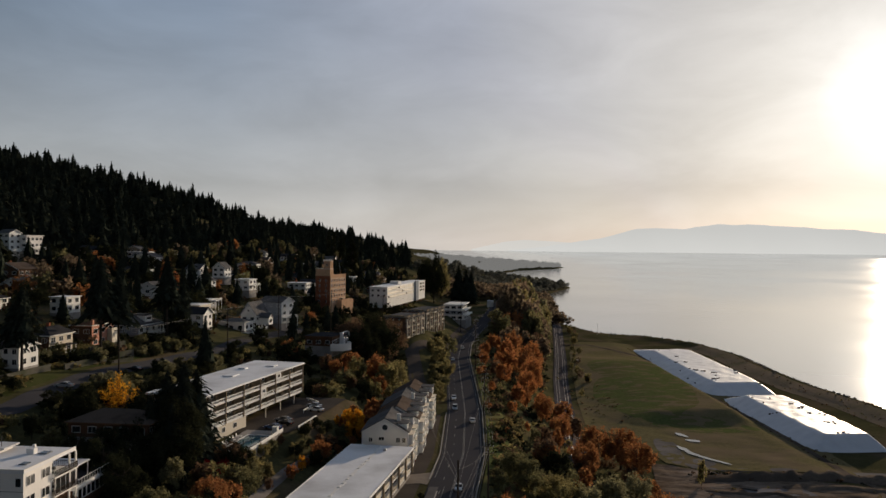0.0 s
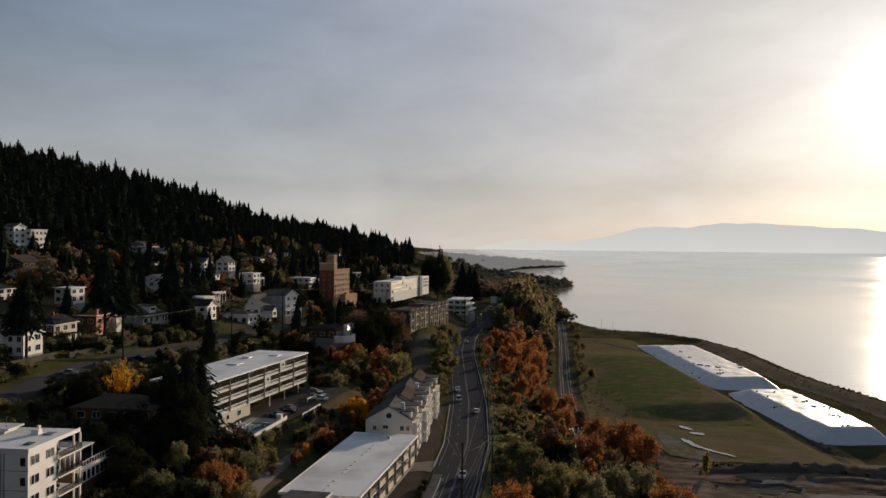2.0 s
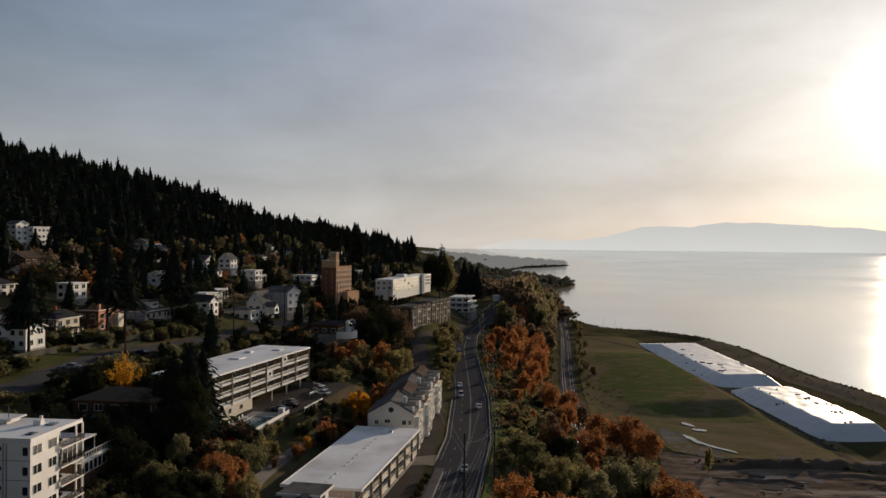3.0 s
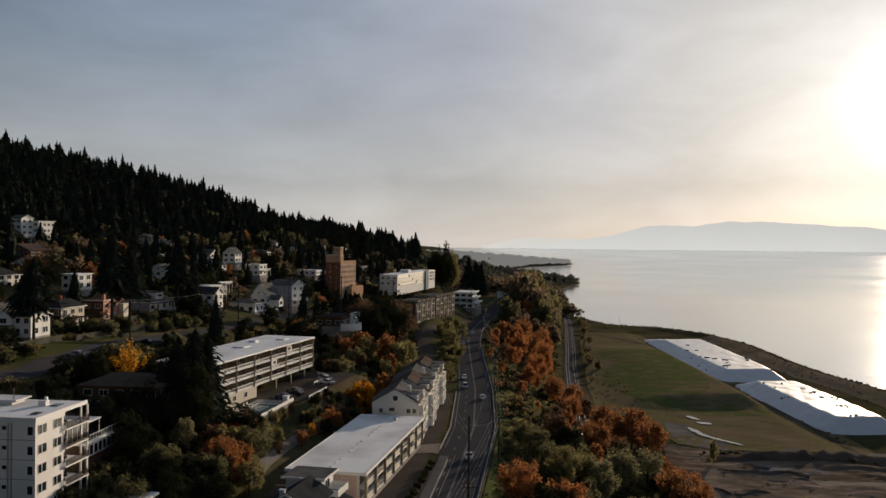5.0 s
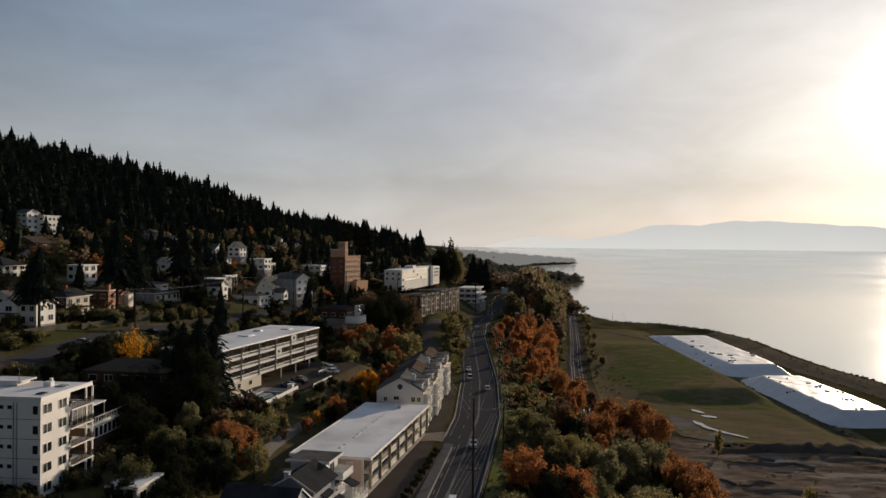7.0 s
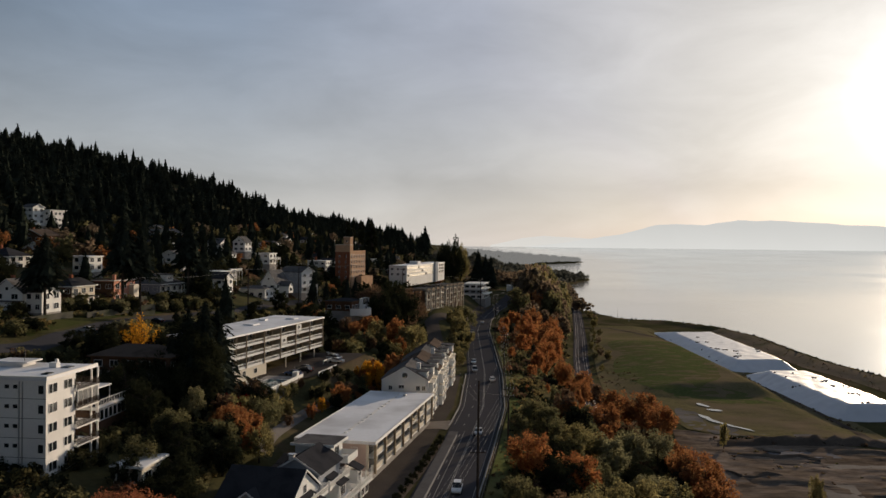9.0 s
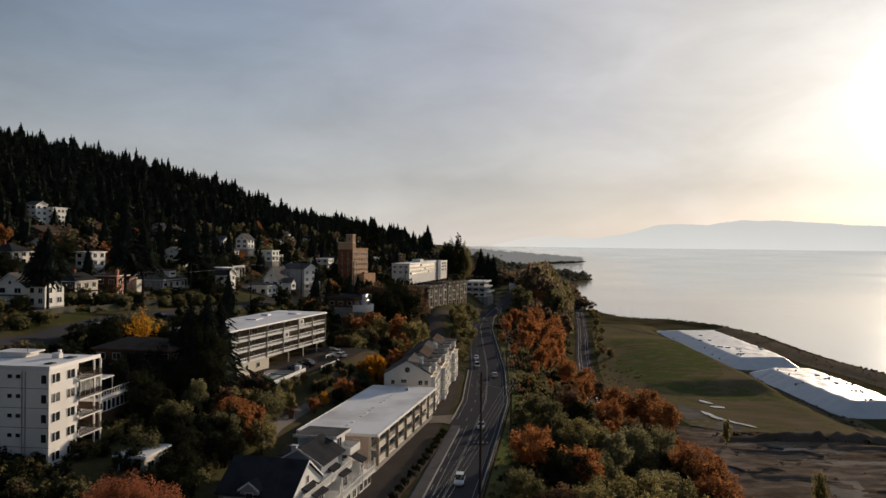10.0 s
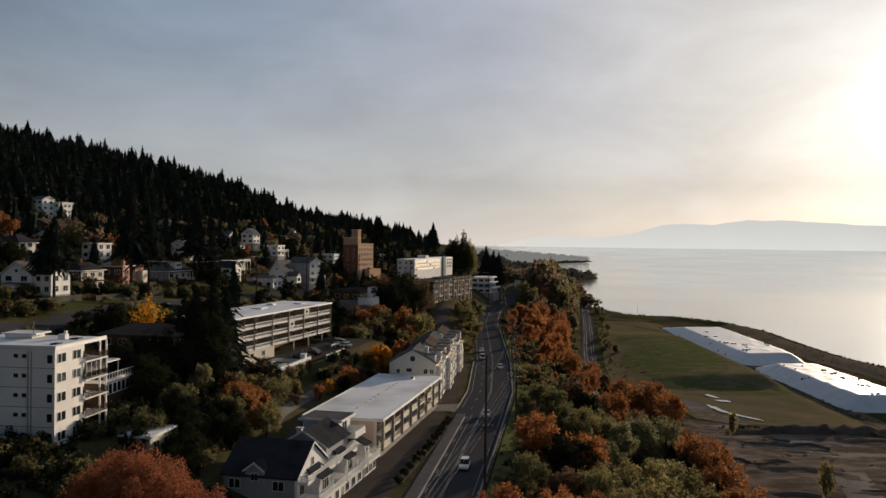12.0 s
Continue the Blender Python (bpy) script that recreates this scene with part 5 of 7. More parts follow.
for k in range(3):
    g_ = part("sloping_pane", boxes((-0.03, -1.2, -1.25, 0.03, 1.2, 1.25)), SUNGLASS, sunroom)
    g_.matrix_local = pose(1.6, 2.9 + 2.6 * k, 2.1, 0, -20.5, 0.8)
part("glazing_frame", boxes((0.45, 1.5, 3.2, 1.3, 9.5, 3.35), (0.45, 1.45, 0.9, 1.9, 1.55, 3.2), (0.45, 9.45, 0.9, 1.9, 9.55, 3.2)), WHITE, sunroom)
house(-50.7, 126.4, -7, 4.4, 7.4, 1, CREAM, MEMBRANE, "small garden building with a white flat roof", "flat", chimney=False, name="garden_building", z=39.7)
house(-76, 177, -6, 17, 10, 1, BROWN, BROWNROOF, "low dark house among trees", "hip", rise=2.0, chimney=False, z=49.0)
house(-61.5, 141.5, -10, 8, 6, 1, GREYW, MEMBRANE, "small garage with a white roof", "flat", chimney=False, name="garage", z=37.6)

# ---- near townhouses with stepped decks
def barge(span, H, rise, y, over):
    """Sloping boards along the edge of a gable in the local xz plane."""
    bm = bmesh.new()
    k = rise / (span / 2)
    for sg in (-1, 1):
        e = span / 2 + sg * (span / 2 + over)
        q = ((e, H - over * k - 0.05), (span / 2, H + rise - 0.05), (span / 2, H + rise + 0.28), (e, H - over * k + 0.28))
        v = [bm.verts.new((a, y - d, b)) for d in (0.0, 0.07) for a, b in q]
        for f in ((0, 1, 2, 3), (7, 6, 5, 4), (0, 4, 5, 1), (1, 5, 6, 2), (2, 6, 7, 3), (3, 7, 4, 0)):
            bm.faces.new([v[i] for i in f])
    bmesh.ops.recalc_face_normals(bm, faces=bm.faces)
    return bm


def deck_townhouses():
    turn = -11
    c, s = math.cos(radians(turn)), math.sin(radians(turn))
    x0, y0 = -36.5, 129.5
    base = 30.6

    def at(a, b):
        return x0 + a * c - b * s, y0 + a * s + b * c
    # unit with the dark roof
    ob = thing("grey_townhouse", *at(0, 0), base, turn, "grey-sided townhouse with a dark shingle roof and white decks", "house", "deck townhouses")
    L, W, H, rise = 11.5, 12.5, 6.3, 3.9
    part("wall", gable_body(L, W, H, rise, "x"), GREYW, ob)
    part("roof", gable_roof(L, W, H, rise, "x", 0.45), DARKROOF, ob)
    part("gable_trim", boxes((L + 0.46, -0.5, H - 0.35, L + 0.56, 0.0, H - 0.1)), WHITE, ob)
    part("corner_board", boxes((L - 0.12, -0.06, 0, L + 0.06, 0.1, H)), WHITE, ob)
    part("front_wall", gable_body(0.2, W - 0.4, H, rise - 0.25, "x"), WHITE, ob).location = (L, 0.2, 0)
    d = part("dormer", gable_body(3.0, 3.0, 2.0, 1.1, "y"), GREYW, ob)
    d.location = (3.6, -0.25, H - 1.3)
    part("dormer_roof", gable_roof(3.0, 3.0, 2.0, 1.1, "y", 0.25), DARKROOF, d)
    window(d, 1.5, 0, 1.1, 1.3, 1.2, "S", 1)
    for u in (1.8, 8.8):
        window(ob, u, 0, 4.9, 1.9, 1.5, "S", 1)
    for u in (1.8, 5.1, 8.8):
        window(ob, u, 0, 1.7, 1.7, 1.4, "S", 1)
    window(ob, L + 0.2, W / 2, 7.4, 1.2, 1.3, "E", 1)
    e_board = part("barge_board", barge(W, H, rise, 0.0, 0.45), WHITE, ob)
    e_board.matrix_local = pose(L + 0.5, 0, 0, 0, 0, 90)
    part("dormer_board", barge(3.0, 2.0, 1.1, -0.3, 0.25), WHITE, d)
    # second unit
    o2 = thing("grey_townhouse", *at(0, 12.7), base, turn, "grey townhouse with brown gable roof and open decks", "house", "deck townhouses")
    part("wall", boxes((0, 0, 0, 3.8, 10.5, 6.0)), GREYW, o2)
    part("side_roof", boxes((-0.4, -0.4, 6.0, 3.78, 10.9, 6.25)), BROWNROOF, o2)
    up = part("upper_wall", gable_body(7.7, 10.5, 8.0, 2.3, "y"), GREYW, o2)
    up.location = (3.8, 0, 0)
    part("roof", gable_roof(7.7, 10.5, 8.0, 2.3, "y", 0.45), DARKROOF, up)
    part("barge_board", barge(7.7, 8.0, 2.3, -0.5, 0.45), WHITE, up)
    window(up, 6.0, 0, 6.7, 1.3, 1.5, "S", 1)
    window(up, 2.2, 0, 6.4, 1.2, 1.2, "S", 0)
    part("chimney", boxes((5.9, 1.2, 7.6, 6.7, 2.0, 10.4)), WHITE, o2)
    part("chimney_cap", boxes((5.75, 1.05, 10.4, 6.85, 2.15, 10.55)), STEEL, o2)
    # third unit, flat roofed top storey
    o3 = thing("grey_townhouse", *at(0, 23.4), base, turn, "grey townhouse with a flat roof storey and white balcony", "house", "deck townhouses")
    part("wall", boxes((0, 0, 0, L, 7.6, 6.2), (3.0, 0.6, 6.2, 9.5, 7.0, 9.7)), WHITE, o3)
    part("roof", boxes((2.4, 0.0, 9.7, 10.3, 7.6, 10.05)), SHINGLE, o3)
    part("roof_trim", boxes((2.3, -0.1, 9.66, 10.4, 0.0, 10.1), (10.3, 0.0, 9.66, 10.4, 7.6, 10.1)), WHITE, o3)
    part("lower_roof", gable_roof(L, 7.6, 6.2, 0.8, "x", 0.4), BROWNROOF, o3)
    b = part("balcony", boxes((9.5, 1.0, 6.8, 12.6, 6.6, 7.0)), WHITE, o3)
    for a, q, t, ln in ((12.5, 1.0, 90, 5.6), (9.5, 1.05, 0, 3.0), (9.5, 6.55, 0, 3.0)):
        r = part("railing", rail_mesh(ln, WHITE, 1.0, True), WHITE, b)
        r.matrix_local = pose(a, q, 7.0, 0, 0, t)
    window(o3, 9.5, 3.8, 8.3, 2.4, 2.0, "E", 1)
    # decks on the road side, two levels, for each unit, over a white lower storey
    for unit, w in ((ob, 12.5), (o2, 10.5), (o3, 7.6)):
        face = L + (0.2 if unit is ob else 0)
        low = part("lower_storey", boxes((face, 0.5, -0.3, L + 2.9, w - 0.5, 2.55)), WHITE, unit)
        for q in (w * 0.2, w * 0.5, w * 0.8):
            window(low, L + 2.9, q, 1.35, 1.7, 1.5, "E", 1)
        for lvl, (zf, dep) in enumerate(((2.9, 3.7), (5.6, 1.9))):
            if unit is o3 and lvl == 1:
                continue
            dk = part("deck", boxes((face, 0.3, zf - 0.32, L + dep, w - 0.3, zf)), WHITE, unit)
            for a, q, t, ln in ((L + dep - 0.08, 0.3, 90, w - 0.6), (L + 0.3, 0.35, 0, dep - 0.4), (L + 0.3, w - 0.35, 0, dep - 0.4)):
                r = part("railing", rail_mesh(ln, WHITE, 1.0, False, 0.22), WHITE, dk)
                r.matrix_local = pose(a, q, zf, 0, 0, t)
            for q in (0.45, w / 2, w - 0.45):
                part("post", boxes((L + dep - 0.28, q - 0.1, zf, L + dep - 0.1, q + 0.1, zf + (2.3 if lvl == 0 else 1.25))), WHITE, dk)
            part("planter", boxes((L + dep - 0.9, w * 0.7, zf, L + dep - 0.35, w * 0.7 + 1.4, zf + 0.45)), BROWN, dk)
        for q in (w * 0.16, w * 0.84):
            window(unit, face, q, 4.25, 1.9, 2.0, "E", 1)
        bay = part("bay", boxes((face, w * 0.34, 2.9, L + 2.3, w * 0.66, 5.3)), WHITE, unit)
        lean = bmesh.new()                      # lean-to roof falling towards the road
        v = [lean.verts.new(p) for y_ in (w * 0.30, w * 0.70) for p in ((face - 0.02, y_, 6.5), (L + 2.8, y_, 5.25), (L + 2.8, y_, 5.45), (face - 0.02, y_, 6.7))]
        for f in ((0, 1, 2, 3), (7, 6, 5, 4), (0, 4, 5, 1), (1, 5, 6, 2), (2, 6, 7, 3), (3, 7, 4, 0)):
            lean.faces.new([v[i] for i in f])
        bmesh.ops.recalc_face_normals(lean, faces=lean.faces)
        part("bay_roof", lean, DARKROOF, bay)
        window(bay, L + 2.3, w * 0.5, 4.1, w * 0.22, 1.7, "E", 2)


deck_townhouses()


# ---- the low wing with a railed roof walk behind the tower
wing = thing("railed_wing", -68.2, 145.0, 44.6, -4, "low dark wing with a white-railed roof walk and window band", "building")
part("wall", boxes((-3, 0, -6, 6.9, 13, 3.0)), BROWN, wing)
part("roof", boxes((-3.3, -0.3, 3.0, 7.3, 13.3, 3.2)), DARKROOF, wing)
part("fascia", boxes((7.3, -0.3, 2.75, 7.36, 13.3, 3.25), (-3.3, -0.36, 2.75, 7.36, -0.3, 3.25)), WHITE, wing)
for a_, b_, t_, l_ in ((7.2, -0.2, 90, 13.4), (-3.2, -0.2, 0, 10.4)):
    r_ = part("railing", rail_mesh(l_, WHITE, 1.05, False, 0.9), WHITE, wing)
    r_.matrix_local = pose(a_, b_, 3.2, 0, 0, t_)
for k_ in range(8):
    window(wing, 6.9, 0.95 + 1.58 * k_, 1.5, 1.5, 1.9, "E", 0, f=0.14)
part("roof_canopy", boxes((-1.5, 3.0, 5.6, 5.5, 9.0, 5.8)), MEMBRANE, wing, "pale flat canopy on thin posts")
for a_, b_ in ((-1.2, 3.2), (5.2, 3.2), (-1.2, 8.8), (5.2, 8.8)):
    part("canopy_post", boxes((a_ - 0.06, b_ - 0.06, 3.2, a_ + 0.06, b_ + 0.06, 5.6)), WHITE, wing)

# ---- further houses up the hillside, on their terraces
hr = random.Random(21)
walls = [(WHITE, "white"), (WHITE, "white"), (STUCCO, "off-white"), (CREAM, "cream"), (GREYW, "grey"), (TAN, "tan"), (WHITE, "white"), (BROWN, "brown")]
roofs = [(SHINGLE, "grey"), (DARKROOF, "dark"), (BROWNROOF, "brown"), (MEMBRANE, "white")]
made = 0
for k in range(900):
    y = hr.uniform(300, 900)
    x = hr.uniform(-238, -64) if y < 620 else hr.uniform(-170, -50)
    if x / y < -0.62 or made >= 40 or any(math.hypot(x - a, y - b) < 19 for a, b in taken):
        continue
    if abs(x - np.interp(y, [p[1] for p in hill_street], [p[0] for p in hill_street])) < 13 and y < 430:
        continue
    if -62 < x and y < 420:
        continue
    made += 1
    (wm, wn), (rm, rn) = hr.choice(walls), hr.choice(roofs)
    st = "flat" if rm is MEMBRANE else hr.choice(("gable", "gable", "hip"))
    fl = hr.choice((1, 2, 2))
    house(x, y, -9 + hr.uniform(-8, 8), hr.uniform(9, 14), hr.uniform(8, 11), fl, wm, rm, f"{wn} {'one' if fl == 1 else 'two'}-storey house with a {rn} {st} roof", st, hr.choice("xy"), hr.uniform(1.8, 3.0),
          deck=hr.random() < 0.35, chimney=hr.random() < 0.5)


# ---------------------------------------------------------------- poles and wires
WIRE = material("aluminium_wire", (0.34, 0.33, 0.31), 0.7, metal=0.0, grain=4)
def utility_pole(x, y, top, label, arms=2, drop=0.5):
    z = ground_z(x, y)
    ob = thing("utility_pole", x, y, z, math.degrees(math.atan2(0.1, 1)), label, "pole", "utility poles")
    bm = bmesh.new()
    tube(bm, (0, 0, -1), (0, 0, top - z), 0.26, 0.15, 10)
    part("pole", bm, WOOD, ob)
    for k in range(arms):
        h = top - z - drop - 1.6 * k
        part("crossarm", boxes((-1.3, -0.08, h - 0.08, 1.3, 0.08, h + 0.08)), WOOD, ob)
        for q in (-1.1, -0.4, 0.4, 1.1):
            bm = bmesh.new()
            tube(bm, (q, 0, h + 0.08), (q, 0, h + 0.35), 0.07, 0.05, 6)
            part("insulator", bm, STEEL, ob)
    return Vector((x, y, top - 0.2))


def wire(a, b, sag, mat=WIRE, r=0.017):
    a, b = Vector(a), Vector(b)
    bm = bmesh.new()
    n = 14
    pts = [a.lerp(b, k / n) - Vector((0, 0, sag * 4 * (k / n) * (1 - k / n))) for k in range(n + 1)]
    rings = [[bm.verts.new(p + Vector((r * math.cos(k * 2.0944), 0, r * math.sin(k * 2.0944)))) for k in range(3)] for p in pts]
    for p, q in zip(rings[:-1], rings[1:]):
        for k in range(3):
            bm.faces.new((p[k], p[(k + 1) % 3], q[(k + 1) % 3], q[k]))
    return tagged(new("overhead_wire", mesh_of(bm, mat)), "thin overhead wire strung between poles", "wire", "overhead wires")


utility_pole(2.9, 143, 53.5, "tall dark wooden utility pole beside the road", 1, 11.8)
tops = [utility_pole(x, y, t, "wooden utility pole with crossarms at the road edge") for x, y, t in ((-8, 84, 42), (11, 200, 43), (14.8, 300, 44.5), (15.5, 400, 46), (19, 490, 46), (36, 620, 47))]
for a, b in zip(tops[:-1], tops[1:]):
    for dx in (-1.1, -0.4, 0.4, 1.1):
        wire(a + Vector((dx, 0, 0)), b + Vector((dx, 0, 0)), 1.2)
left_poles = [utility_pole(x, y, t, "wooden utility pole beside the hillside street", 1) for x, y, t in ((-84, 226, 66), (-74, 300, 66), (-70, 372, 66), (-55, 430, 64), (-30, 440, 62), (12, 560, 52))]
for a, b in zip(left_poles[:-1], left_poles[1:]):
    for dx in (-0.8, 0.8):
        wire(a + Vector((dx, 0, 0)), b + Vector((dx, 0, 0)), 1.0)
wire((2.9, 143, 52), (11, 200, 42), 0.8)
wire((2.9, 143, 50), (-6, 250, 44), 1.0)
wire((2.9, 143, 51), (-8, 290, 44), 1.0)
wire((2.9, 143, 49), (14.8, 300, 42), 1.2)


# ---------------------------------------------------------------- vehicles
PAINTS = {n: material(n + "_car_paint", c, 0.25, grain=1, spread=0.04, stain=0.02, bump=0) for n, c in
          (("white", (0.75, 0.75, 0.74)), ("silver", (0.42, 0.43, 0.44)), ("black", (0.02, 0.02, 0.022)), ("grey", (0.14, 0.145, 0.15)), ("red", (0.28, 0.03, 0.025)), ("blue", (0.05, 0.09, 0.2)))}
RUBBER = material("tyre_rubber", (0.02, 0.02, 0.02), 0.9, grain=8)
LAMP_RED = material("tail_lamp_lens", (0.35, 0.01, 0.01), 0.2, grain=3, stain=0)
LAMP_WHITE = material("headlamp_lens", (0.7, 0.7, 0.68), 0.1, grain=3, stain=0)


def car_meshes(van):
    """Hull, glasshouse, roof and wheels; local y is the way it drives."""
    prof = [(-2.2, 0.45), (-2.25, 0.95), (-1.5, 1.0), (-1.5, 1.02), (0.9, 1.02), (1.9, 0.9), (2.25, 0.7), (2.2, 0.4)]
    bm = bmesh.new()
    sides = [[bm.verts.new((sx * (0.9 if 0 < i < 6 else 0.82), y, z)) for i, (y, z) in enumerate(prof)] for sx in (-1, 1)]
    for i in range(len(prof)):
        j = (i + 1) % len(prof)
        bm.faces.new((sides[0][i], sides[0][j], sides[1][j], sides[1][i]))
    bm.faces.new(sides[0][::-1])
    bm.faces.new(sides[1])
    bmesh.ops.recalc_face_normals(bm, faces=bm.faces)
    top = 1.75 if van else 1.45
    g = ((-2.15, 1.0), (-1.95, top), (0.2, top), (0.95, 1.0)) if van else ((-1.75, 1.0), (-1.1, top), (0.15, top), (0.95, 1.0))
    gl = bmesh.new()
    v = [[gl.verts.new((sx * (0.84 if z < 1.1 else 0.70), y, z)) for y, z in g] for sx in (-1, 1)]
    for i in range(4):
        gl.faces.new((v[0][i], v[0][(i + 1) % 4], v[1][(i + 1) % 4], v[1][i]))
    gl.faces.new(v[0][::-1])
    gl.faces.new(v[1])
    bmesh.ops.recalc_face_normals(gl, faces=gl.faces)
    rf = boxes((-0.68, g[1][0] + 0.05, top, 0.68, g[2][0] - 0.05, top + 0.05))
    wh = bmesh.new()
    tube(wh, (-0.11, 0, 0), (0.11, 0, 0), 0.33, 0.33, 12)
    return bm, gl, rf, wh


CAR = {}
for van in (False, True):
    for n in PAINTS:
        a, g, r, w = car_meshes(van)
        CAR[n, van] = (mesh_of(a, PAINTS[n]), mesh_of(g, GLASS), mesh_of(r, PAINTS[n]), mesh_of(w, RUBBER))


def car(x, y, heading, colour, van=False, z=None, state="driving on the asphalt road"):
    z = ground_z(x, y) + 0.12 if z is None else z
    ob = thing("car", x, y, z, heading, f"{colour} {'van' if van else 'car'} {state}", "car", "cars")
    hull, glass, roof, wheel = CAR[colour, van]
    part("body", hull, None, ob)
    part("glasshouse", glass, None, ob, "dark tinted car windows")
    part("roof", roof, None, ob)
    for sx in (-0.8, 0.8):
        for yy in (-1.35, 1.4):
            part("wheel", wheel, None, ob).location = (sx, yy, 0.33)
        part("tail_lamp", boxes((sx * 0.85 - 0.14, -2.29, 0.7, sx * 0.85 + 0.14, -2.2, 0.86)), LAMP_RED, ob)
        part("headlamp", boxes((sx * 0.85 - 0.16, 2.16, 0.62, sx * 0.85 + 0.16, 2.28, 0.76)), LAMP_WHITE, ob)
    return ob


for x, y, h, c, v in ((-0.5, 158, 176, "white", True), (4.3, 205, 176, "silver", False), (10.2, 283, 0, "white", False), (4.8, 304, 180, "silver", True), (4.7, 324, 180, "white", False), (5.5, 430, 180, "silver", False), (11.5, 478, -5, "white", False)):
    car(x, y, h, c, v)
for x, y, h, c in ((-92.6, 213, 80, "silver"), (-90.6, 229, 80, "black"), (-84, 196, 70, "grey"), (-87, 246, 75, "black"), (-78, 280, 80, "white"), (-76, 300, 80, "grey")):
    car(x, y, h, c, False, None, "parked beside the hillside street")
for x, y, h, c in ((-36, 246, 60, "silver"), (-34.5, 240, 60, "white"), (-40, 222, 70, "black"), (-41, 226, 70, "grey"), (-42, 217, 70, "blue"), (-12.5, 133, 160, "red"), (-6, 246, 175, "black"), (-5.5, 262, 175, "grey"), (-4, 278, 175, "black"), (-9, 228, 90, "grey")):
    car(x, y, h, c, False, None, "parked in the asphalt lot")

# ---------------------------------------------------------------- roadside
def guard_rail(side, y0, y1):
    ob = thing("guard_rail", float(road_x(y0)) + side, y0, 30.6, 0, "dull weathered guard rail along the drop beside the road", "guard rail")
    bm = bmesh.new()
    yy = np.arange(y0, y1, 4.0)
    for a, b in zip(yy[:-1], yy[1:]):
        pa = Vector((road_x(a) - road_x(y0), a - y0, 0.75))
        pb = Vector((road_x(b) - road_x(y0), b - y0, 0.75))
        v = [bm.verts.new(p + Vector((dx, 0, dz))) for p in (pa, pb) for dx, dz in ((-0.04, -0.15), (-0.04, 0.15), (0.04, 0.15), (0.04, -0.15))]
        for k in range(4):
            bm.faces.new((v[k], v[(k + 1) % 4], v[4 + (k + 1) % 4], v[4 + k]))
    part("beam", bm, DULLSTEEL, ob)
    post = mesh_of(boxes((-0.07, -0.07, -0.4, 0.07, 0.07, 0.85)), WOOD)
    for a in yy:
        part("post", post, WOOD, ob).location = (road_x(a) - road_x(y0) + 0.12, a - y0, 0)
    return ob


guard_rail(6.9, 120, 420)
# planted strip between the road and the parking
strip = [(-11.6, 148), (-7.8, 171.5), (-3.9, 201)]
ribbon("planting_strip", strip, 1.6, SOIL, "narrow mulched planting strip", "planting bed", 0.16)

# ---------------------------------------------------------------- trees
def cards(centres, normals, sizes, rng):
    """Small leaf cards: one bent quad (two triangles) each."""
    n = len(centres)
    a = np.cross(normals, rng.normal(size=(n, 3)))
    a /= np.linalg.norm(a, axis=1)[:, None] + 1e-9
    b = np.cross(normals, a)
    s = sizes[:, None]
    v = np.stack([centres - a * s, centres - b * s * 0.7 + normals * s * 0.25, centres + a * s, centres + b * s * 0.7 - normals * s * 0.15], 1)
    f = np.arange(n * 4).reshape(n, 4)
    return v.reshape(-1, 3), f


def crown_mesh(seed, R, H, base, lobes, per, mat, size=0.42, tall=False, clump=1.0):
    """An uneven crown of leaf clumps on lobes round a centre; base: height of its underside."""
    rng = np.random.default_rng(seed)
    P, N, S = [], [], []
    for k in range(lobes):
        u = rng.normal(size=3)
        u /= np.linalg.norm(u)
        r = rng.uniform(0.35, 0.95) ** 0.7
        c = np.array([u[0] * R * r, u[1] * R * r, base + (H - base) * (0.5 + 0.46 * u[2] * r)])
        taper = 1.0 if not tall else 1 - 0.55 * (c[2] - base) / (H - base)
        c[:2] *= taper
        lr = R * rng.uniform(0.22, 0.42) * (0.7 if tall else 1) * clump
        q = rng.normal(size=(per, 3))
        q /= np.linalg.norm(q, axis=1)[:, None]
        rad = lr * rng.uniform(0.5, 1.02, size=(per, 1))
        P.append(c + q * rad * np.array([0.85, 0.85, 1.25]))
        N.append(q + rng.normal(size=(per, 3)) * 0.5)
        S.append(rng.uniform(0.6, 1.25, size=per) * size)
    P, N, S = np.concatenate(P), np.concatenate(N), np.concatenate(S)
    N /= np.linalg.norm(N, axis=1)[:, None]
    v, f = cards(P, N, S, rng)
    return quads_mesh("crown", v, f, mat)


def trunk_mesh(seed, R, H, base, mat=BARK):
    rnd = random.Random(seed)
    bm = bmesh.new()
    r = 0.028 * H
    top = Vector((rnd.uniform(-.5, .5), rnd.uniform(-.5, .5), H * 0.8))
    mid = top * 0.5 + Vector((rnd.uniform(-.4, .4), rnd.uniform(-.4, .4), 0))
    tube(bm, (0, 0, -1.5), mid, r, r * 0.7)
    tube(bm, mid, top, r * 0.7, r * 0.2)
    for k in range(8):
        t = rnd.uniform(0.3, 0.9)
        p = mid.lerp(top, max(0, t * 1.4 - 0.4)) if t > 0.5 else mid * (t + 0.45)
        a = rnd.uniform(0, math.tau)
        e = p + Vector((math.cos(a) * R * 0.75, math.sin(a) * R * 0.75, rnd.uniform(0.1, 0.28) * H))
        tube(bm, p, e, r * 0.32, r * 0.08, 5)
    return mesh_of(bm, mat)


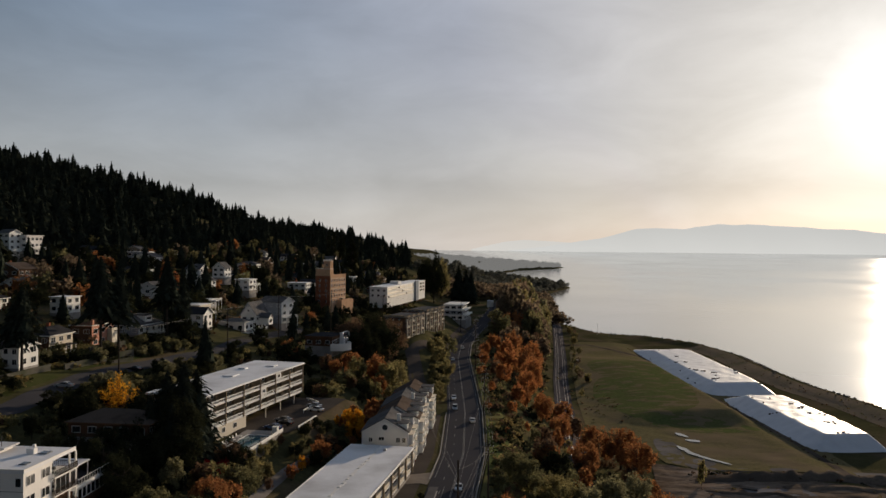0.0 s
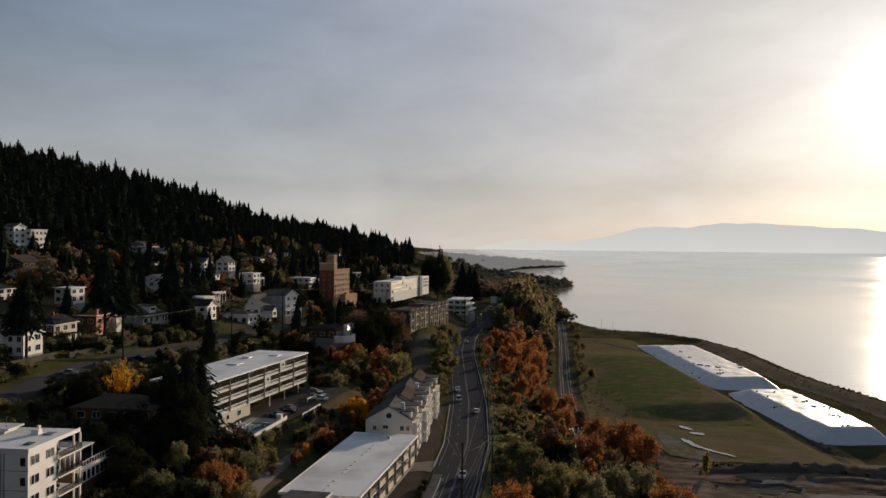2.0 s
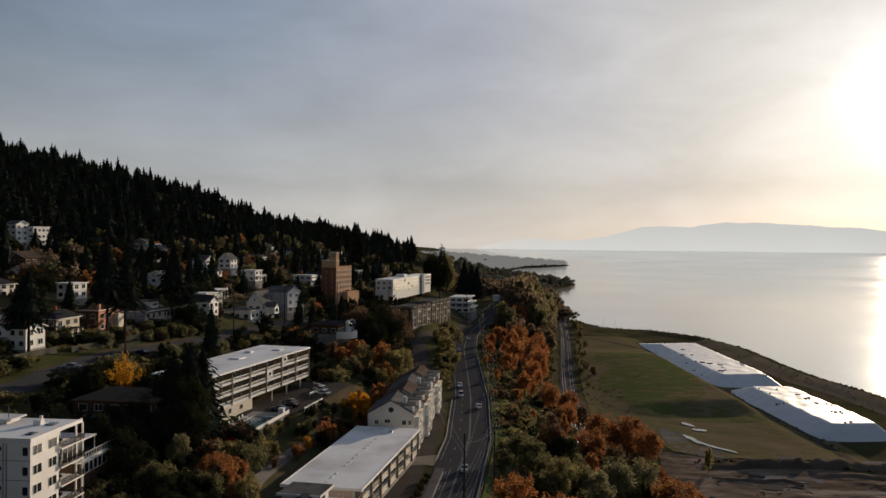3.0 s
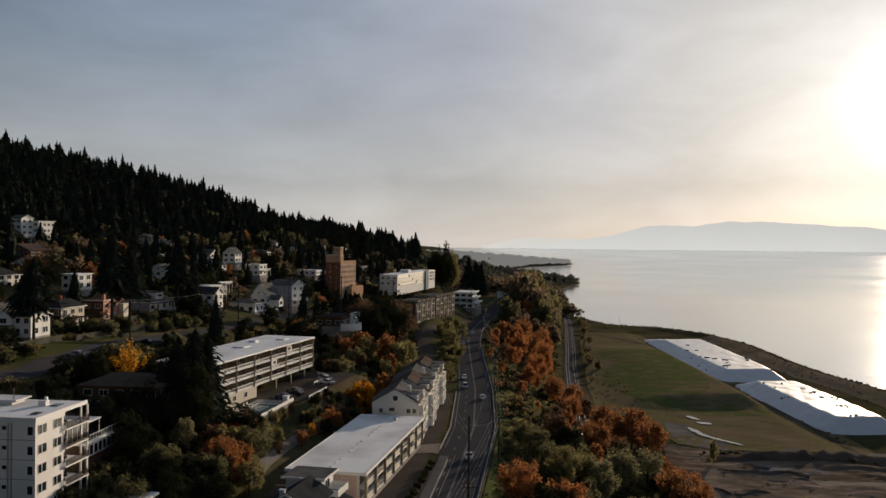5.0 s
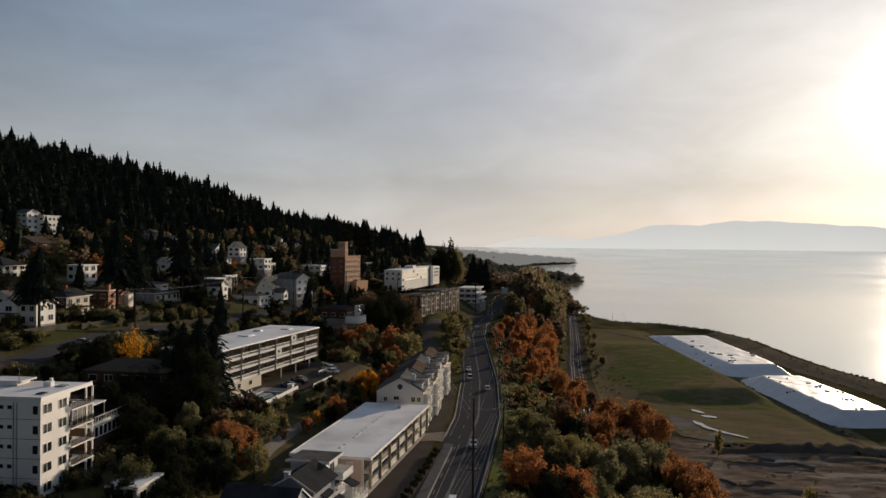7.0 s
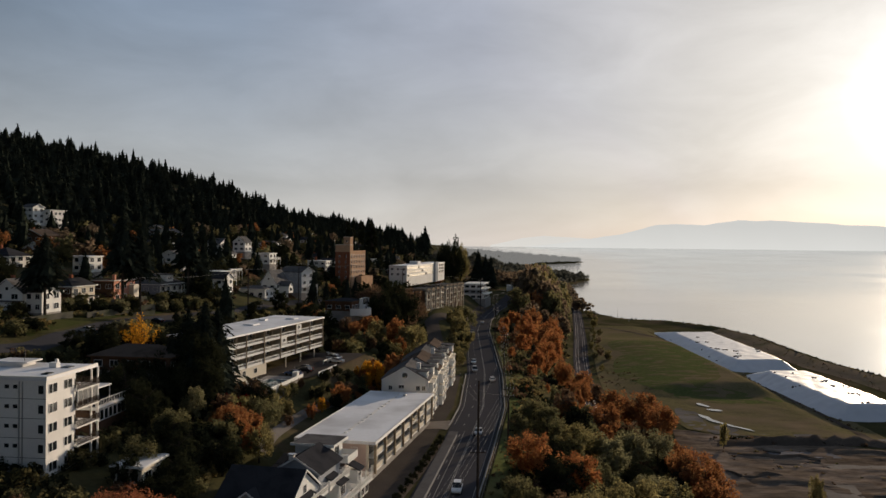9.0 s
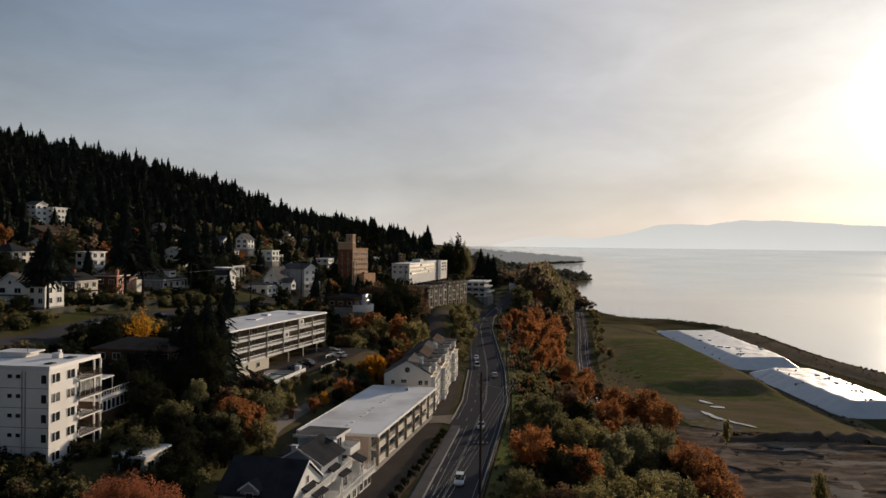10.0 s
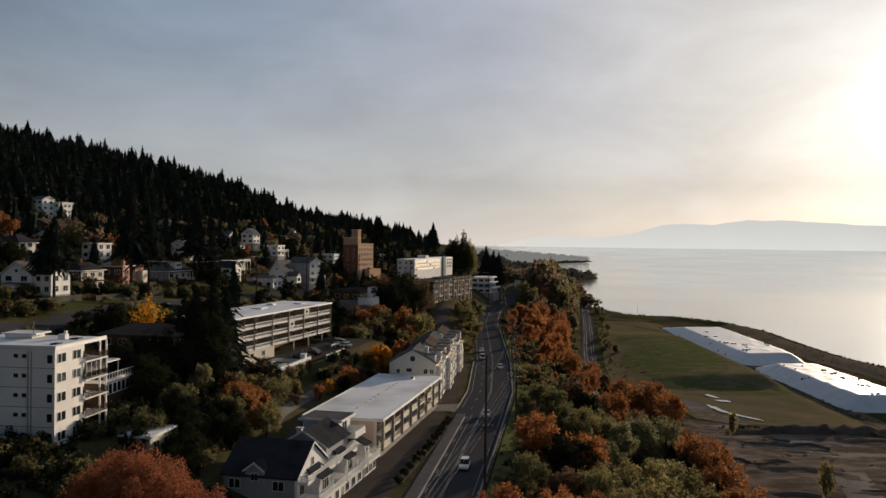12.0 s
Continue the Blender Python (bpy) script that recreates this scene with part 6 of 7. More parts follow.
def conifer_mesh(seed, R, H, bare, n, pieces=2, droop=0.6):
    """Drooping sprays of needles along boughs set all the way round and up the trunk, uneven in length, with gaps; bare: height of the clean trunk."""
    rng = np.random.default_rng(seed)
    t = np.sort(rng.uniform(0, 1, n) ** 1.1)
    a = np.arange(n) * 2.39996 + rng.uniform(-0.6, 0.6, n)
    lump = 1 + 0.20 * np.sin(2 * a + 9 * t + seed) + 0.16 * np.sin(3 * a - 23 * t + 2 * seed) + 0.12 * np.sin(40 * t + seed)
    r = R * (1 - t) ** 0.78 * rng.uniform(0.4, 1.12, n) * np.minimum(1, 0.5 + 3.2 * t) * lump + 0.10
    z = bare + (H - bare) * t
    d = np.stack([np.cos(a), np.sin(a), 0 * a], -1)
    q = np.stack([-np.sin(a), np.cos(a), 0 * a], -1)
    up = np.array([0.0, 0.0, 1.0])
    V = []
    for k in range(pieces):
        f = (k + 0.55) / pieces + rng.uniform(-0.12, 0.12, n) * (pieces > 1)
        half = (r / pieces * rng.uniform(0.55, 0.85, n) + 0.07)[:, None]
        p = d * (r * f)[:, None] + q * (r * rng.uniform(-0.16, 0.16, n))[:, None] + up * (z - r * droop * f ** 1.5 + rng.uniform(-0.15, 0.15, n))[:, None]
        tip = d - up * (droop * (0.4 + 1.1 * f) + rng.uniform(-0.3, 0.3, n))[:, None] + q * rng.uniform(-0.45, 0.45, n)[:, None]
        tip /= np.linalg.norm(tip, axis=1)[:, None]
        roll = rng.uniform(-1.2, 1.2, n)[:, None]
        side = q * np.cos(roll) + up * np.sin(roll)
        w = half * rng.uniform(0.3, 0.5, n)[:, None]
        V.append(np.stack([p - tip * half, p + side * w, p + tip * half * 1.1, p - side * w], 1))
    m = 6 if n < 200 else 11                    # the dense heart of the tree
    rings = []
    for f, g in ((0.0, 0.30), (0.16, 0.52), (0.5, 0.34), (0.86, 0.09), (0.97, 0.01)):
        b = np.arange(m) * math.tau / m + f * 2
        w = R * g * (1 + 0.25 * np.sin(3 * b + seed) + rng.uniform(-0.15, 0.15, m))
        rings.append(np.stack([w * np.cos(b), w * np.sin(b), np.full(m, bare + (H - bare) * f)], -1))
    for p, q in zip(rings[:-1], rings[1:]):
        V.append(np.stack([p, np.roll(p, -1, 0), np.roll(q, -1, 0), q], 1))
    V = np.concatenate(V).reshape(-1, 3)
    return V, np.arange(len(V)).reshape(-1, 4)


def fan_tree(seed, mat):
    """Thin gold leaf on steep spreading branches, the wood showing through."""
    rng = np.random.default_rng(seed)
    bm = bmesh.new()
    tube(bm, (0, 0, -1.5), (0, 0, 2.2), 0.22, 0.16)
    P = []
    for k in range(34):
        a, lean = rng.uniform(0, math.tau), rng.uniform(0.05, 0.62)
        e = Vector((math.cos(a) * lean * 6.4, math.sin(a) * lean * 6.4, 10 - 6.5 * lean + rng.uniform(-1.5, 0)))
        b = Vector((0, 0, rng.uniform(1.0, 2.2)))
        tube(bm, b, e, 0.06, 0.015, 4)
        for j in range(64):
            f = rng.uniform(0.3, 1.0)
            P.append(np.array(b.lerp(e, f)) + rng.normal(size=3) * 0.22)
    P = np.array(P)
    N = rng.normal(size=P.shape)
    N /= np.linalg.norm(N, axis=1)[:, None]
    v, f = cards(P, N, rng.uniform(0.08, 0.17, len(P)), rng)
    return mesh_of(bm, BARK), quads_mesh("crown", v, f, mat)


def make_tree(kind, seed, fine=2):
    """Template meshes (trunk, crown) of a tree about 10 m high, to be scaled."""
    if kind in ("fir", "tall_fir"):
        v, f = conifer_mesh(seed, *((2.6, 10, 0.4) if kind == "fir" else (2.2, 10, 4.3)), *((620, 4) if fine >= 2 else (360, 3)))
        crown = quads_mesh("crown", v, f, L_FIR)
        bm = bmesh.new()
        tube(bm, (0, 0, -1.5), (0, 0, 9.6), 0.18, 0.03)
        return mesh_of(bm, BARK), crown
    mat = {"orange": L_ORANGE, "rust": L_RUST, "gold": L_GOLD, "olive": L_OLIVE, "green": L_GREEN, "dark": L_DARK, "red": L_RED, "brown": L_BROWN, "poplar": L_DARK, "sage": L_SAGE, "russet": L_RUSSET}[kind[:-4] if kind.endswith("_fan") else kind]
    if kind.endswith("_fan"):
        return fan_tree(seed, mat)
    if kind == "poplar":
        return trunk_mesh(seed, 0.8, 10, 1), crown_mesh(seed, 1.15, 10, 0.4, 70, 44, mat, 0.17, True)
    if kind == "gold":
        return trunk_mesh(seed, 2.4, 10, 1), crown_mesh(seed, 3.0, 10, 1.0, 52, 60, mat, 0.22)
    lobes, per, size = {0: (36, 40, 0.42), 1: (52, 104, 0.21), 2: (100, 126, 0.13), 3: (190, 350, 0.062)}[fine]
    return trunk_mesh(seed, 3.2, 10, 2), crown_mesh(seed, 4.2, 10, 1.0, lobes, per, mat, size, clump=(1.0, 0.9, 0.72, 0.55)[fine])


TEMPLATES = {}
LABELS = {"russet": ("broad maple in faded russet-pink leaf", "tree"), "fir": ("dark green fir tree with drooping boughs", "tree"), "tall_fir": ("tall dark fir with a bare lower trunk", "tree"),
          "orange": ("broad maple in bright orange autumn leaf", "tree"), "rust": ("rust-brown autumn tree with a rounded crown", "tree"),
          "gold": ("golden yellow autumn tree with thin leaf", "tree"), "olive": ("olive-green broadleaf tree turning yellow", "tree"),
          "green": ("dull green broadleaf tree", "tree"), "dark": ("dark evergreen broadleaf tree", "tree"), "red": ("crimson shrub in full autumn colour", "shrub"),
          "brown": ("brown half-bare tree with twiggy crown", "tree"), "poplar": ("tall narrow dark poplar", "tree"), "gold_fan": ("golden tree with thin leaf on bare fanned branches", "tree"), "sage": ("grey-green willow-like tree with fine leaf", "tree")}
tree_rnd = random.Random(11)


FAR = {}


def far_tree(kind, x, y, height, wide=1.0):
    """One of the countless trees further off; they are joined by kind at the end."""
    FAR.setdefault(kind, []).append((x, y, ground_z(x, y) - 0.3, height, wide))


def tree(kind, x, y, top=None, height=None, wide=1.0, z=None):
    """A tree at x, y whose tip is at the height top above the water, or that is so many metres tall."""
    z = ground_z(x, y) if z is None else z
    h = height if height else max(2.5, top - z)
    leaf_size = y * 0.0128 / h
    fine = 0 if leaf_size > 0.36 else 1 if leaf_size > 0.18 else 2 if leaf_size > 0.10 else 3
    key = (kind, tree_rnd.randrange(3), fine)
    name = {"red": "shrub"}.get(kind, "tree")
    if key not in TEMPLATES:
        TEMPLATES[key] = make_tree(kind, hash_seed(key), fine)
    trunk, crown = TEMPLATES[key]
    label, cat = LABELS[kind]
    if h < 5.2 and kind != "red":
        name, cat, label = "shrub", "shrub", label.replace("tree", "shrub")
    ob = thing(name, x, y, z, tree_rnd.uniform(0, 360), label, cat, kind.replace("_", " ") + (" trees" if name == "tree" else " shrubs"))
    k = h / 10
    ob.scale = (k * wide, k * wide, k)
    part("trunk", trunk, BARK, ob)
    part("crown", crown, BARK, ob)
    return ob


def hash_seed(key):
    return sum(ord(c) * (i + 3) for i, c in enumerate(key[0])) + key[1] * 101


# orange maples along the seaward side of the road
for x, y, top, kind in ((24, 305, 33, "orange"), (33, 318, 32, "orange"), (27, 345, 35, "orange"), (38, 350, 33, "orange"), (48, 352, 29, "rust"), (24, 385, 35, "orange"),
                        (35, 392, 36, "orange"), (46, 395, 32, "orange"), (28, 425, 36, "orange"), (40, 430, 37, "orange"), (52, 432, 33, "orange"), (30, 462, 37, "orange"), (42, 475, 37, "orange"),
                        (54, 470, 33, "rust"), (36, 505, 36, "orange"), (48, 512, 37, "rust"), (60, 512, 32, "orange"), (28, 275, 31, "rust"), (38, 285, 29, "green"), (47, 300, 26, "rust"), (52, 325, 26, "rust")):
    tree(kind, x - 7, y, top, wide=0.78)
    tree(tree_rnd.choice(("orange", "rust", "orange", "brown")), x - 7 + tree_rnd.uniform(-4, 5), y + tree_rnd.uniform(6, 13), top - tree_rnd.uniform(0, 4), wide=0.62)
# the dark wood behind them
for k in range(80):
    y = tree_rnd.uniform(540, 900)
    x = min(float(road_x(y)) + tree_rnd.uniform(14, 58), float(np.interp(y, (370, 525, 720, 960), (55, 72, 97, 122))) - tree_rnd.uniform(11, 22))
    (tree if k < 14 else far_tree)(tree_rnd.choice(("green", "brown", "green", "sage", "rust", "brown", "sage", "brown")), x, y, height=tree_rnd.uniform(12, 19))
for k in range(56):
    side = tree_rnd.random()                  # 0 at the road, 1 at the railway
    y = tree_rnd.uniform(640, 890) if side < 0.6 else tree_rnd.uniform(600, 760)
    x = float(road_x(y)) + 12 + side * (float(np.interp(y, (525, 720, 960), (72, 97, 122))) - float(road_x(y)) - 24)
    top = np.interp(side, (0, 0.3, 0.6, 1), (56, 60, 51, 38)) - tree_rnd.uniform(0, 9)
    kind = tree_rnd.choice(("brown", "brown", "rust", "green") if side < 0.35 else ("green", "sage", "brown", "green", "olive"))
    far_tree(kind, x, y, height=max(9, top - ground_z(x, y)), wide=tree_rnd.uniform(0.5, 0.75))
# mixed thicket on the bank near at hand
for kind, x, y, top in (("rust", 53, 381, 20), ("brown", 53, 349, 20), ("rust", 57, 317, 23), ("rust", 66, 318, 22), ("rust", 69, 304, 20), ("green", 19, 221, 37), ("green", 22, 218, 35), ("orange", 14, 177, 38), ("olive", 29, 221, 31),
                        ("olive", 34, 227, 28), ("sage", 48, 248, 23), ("sage", 38, 223, 27), ("sage", 59, 261, 20), ("orange", 24, 181, 33), ("rust", 64, 246, 20), ("rust", 65, 232, 19), ("rust", 63, 214, 19), ("rust", 61, 195, 19),
                        ("green", 30, 187, 29), ("olive", 29, 173, 30), ("olive", 39, 188, 26), ("olive", 32, 168, 28), ("olive", 48, 200, 22), ("olive", 22, 152, 33), ("olive", 40, 176, 24), ("olive", 26, 147, 31), ("olive", 51, 195, 20),
                        ("orange", 5, 127, 37), ("brown", 17, 152, 33), ("orange", 14, 133, 35), ("rust", 19, 141, 32), ("green", 11, 153, 35), ("green", 9, 158, 34), ("dark", 18, 174, 34), ("dark", 20, 170, 31), ("dark", 21, 194, 33),
                        ("green", 14, 210, 35), ("green", 13, 181, 33), ("dark", 34, 253, 29), ("brown", 32, 263, 31), ("rust", 48, 292, 23)):
    tree(kind, x, y, top, wide=1.15)
for k in range(46):
    y = tree_rnd.uniform(120, 300)
    x = road_x(y) + tree_rnd.uniform(20, 60)
    kind = tree_rnd.choice(("olive", "sage", "green", "dark", "olive")) if y < 250 else tree_rnd.choice(("green", "brown", "dark", "rust"))
    tree(kind, x, y, height=tree_rnd.uniform(5, 9), wide=1.3)
for x, y, h in ((90.3, 300, 9.3), (92.3, 226.4, 11.3)):
    tree("olive", x, y, height=h, wide=0.45)

# the banks and gardens between the buildings
for x, y, top, kind in ((-45, 300, 46, "dark"), (-38, 312, 47, "rust"), (-31, 318, 47, "olive"), (-25, 325, 47, "rust"), (-20, 318, 45, "olive"), (-42, 318, 48, "brown"), (-34, 328, 48, "rust"), (-17, 326, 45, "olive"), (-50, 310, 48, "dark"), (-22, 306, 42, "rust"), (-14, 302, 40, "olive"), (-36, 292, 43, "dark"), (-27, 298, 42, "dark"),
                        (-17, 300, 40, "olive"), (-12, 310, 40, "olive"), (-48, 285, 46, "dark"), (-28.6, 238, 41.8, "gold"), (-26, 241, 43, "gold"), (-23.5, 243, 42.6, "gold"), (-21, 246, 41.6, "orange"), (-25.5, 236, 40.5, "gold"), (-22, 239, 40.5, "gold"), (-19, 250, 42.4, "rust"),
                        (-20, 262, 42, "rust"), (-15, 275, 41, "rust"), (-29, 209, 41.4, "rust"), (-32, 200, 40, "gold"), (-33, 192, 40, "orange"), (-32, 352, 56, "dark"), (-38, 362, 58, "brown"), (-27, 370, 57, "dark"), (-34, 385, 58, "dark"), (-24, 388, 55, "brown"), (-30, 400, 57, "dark"),
                        (-47.5, 177, 44.6, "red"), (-45, 179.5, 44, "red"), (-40.5, 186, 43.4, "olive"), (-37.5, 188, 41.5, "olive"), (-36, 182, 39.5, "brown"), (-41, 270, 46, "dark"), (-46, 268, 47, "dark"), (-36, 274, 44, "dark"), (-31, 266, 41, "dark"), (-33, 284, 43, "green"), (-42, 280, 45, "dark"), (-26, 284, 40, "dark"), (-28, 276, 40, "green"), (-38, 264, 43, "dark"), (-24, 292, 40, "dark"), (-55, 168, 50, "dark"), (-60, 164, 51, "dark"),
                        (-35.6, 93, 49.6, "russet"), (-39.6, 96, 48.2, "russet"), (-31.8, 94, 46.2, "russet"), (-38.6, 121, 38.5, "dark"), (-41.5, 131, 40, "dark"), (-40, 126, 39.5, "dark"), (-42.5, 137, 41, "dark"), (-41, 116, 39, "dark"), (-42.0, 158, 46.6, "rust"), (-39.6, 155, 44.0, "orange"), (-36.2, 156, 43.2, "olive"), (-43.5, 161, 45.6, "rust"), (-39.5, 165, 43.5, "rust"),
                        (-73.7, 199.5, 60, "gold_fan"), (-3, 420, 44, "olive"), (-1, 395, 42, "olive"), (2, 372, 39, "olive"), (3, 440, 43, "green"), (1, 350, 36, "green")):
    tree(kind, x, y, top)
for x, y, top, kind, w in ((-59, 187, 61, "fir", 1.5), (-56, 189, 62.5, "fir", 1.6), (-53.5, 190, 61, "fir", 1.5), (-57.5, 182, 60, "fir", 1.6), (-54.5, 184, 60.5, "fir", 1.6), (-57.5, 185, 59, "dark", 0.9), (-54.5, 180, 57, "dark", 0.9), (-55, 177, 56, "fir", 1.4), (-60, 179, 57, "fir", 1.2), (-52, 173, 52, "dark", 1.0), (-57, 171, 52, "dark", 1.0), (-62, 158, 53, "dark", 1.0), (-56, 154, 50, "dark", 1.1), (-44, 122, 42.5, "dark", 1.1), (-50, 112, 43, "green", 1.1), (-58, 112, 43.6, "green", 1.2), (-66, 110, 43.8, "dark", 1.2), (-40, 110, 40.5, "dark", 1.1), (-72, 113, 44.6, "green", 1.2), (-98.6, 251, 84, "tall_fir", 1.15), (-95, 255, 79, "tall_fir", 1.1), (-103, 213, 77, "tall_fir", 1.2),
                           (-106, 215, 74, "tall_fir", 1.2), (-95, 300, 84, "tall_fir", 1.1), (-92, 308, 80, "fir", 0.8), (-116, 330, 80, "fir", 0.7), (-38.5, 900, 91, "tall_fir", 0.95), (-8, 800, 80, "dark", 0.55), (-16, 815, 74, "dark", 0.6), (15, 820, 68, "fir", 1.3), (22, 820, 64, "fir", 1.4), (27, 825, 62, "fir", 1.4),
                           (-1, 850, 74, "olive", 0.5), (-118.5, 900, 102.5, "poplar", 0.8), (-112.6, 900, 102, "poplar", 0.7), (-106.1, 900, 99.5, "poplar", 0.8), (-103.2, 900, 99, "poplar", 0.7), (-81.7, 780, 95.5, "poplar", 1.7), (-127, 400, 80, "rust", 0.42), (-124, 402, 75, "orange", 0.4)):
    tree(kind, x, y, top, wide=w)
for x, y, top, kind, w in ((-66, 171, 52.5, "dark", 1.0), (-71, 169, 51.5, "dark", 1.1), (-77, 172, 52, "green", 1.0), (-62, 176, 53, "dark", 1.0), (-83, 176, 53, "dark", 1.1), (-68, 196, 55, "dark", 1.0), (-64, 200, 54, "dark", 1.0)):
    tree(kind, x, y, top, wide=w)
for x, y, top, kind, w in ((-51, 165, 48.0, "sage", 0.8), (-59, 166, 48.2, "dark", 1.0), (-40.5, 198, 43.2, "olive", 1.0), (-39.5, 203, 43.0, "green", 1.0), (-38.3, 208, 42.8, "brown", 1.0), (-42, 193, 43.0, "olive", 0.9)):
    tree(kind, x, y, top, wide=w)
for k in range(46):                           # the slope below the car park
    y = tree_rnd.uniform(204, 266)
    x = -33.0 + (y - 222.5) * 0.195 + tree_rnd.uniform(0.5, 8.5)
    tree(tree_rnd.choice(("dark", "dark", "green", "rust", "dark", "brown", "olive")), x, y, height=tree_rnd.uniform(2.0, 4.2), wide=1.2)
for x, y, h in ((-72, 500, 6), (-66, 498, 5), (-60, 500, 6), (-56, 506, 7), (-78, 503, 7), (-52, 516, 6), (-48, 530, 6)):
    far_tree("brown" if h == 5 else "dark", x, y, h, 1.1)
# shrubs over the steep banks
for k in range(90):
    y = tree_rnd.uniform(110, 300)
    x = road_x(y) - tree_rnd.uniform(30, 46)
    if abs(x + 36.4) < 3 and y < 205 or -58 < x < -28 and 188 < y < 262 or (x > -34 and 158 < y < 292):
        continue
    tree(tree_rnd.choice(("dark", "dark", "green")) if y < 165 else tree_rnd.choice(("olive", "brown", "green", "dark")), x, y, height=tree_rnd.uniform(3, 7), wide=1.3)


# ---------------------------------------------------------------- the wooded hill
def scatter(name, spots, variants, mat, label):
    """Many trees joined in one mesh, for woods that nobody could count."""
    V, F, off = [], [], 0
    rng = np.random.default_rng(5)
    for x, y, z, h, w in spots:
        v, f = variants[rng.integers(len(variants))]
        a = rng.uniform(0, math.tau)
        c, s = math.cos(a), math.sin(a)
        q = v * np.array([w * h / 10, w * h / 10, h / 10])
        q = np.stack([q[:, 0] * c - q[:, 1] * s + x, q[:, 0] * s + q[:, 1] * c + y, q[:, 2] + z], -1)
        V.append(q)
        F.append(f + off)
        off += len(v)
    me = quads_mesh(name, np.concatenate(V), np.concatenate(F), mat)
    return tagged(new(name, me), label, "wood", kind="stuff")


firs = [conifer_mesh(s, 2.5 + 0.16 * s, 10, 0.2, 90, 1) for s in range(6)]
rng = np.random.default_rng(3)
spots = []
for k in range(14000):
    y = rng.uniform(330, 2300)
    x = rng.uniform(-950, 40)
    edge = np.interp(y, (330, 500, 700, 900, 1100, 1400, 2300), (-215, -240, -215, -178, -125, -75, -60))
    if x > edge + rng.normal() * 12 or x / y < -0.78:
        continue
    if rng.uniform() > np.interp(y, (330, 900, 2300), (1, 0.66, 0.28)):
        continue
    spots.append((x, y, ground_z(x, y) - 4.0, rng.uniform(15, 25) + 12 * rng.uniform() ** 3, rng.uniform(0.85, 1.45)))
for k in range(90):
    y = rng.uniform(620, 1000)
    x = -300 - rng.uniform(0, 130)
    spots.append((x, y, ground_z(x, y) - 0.5, rng.uniform(17, 23), rng.uniform(0.9, 1.4)))
scatter("fir_wood", spots, firs, L_FIR, "dense dark fir forest covering the hill")
spots = []
for k in range(1700):
    y = rng.uniform(880, 2050)
    d = rng.uniform(4, 260) if y > 1500 else rng.uniform(4, 160)
    x = float(shore_x(y)) - d
    spots.append((x, y, ground_z(x, y) - 0.5, rng.uniform(6, 14), rng.uniform(1.4, 2.1)))
rounds = []
for s_ in range(4):
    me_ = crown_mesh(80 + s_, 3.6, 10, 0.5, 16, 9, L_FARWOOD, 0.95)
    v_ = np.empty(len(me_.vertices) * 3)
    me_.vertices.foreach_get("co", v_)
    rounds.append((v_.reshape(-1, 3), np.arange(len(me_.vertices)).reshape(-1, 4)))
scatter("shore_wood", [p for p in spots if p[1] < 1350], rounds, L_SHORE, "brown and dark mixed wood along the shore")
scatter("headland_wood", [p for p in spots if p[1] >= 1350], rounds + firs[:1], L_FARWOOD, "haze-greyed green wood on the nearer headland")
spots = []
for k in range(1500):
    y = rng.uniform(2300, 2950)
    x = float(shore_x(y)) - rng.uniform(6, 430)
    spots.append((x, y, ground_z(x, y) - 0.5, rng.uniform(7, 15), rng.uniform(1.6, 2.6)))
# these leaves glow faintly with the haze painted into them
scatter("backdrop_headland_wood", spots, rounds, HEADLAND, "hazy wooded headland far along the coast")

# garden trees between the houses
def kind_free(x, y):
    """The open bank and street below the first row of houses."""
    return -118 < x < -84 and y < 300


gr = random.Random(31)
count = 0
for k in range(2400):
    y = gr.uniform(180, 960)
    x = gr.uniform(-245, -50) if y < 640 else gr.uniform(-190, -20)
    if x / y < -0.62 or count >= 520:
        continue
    if any(-4 < x - a < 16 and -6 < y - b < 13 for a, b in taken):
        continue
    if y < 430 and abs(x - np.interp(y, [p[1] for p in hill_street], [p[0] for p in hill_street])) < 6:
        continue
    if x > -62 and y < 300 or (x > -75 and y < 205):
        continue
    if y < 330 and x > -135 and kind_free(x, y):
        continue
    if -60 < x and 480 < y < 680:
        continue
    count += 1
    kind = gr.choice(("dark", "dark", "fir", "fir", "green", "dark", "brown", "brown", "dark", "dark", "fir", "green", "dark", "rust", "fir", "fir", "green"))
    if y < 240 and kind in ("brown", "rust"):
        kind = "dark"
    (tree if y < 300 else far_tree)(kind, x, y, height=gr.uniform(10, 20) if kind == "fir" else gr.uniform(5, 12), wide=gr.uniform(0.9, 1.3))
for k in range(12):
    yy = 147 + k * 4.6
    tree("dark", float(np.interp(yy, [p[1] for p in strip], [p[0] for p in strip])), yy, height=1.7, wide=1.3)
# shrubs crowding the bank and the street edge below the first houses
for k in range(120):
    y = gr.uniform(192, 305)
    mid = float(np.interp(y, [p[1] for p in hill_street], [p[0] for p in hill_street]))
    x = mid + gr.choice((-1, -1, 1)) * gr.uniform(4.2, 15)
    if any(-2 < x - a < 15 and -2 < y - b < 12 for a, b in taken) or x > -64:
        continue
    tree(gr.choice(("green", "dark", "green", "sage", "dark")), x, y, height=gr.uniform(2.2, 4.6), wide=gr.uniform(1.2, 1.7))
# scrub over every slope
rng = np.random.default_rng(8)
tuft = [crown_mesh(s, 1.2, 1.7, 0.0, 9, 7, L_GREEN, 0.36) for s in range(4)]


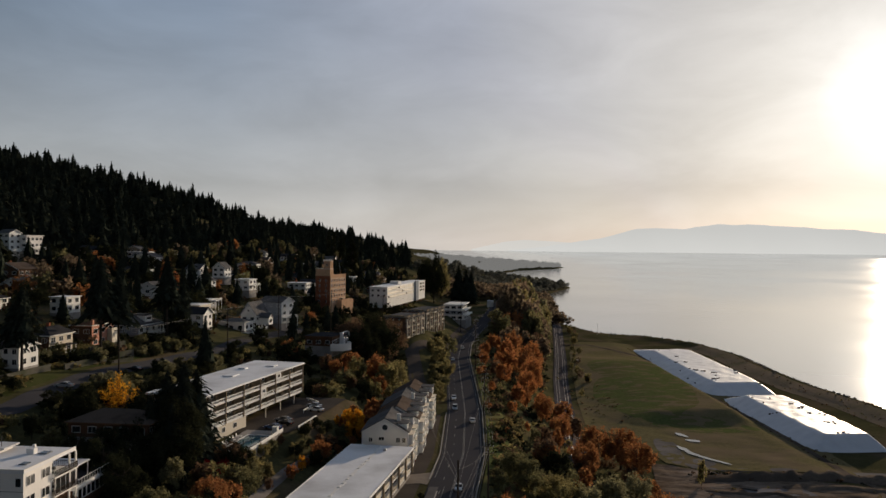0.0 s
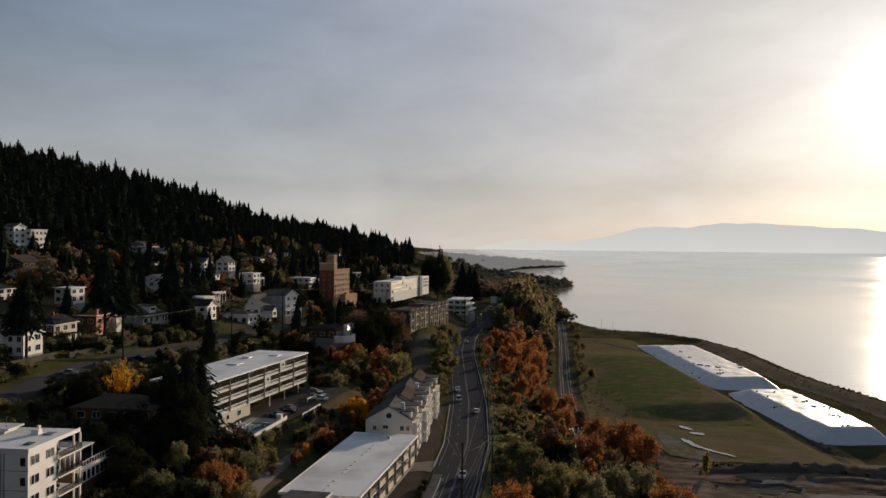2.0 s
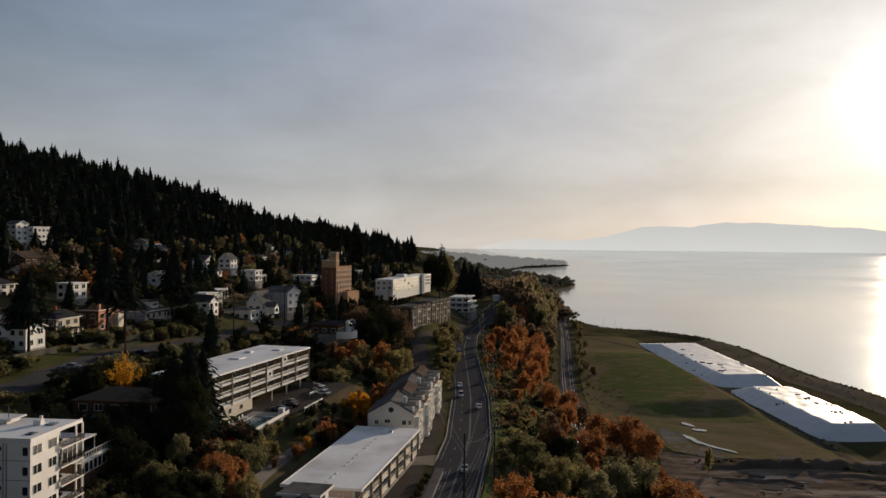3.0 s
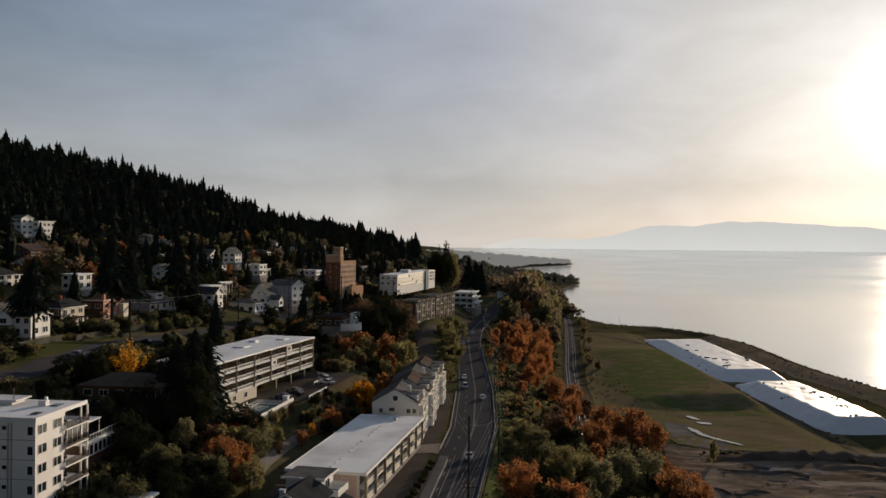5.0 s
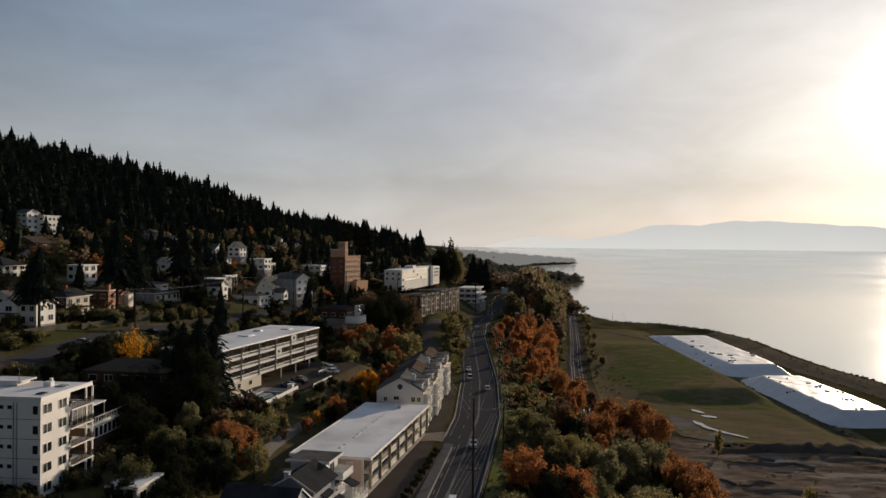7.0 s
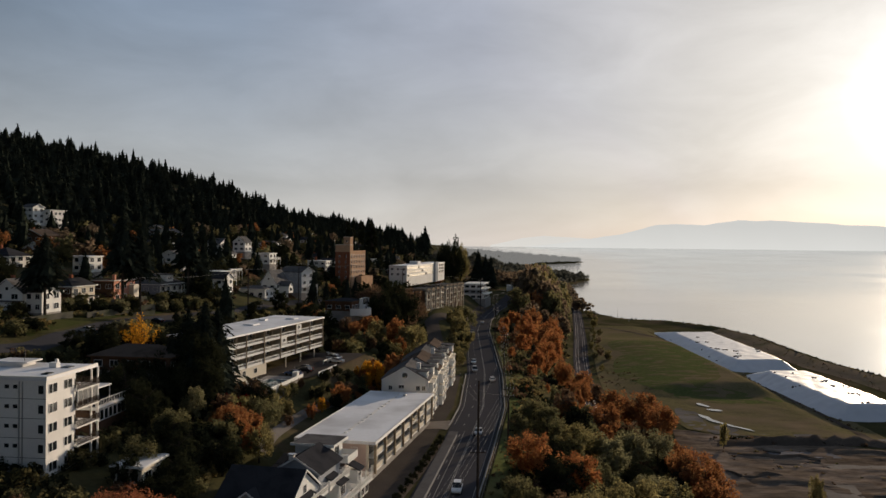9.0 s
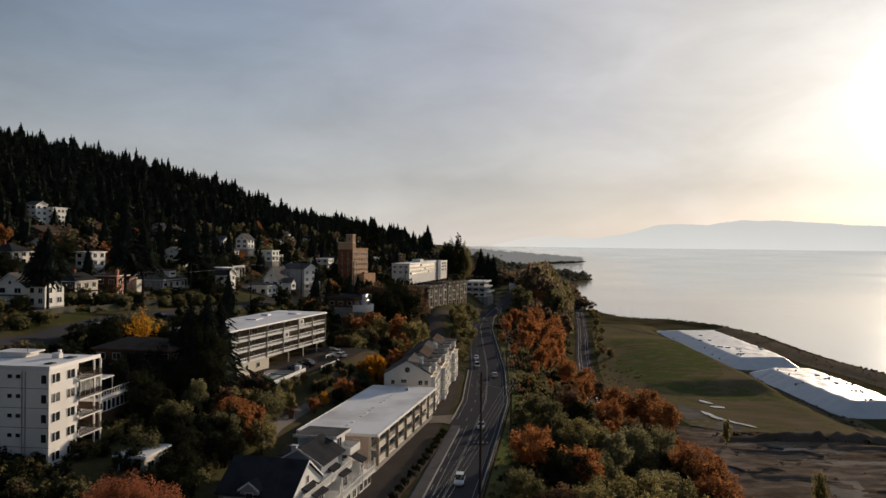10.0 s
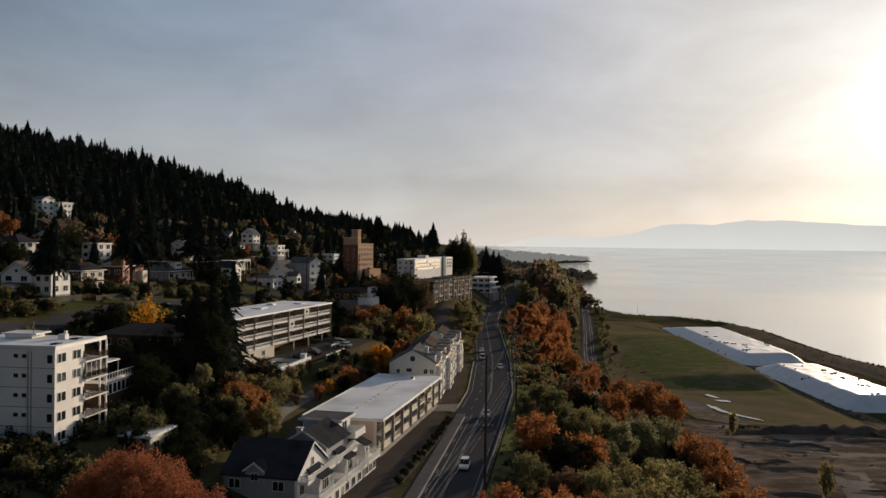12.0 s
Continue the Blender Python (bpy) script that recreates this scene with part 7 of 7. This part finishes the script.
def as_arrays(me):
    v = np.empty(len(me.vertices) * 3)
    me.vertices.foreach_get("co", v)
    return v.reshape(-1, 3) * np.array([5, 5, 5]), np.arange(len(me.vertices)).reshape(-1, 4)


tufts = [as_arrays(m) for m in tuft]
near_tufts = [as_arrays(crown_mesh(20 + s, 1.2, 1.7, 0.0, 13, 26, L_GREEN, 0.16)) for s in range(4)]


def free(x, y):
    s = x - float(road_x(y))
    if -25 < s < 9:
        return False
    if y < 430 and abs(x - np.interp(y, [p[1] for p in hill_street], [p[0] for p in hill_street])) < 5:
        return False
    if -56 < x < -28 and 190 < y < 262 or (x > -37 and 125 < y < 295 and s < 0):
        return False
    if y > 330 and x > np.interp(y, (330, 370, 525, 720), (50, 55, 72, 97)) - 8:
        return False
    return not any(-1 < x - a < 13 and -1 < y - b < 11 for a, b in taken)


groups = {"green": [], "olive": [], "dark": [], "brown": []}
for k in range(5200):
    y = rng.uniform(95, 700)
    x = rng.uniform(-240, float(road_x(y)) + 62)
    if x / y < -0.62 or not free(x, y):
        continue
    groups[("olive", "dark", "dark", "brown")[rng.integers(4)]].append((x, y, ground_z(x, y) - 0.2, rng.uniform(1.0, 3.6), rng.uniform(0.8, 1.5)))
for k in range(1000):
    y = rng.uniform(125, 430)
    x = float(road_x(y)) + rng.uniform(7.8, 19)
    groups[("olive", "green", "dark", "green", "brown")[rng.integers(5)]].append((x, y, ground_z(x, y) - 0.2, rng.uniform(0.5, 1.0 + 0.2 * (x - float(road_x(y)) - 7.8)), rng.uniform(0.8, 1.4)))
for k in range(260):
    y = rng.uniform(108, 178)
    x = rng.uniform(-64, -37)
    if x > -58 and x < -44 and 119 < y < 133 or (x > -41 and y > 124) or (x > -50 and y > 138):
        continue
    groups[("dark", "green")[k % 2]].append((x, y, ground_z(x, y) - 0.2, rng.uniform(1.4, 3.8), rng.uniform(0.8, 1.4)))
for n_, kinds, x0, x1, y0, y1, h0, h1 in ((380, ("brown", "olive", "brown"), 149, 157, 332, 700, 0.3, 1.0), (500, ("brown", "brown", "olive"), 200, 236, 340, 720, 0.3, 0.9), (200, ("green", "brown", "green"), 70, 90, 400, 640, 0.3, 1.0),
                                      (260, ("brown", "dark", "brown"), 90, 210, 307, 317, 0.4, 1.5), (240, ("brown", "olive"), 82, 210, 200, 300, 0.3, 0.9), (1500, ("green", "olive", "dark", "green"), -126, -80, 180, 305, 0.4, 1.8)):
    for k in range(n_):
        x, y = rng.uniform(x0, x1), rng.uniform(y0, y1)
        if x0 == 200 and not 3 < float(shore_x(y)) - x < 34 or x < 0 and not free(x, y):
            continue
        groups[kinds[rng.integers(len(kinds))]].append((x, y, ground_z(x, y) - 0.1, rng.uniform(h0, h1), rng.uniform(0.9, 1.7)))
for n, m, lab in (("green", L_GREEN, "green grass tufts and shrubs beside the road"), ("olive", L_OLIVE, "olive-green scrub and brambles on the banks"), ("dark", L_DARK, "dark evergreen scrub on the banks"), ("brown", L_BROWN, "brown withered scrub on the banks")):
    scatter("scrub", [p for p in groups[n] if p[1] >= 185], tufts, m, lab)
    if any(p[1] < 185 for p in groups[n]):
        scatter("scrub", [p for p in groups[n] if p[1] < 185], near_tufts, m, lab)

# rocks along the shore
rocks = []
ico = bmesh.new()
bmesh.ops.create_icosphere(ico, subdivisions=1, radius=1.0)
rv = np.array([v.co[:] for v in ico.verts])
rf = np.array([[v.index for v in f.verts] for f in ico.faces])
ico.free()
V, F, off = [], [], 0
for k in range(2600):
    y = rng.uniform(300, 920)
    d = abs(rng.normal()) * 5 + 0.5
    x = float(shore_x(y)) - d + rng.normal()
    q = rv * rng.uniform(0.4, 1.3) * (1 + 0.25 * rng.normal(size=(len(rv), 1))) * np.array([1, 1, 0.7])
    V.append(q + [x, y, max(0.1, ground_z(x, y)) + 0.1])
    F.append(rf + off)
    off += len(rv)
tagged(new("shore_rocks", quads_mesh("shore_rocks", np.concatenate(V), np.concatenate(F), ROCK)), "dark boulders along the water's edge", "rocks", kind="stuff")
# posts by the shore
for x, y in ((143, 800), (153, 797)):
    ob = thing("shore_post", x, y, ground_z(x, y), 0, "thin pale pole standing near the shore", "pole", "shore poles")
    bm = bmesh.new()
    tube(bm, (0, 0, -0.5), (0, 0, 9.5), 0.12, 0.09, 8)
    part("shaft", bm, STEEL, ob)
    part("head", boxes((-0.5, -0.12, 9.5, 0.5, 0.12, 9.8)), STEEL, ob)
car(93, 598, 30, "white", True, None, "parked on the grass edge")
# driftwood and berms in the yard
for k in range(16):
    x, y = rng.uniform(95, 175), rng.uniform(190, 300)
    bm = bmesh.new()
    ln = rng.uniform(2, 9)
    tube(bm, (-ln / 2, 0, 0.2), (ln / 2, 0, 0.25), rng.uniform(0.15, 0.4), rng.uniform(0.1, 0.3), 7)
    o = tagged(new("log", mesh_of(bm, LOGS)), "grey weathered log lying in the muddy yard", "log", "logs in the yard")
    o.matrix_world = pose(x, y, ground_z(x, y) + 0.3, 0, 0, rng.uniform(-25, 25) + 160)


# low earth banks across the bare yard
def earth_bank(x0, y0, x1, y1, w, h):
    n = max(12, int(math.hypot(x1 - x0, y1 - y0) / 1.6))
    V = []
    for k in range(n):
        t = k / (n - 1)
        cx, cy = x0 + (x1 - x0) * t, y0 + (y1 - y0) * t + 1.5 * math.sin(7 * t + x0)
        for j, f in enumerate((-1, -0.5, 0, 0.5, 1)):
            z = ground_z(cx, cy) + 0.25 + h * (1 - f * f) * (0.75 + 0.9 * noise.noise(Vector((cx * 0.23, cy * 0.2 + j * 0.7, 0)))) * min(1, 6 * t, 6 * (1 - t)) - 0.1
            V.append((cx, cy + f * w + 0.5 * noise.noise(Vector((cx * 0.4, j, 3))), z))
    i = np.arange((n - 1) * 4)
    a = i // 4 * 5 + i % 4
    me = quads_mesh("earth_bank", np.array(V), np.stack([a, a + 5, a + 6, a + 1], -1), SOIL, True)
    return tagged(new("earth_bank", me), "low bank of dark bare earth across the yard", "bank", "earth banks")


for row in ((86, 311, 240, 312, 5, 2.4), (118, 300, 230, 296, 3, 0.9), (82, 270, 86, 264, 1.5, 0.7), (85, 265, 99, 267, 1.5, 0.9), (90, 294, 118, 288, 2, 0.6), (140, 282, 200, 278, 2, 0.7), (86, 262, 112, 254, 3, 0.8), (126, 244, 170, 240, 2, 0.6), (80, 236, 104, 226, 2, 0.6)):
    earth_bank(*row)


# small trees seaward of the railway, and dark ones below the white block
for k in range(26):
    y = gr.uniform(470, 860)
    x = float(np.interp(y, (370, 525, 720, 870), (55, 72, 97, 115))) + gr.uniform(7, 16)
    far_tree(gr.choice(("green", "brown", "olive", "green")), x, y, height=gr.uniform(3.5, 7.5), wide=0.9)
for x, y, h in ((-52, 560, 9), (-44, 556, 8), (-36, 566, 8), (-30, 575, 7), (-26, 592, 7), (-22, 612, 7)):
    far_tree("dark", x, y, height=h)
# low white rails round the car park
for x0, y0, x1, y1 in ((-35.7, 217.3, -33.2, 231), (-37.8, 238.2, -35.5, 250.7), (-35.6, 251, -39.8, 256.8)):
    ln = math.hypot(x1 - x0, y1 - y0)
    ob = thing("low_rail", x0, y0, ground_z(x0, y0) + 0.15, math.degrees(math.atan2(y1 - y0, x1 - x0)), "low white rail at the car park edge", "rail", "car park rails")
    part("beam", boxes((0, -0.1, 0.5, ln, 0.1, 0.85)), WHITE, ob)
    for k in range(int(ln / 3) + 1):
        part("post", boxes((k * 3, -0.08, -0.4, k * 3 + 0.16, 0.08, 0.5)), WHITE, ob)
# hedge between the road and the upper street
for k in range(34):
    y = 318 + k * 5.2
    x = float(road_x(y)) - 8.5 - 3.5 * math.sin(k * 0.9) ** 2
    tree(("olive", "green", "dark", "olive")[k % 4], x, y, height=gr.uniform(3, 5), wide=1.2)


# concrete walls and stairs stepping up the bank by the first houses
def retaining_wall(x0, y0, x1, y1, h):
    ln = math.hypot(x1 - x0, y1 - y0)
    z = min(ground_z(x0, y0), ground_z(x1, y1))
    ob = thing("retaining_wall", x0, y0, z, math.degrees(math.atan2(y1 - y0, x1 - x0)), "weathered concrete retaining wall on the bank", "wall", "retaining walls")
    part("wall", boxes((0, -0.15, -1.5, ln, 0.15, h)), OLDWALL, ob)
    part("coping", boxes((-0.1, -0.22, h, ln + 0.1, 0.22, h + 0.1)), OLDWALL, ob)


for row in ((-99, 228, -95, 246, 2.2), (-97, 247, -93, 262, 2.4), (-101, 249, -97, 266, 3.4), (-104, 204, -101, 224, 1.6), (-92, 268, -86, 292, 1.8), (-94, 246, -91, 256, 1.6), (-84, 330, -76, 352, 2.2), (-60, 330, -50, 356, 1.8)):
    retaining_wall(*row)

# a white hut by the road beyond the wood
hut = thing("white_hut", 41, 795, 29.0, -8, "small plain white hut above the trees", "building")
part("wall", boxes((0, 0, -2, 5.4, 5, 7.0)), WHITE, hut)
part("roof", boxes((-0.3, -0.3, 7.0, 5.7, 5.3, 7.3)), MEMBRANE, hut)


# the further trees, joined by kind
FAR_NAMES = {"dark": ("dark evergreen garden trees further up the hill", L_DARK), "fir": ("dark firs among the hillside houses", L_FIR), "green": ("dull green garden trees further off", L_GREEN),
             "brown": ("brown half-bare trees among the houses", L_SHORE), "rust": ("rust-coloured autumn trees among the houses", L_RUST), "olive": ("yellow-green trees among the houses", L_OLIVE), "sage": ("grey-green willows beside the coast road", L_SAGE)}
for kind, places in FAR.items():
    if kind == "fir":
        shapes = [conifer_mesh(s, 2.9, 10, 0.5, 110, 2) for s in range(40, 44)]
    else:
        shapes = []
        for s in range(3):
            me = crown_mesh(60 + s, 4.2, 10, 1.0, 28, 24, L_GREEN, 0.62)
            v, f = as_arrays(me)
            shapes.append((v / 5, f))
    scatter("garden_trees", places, shapes, FAR_NAMES[kind][1], FAR_NAMES[kind][0])
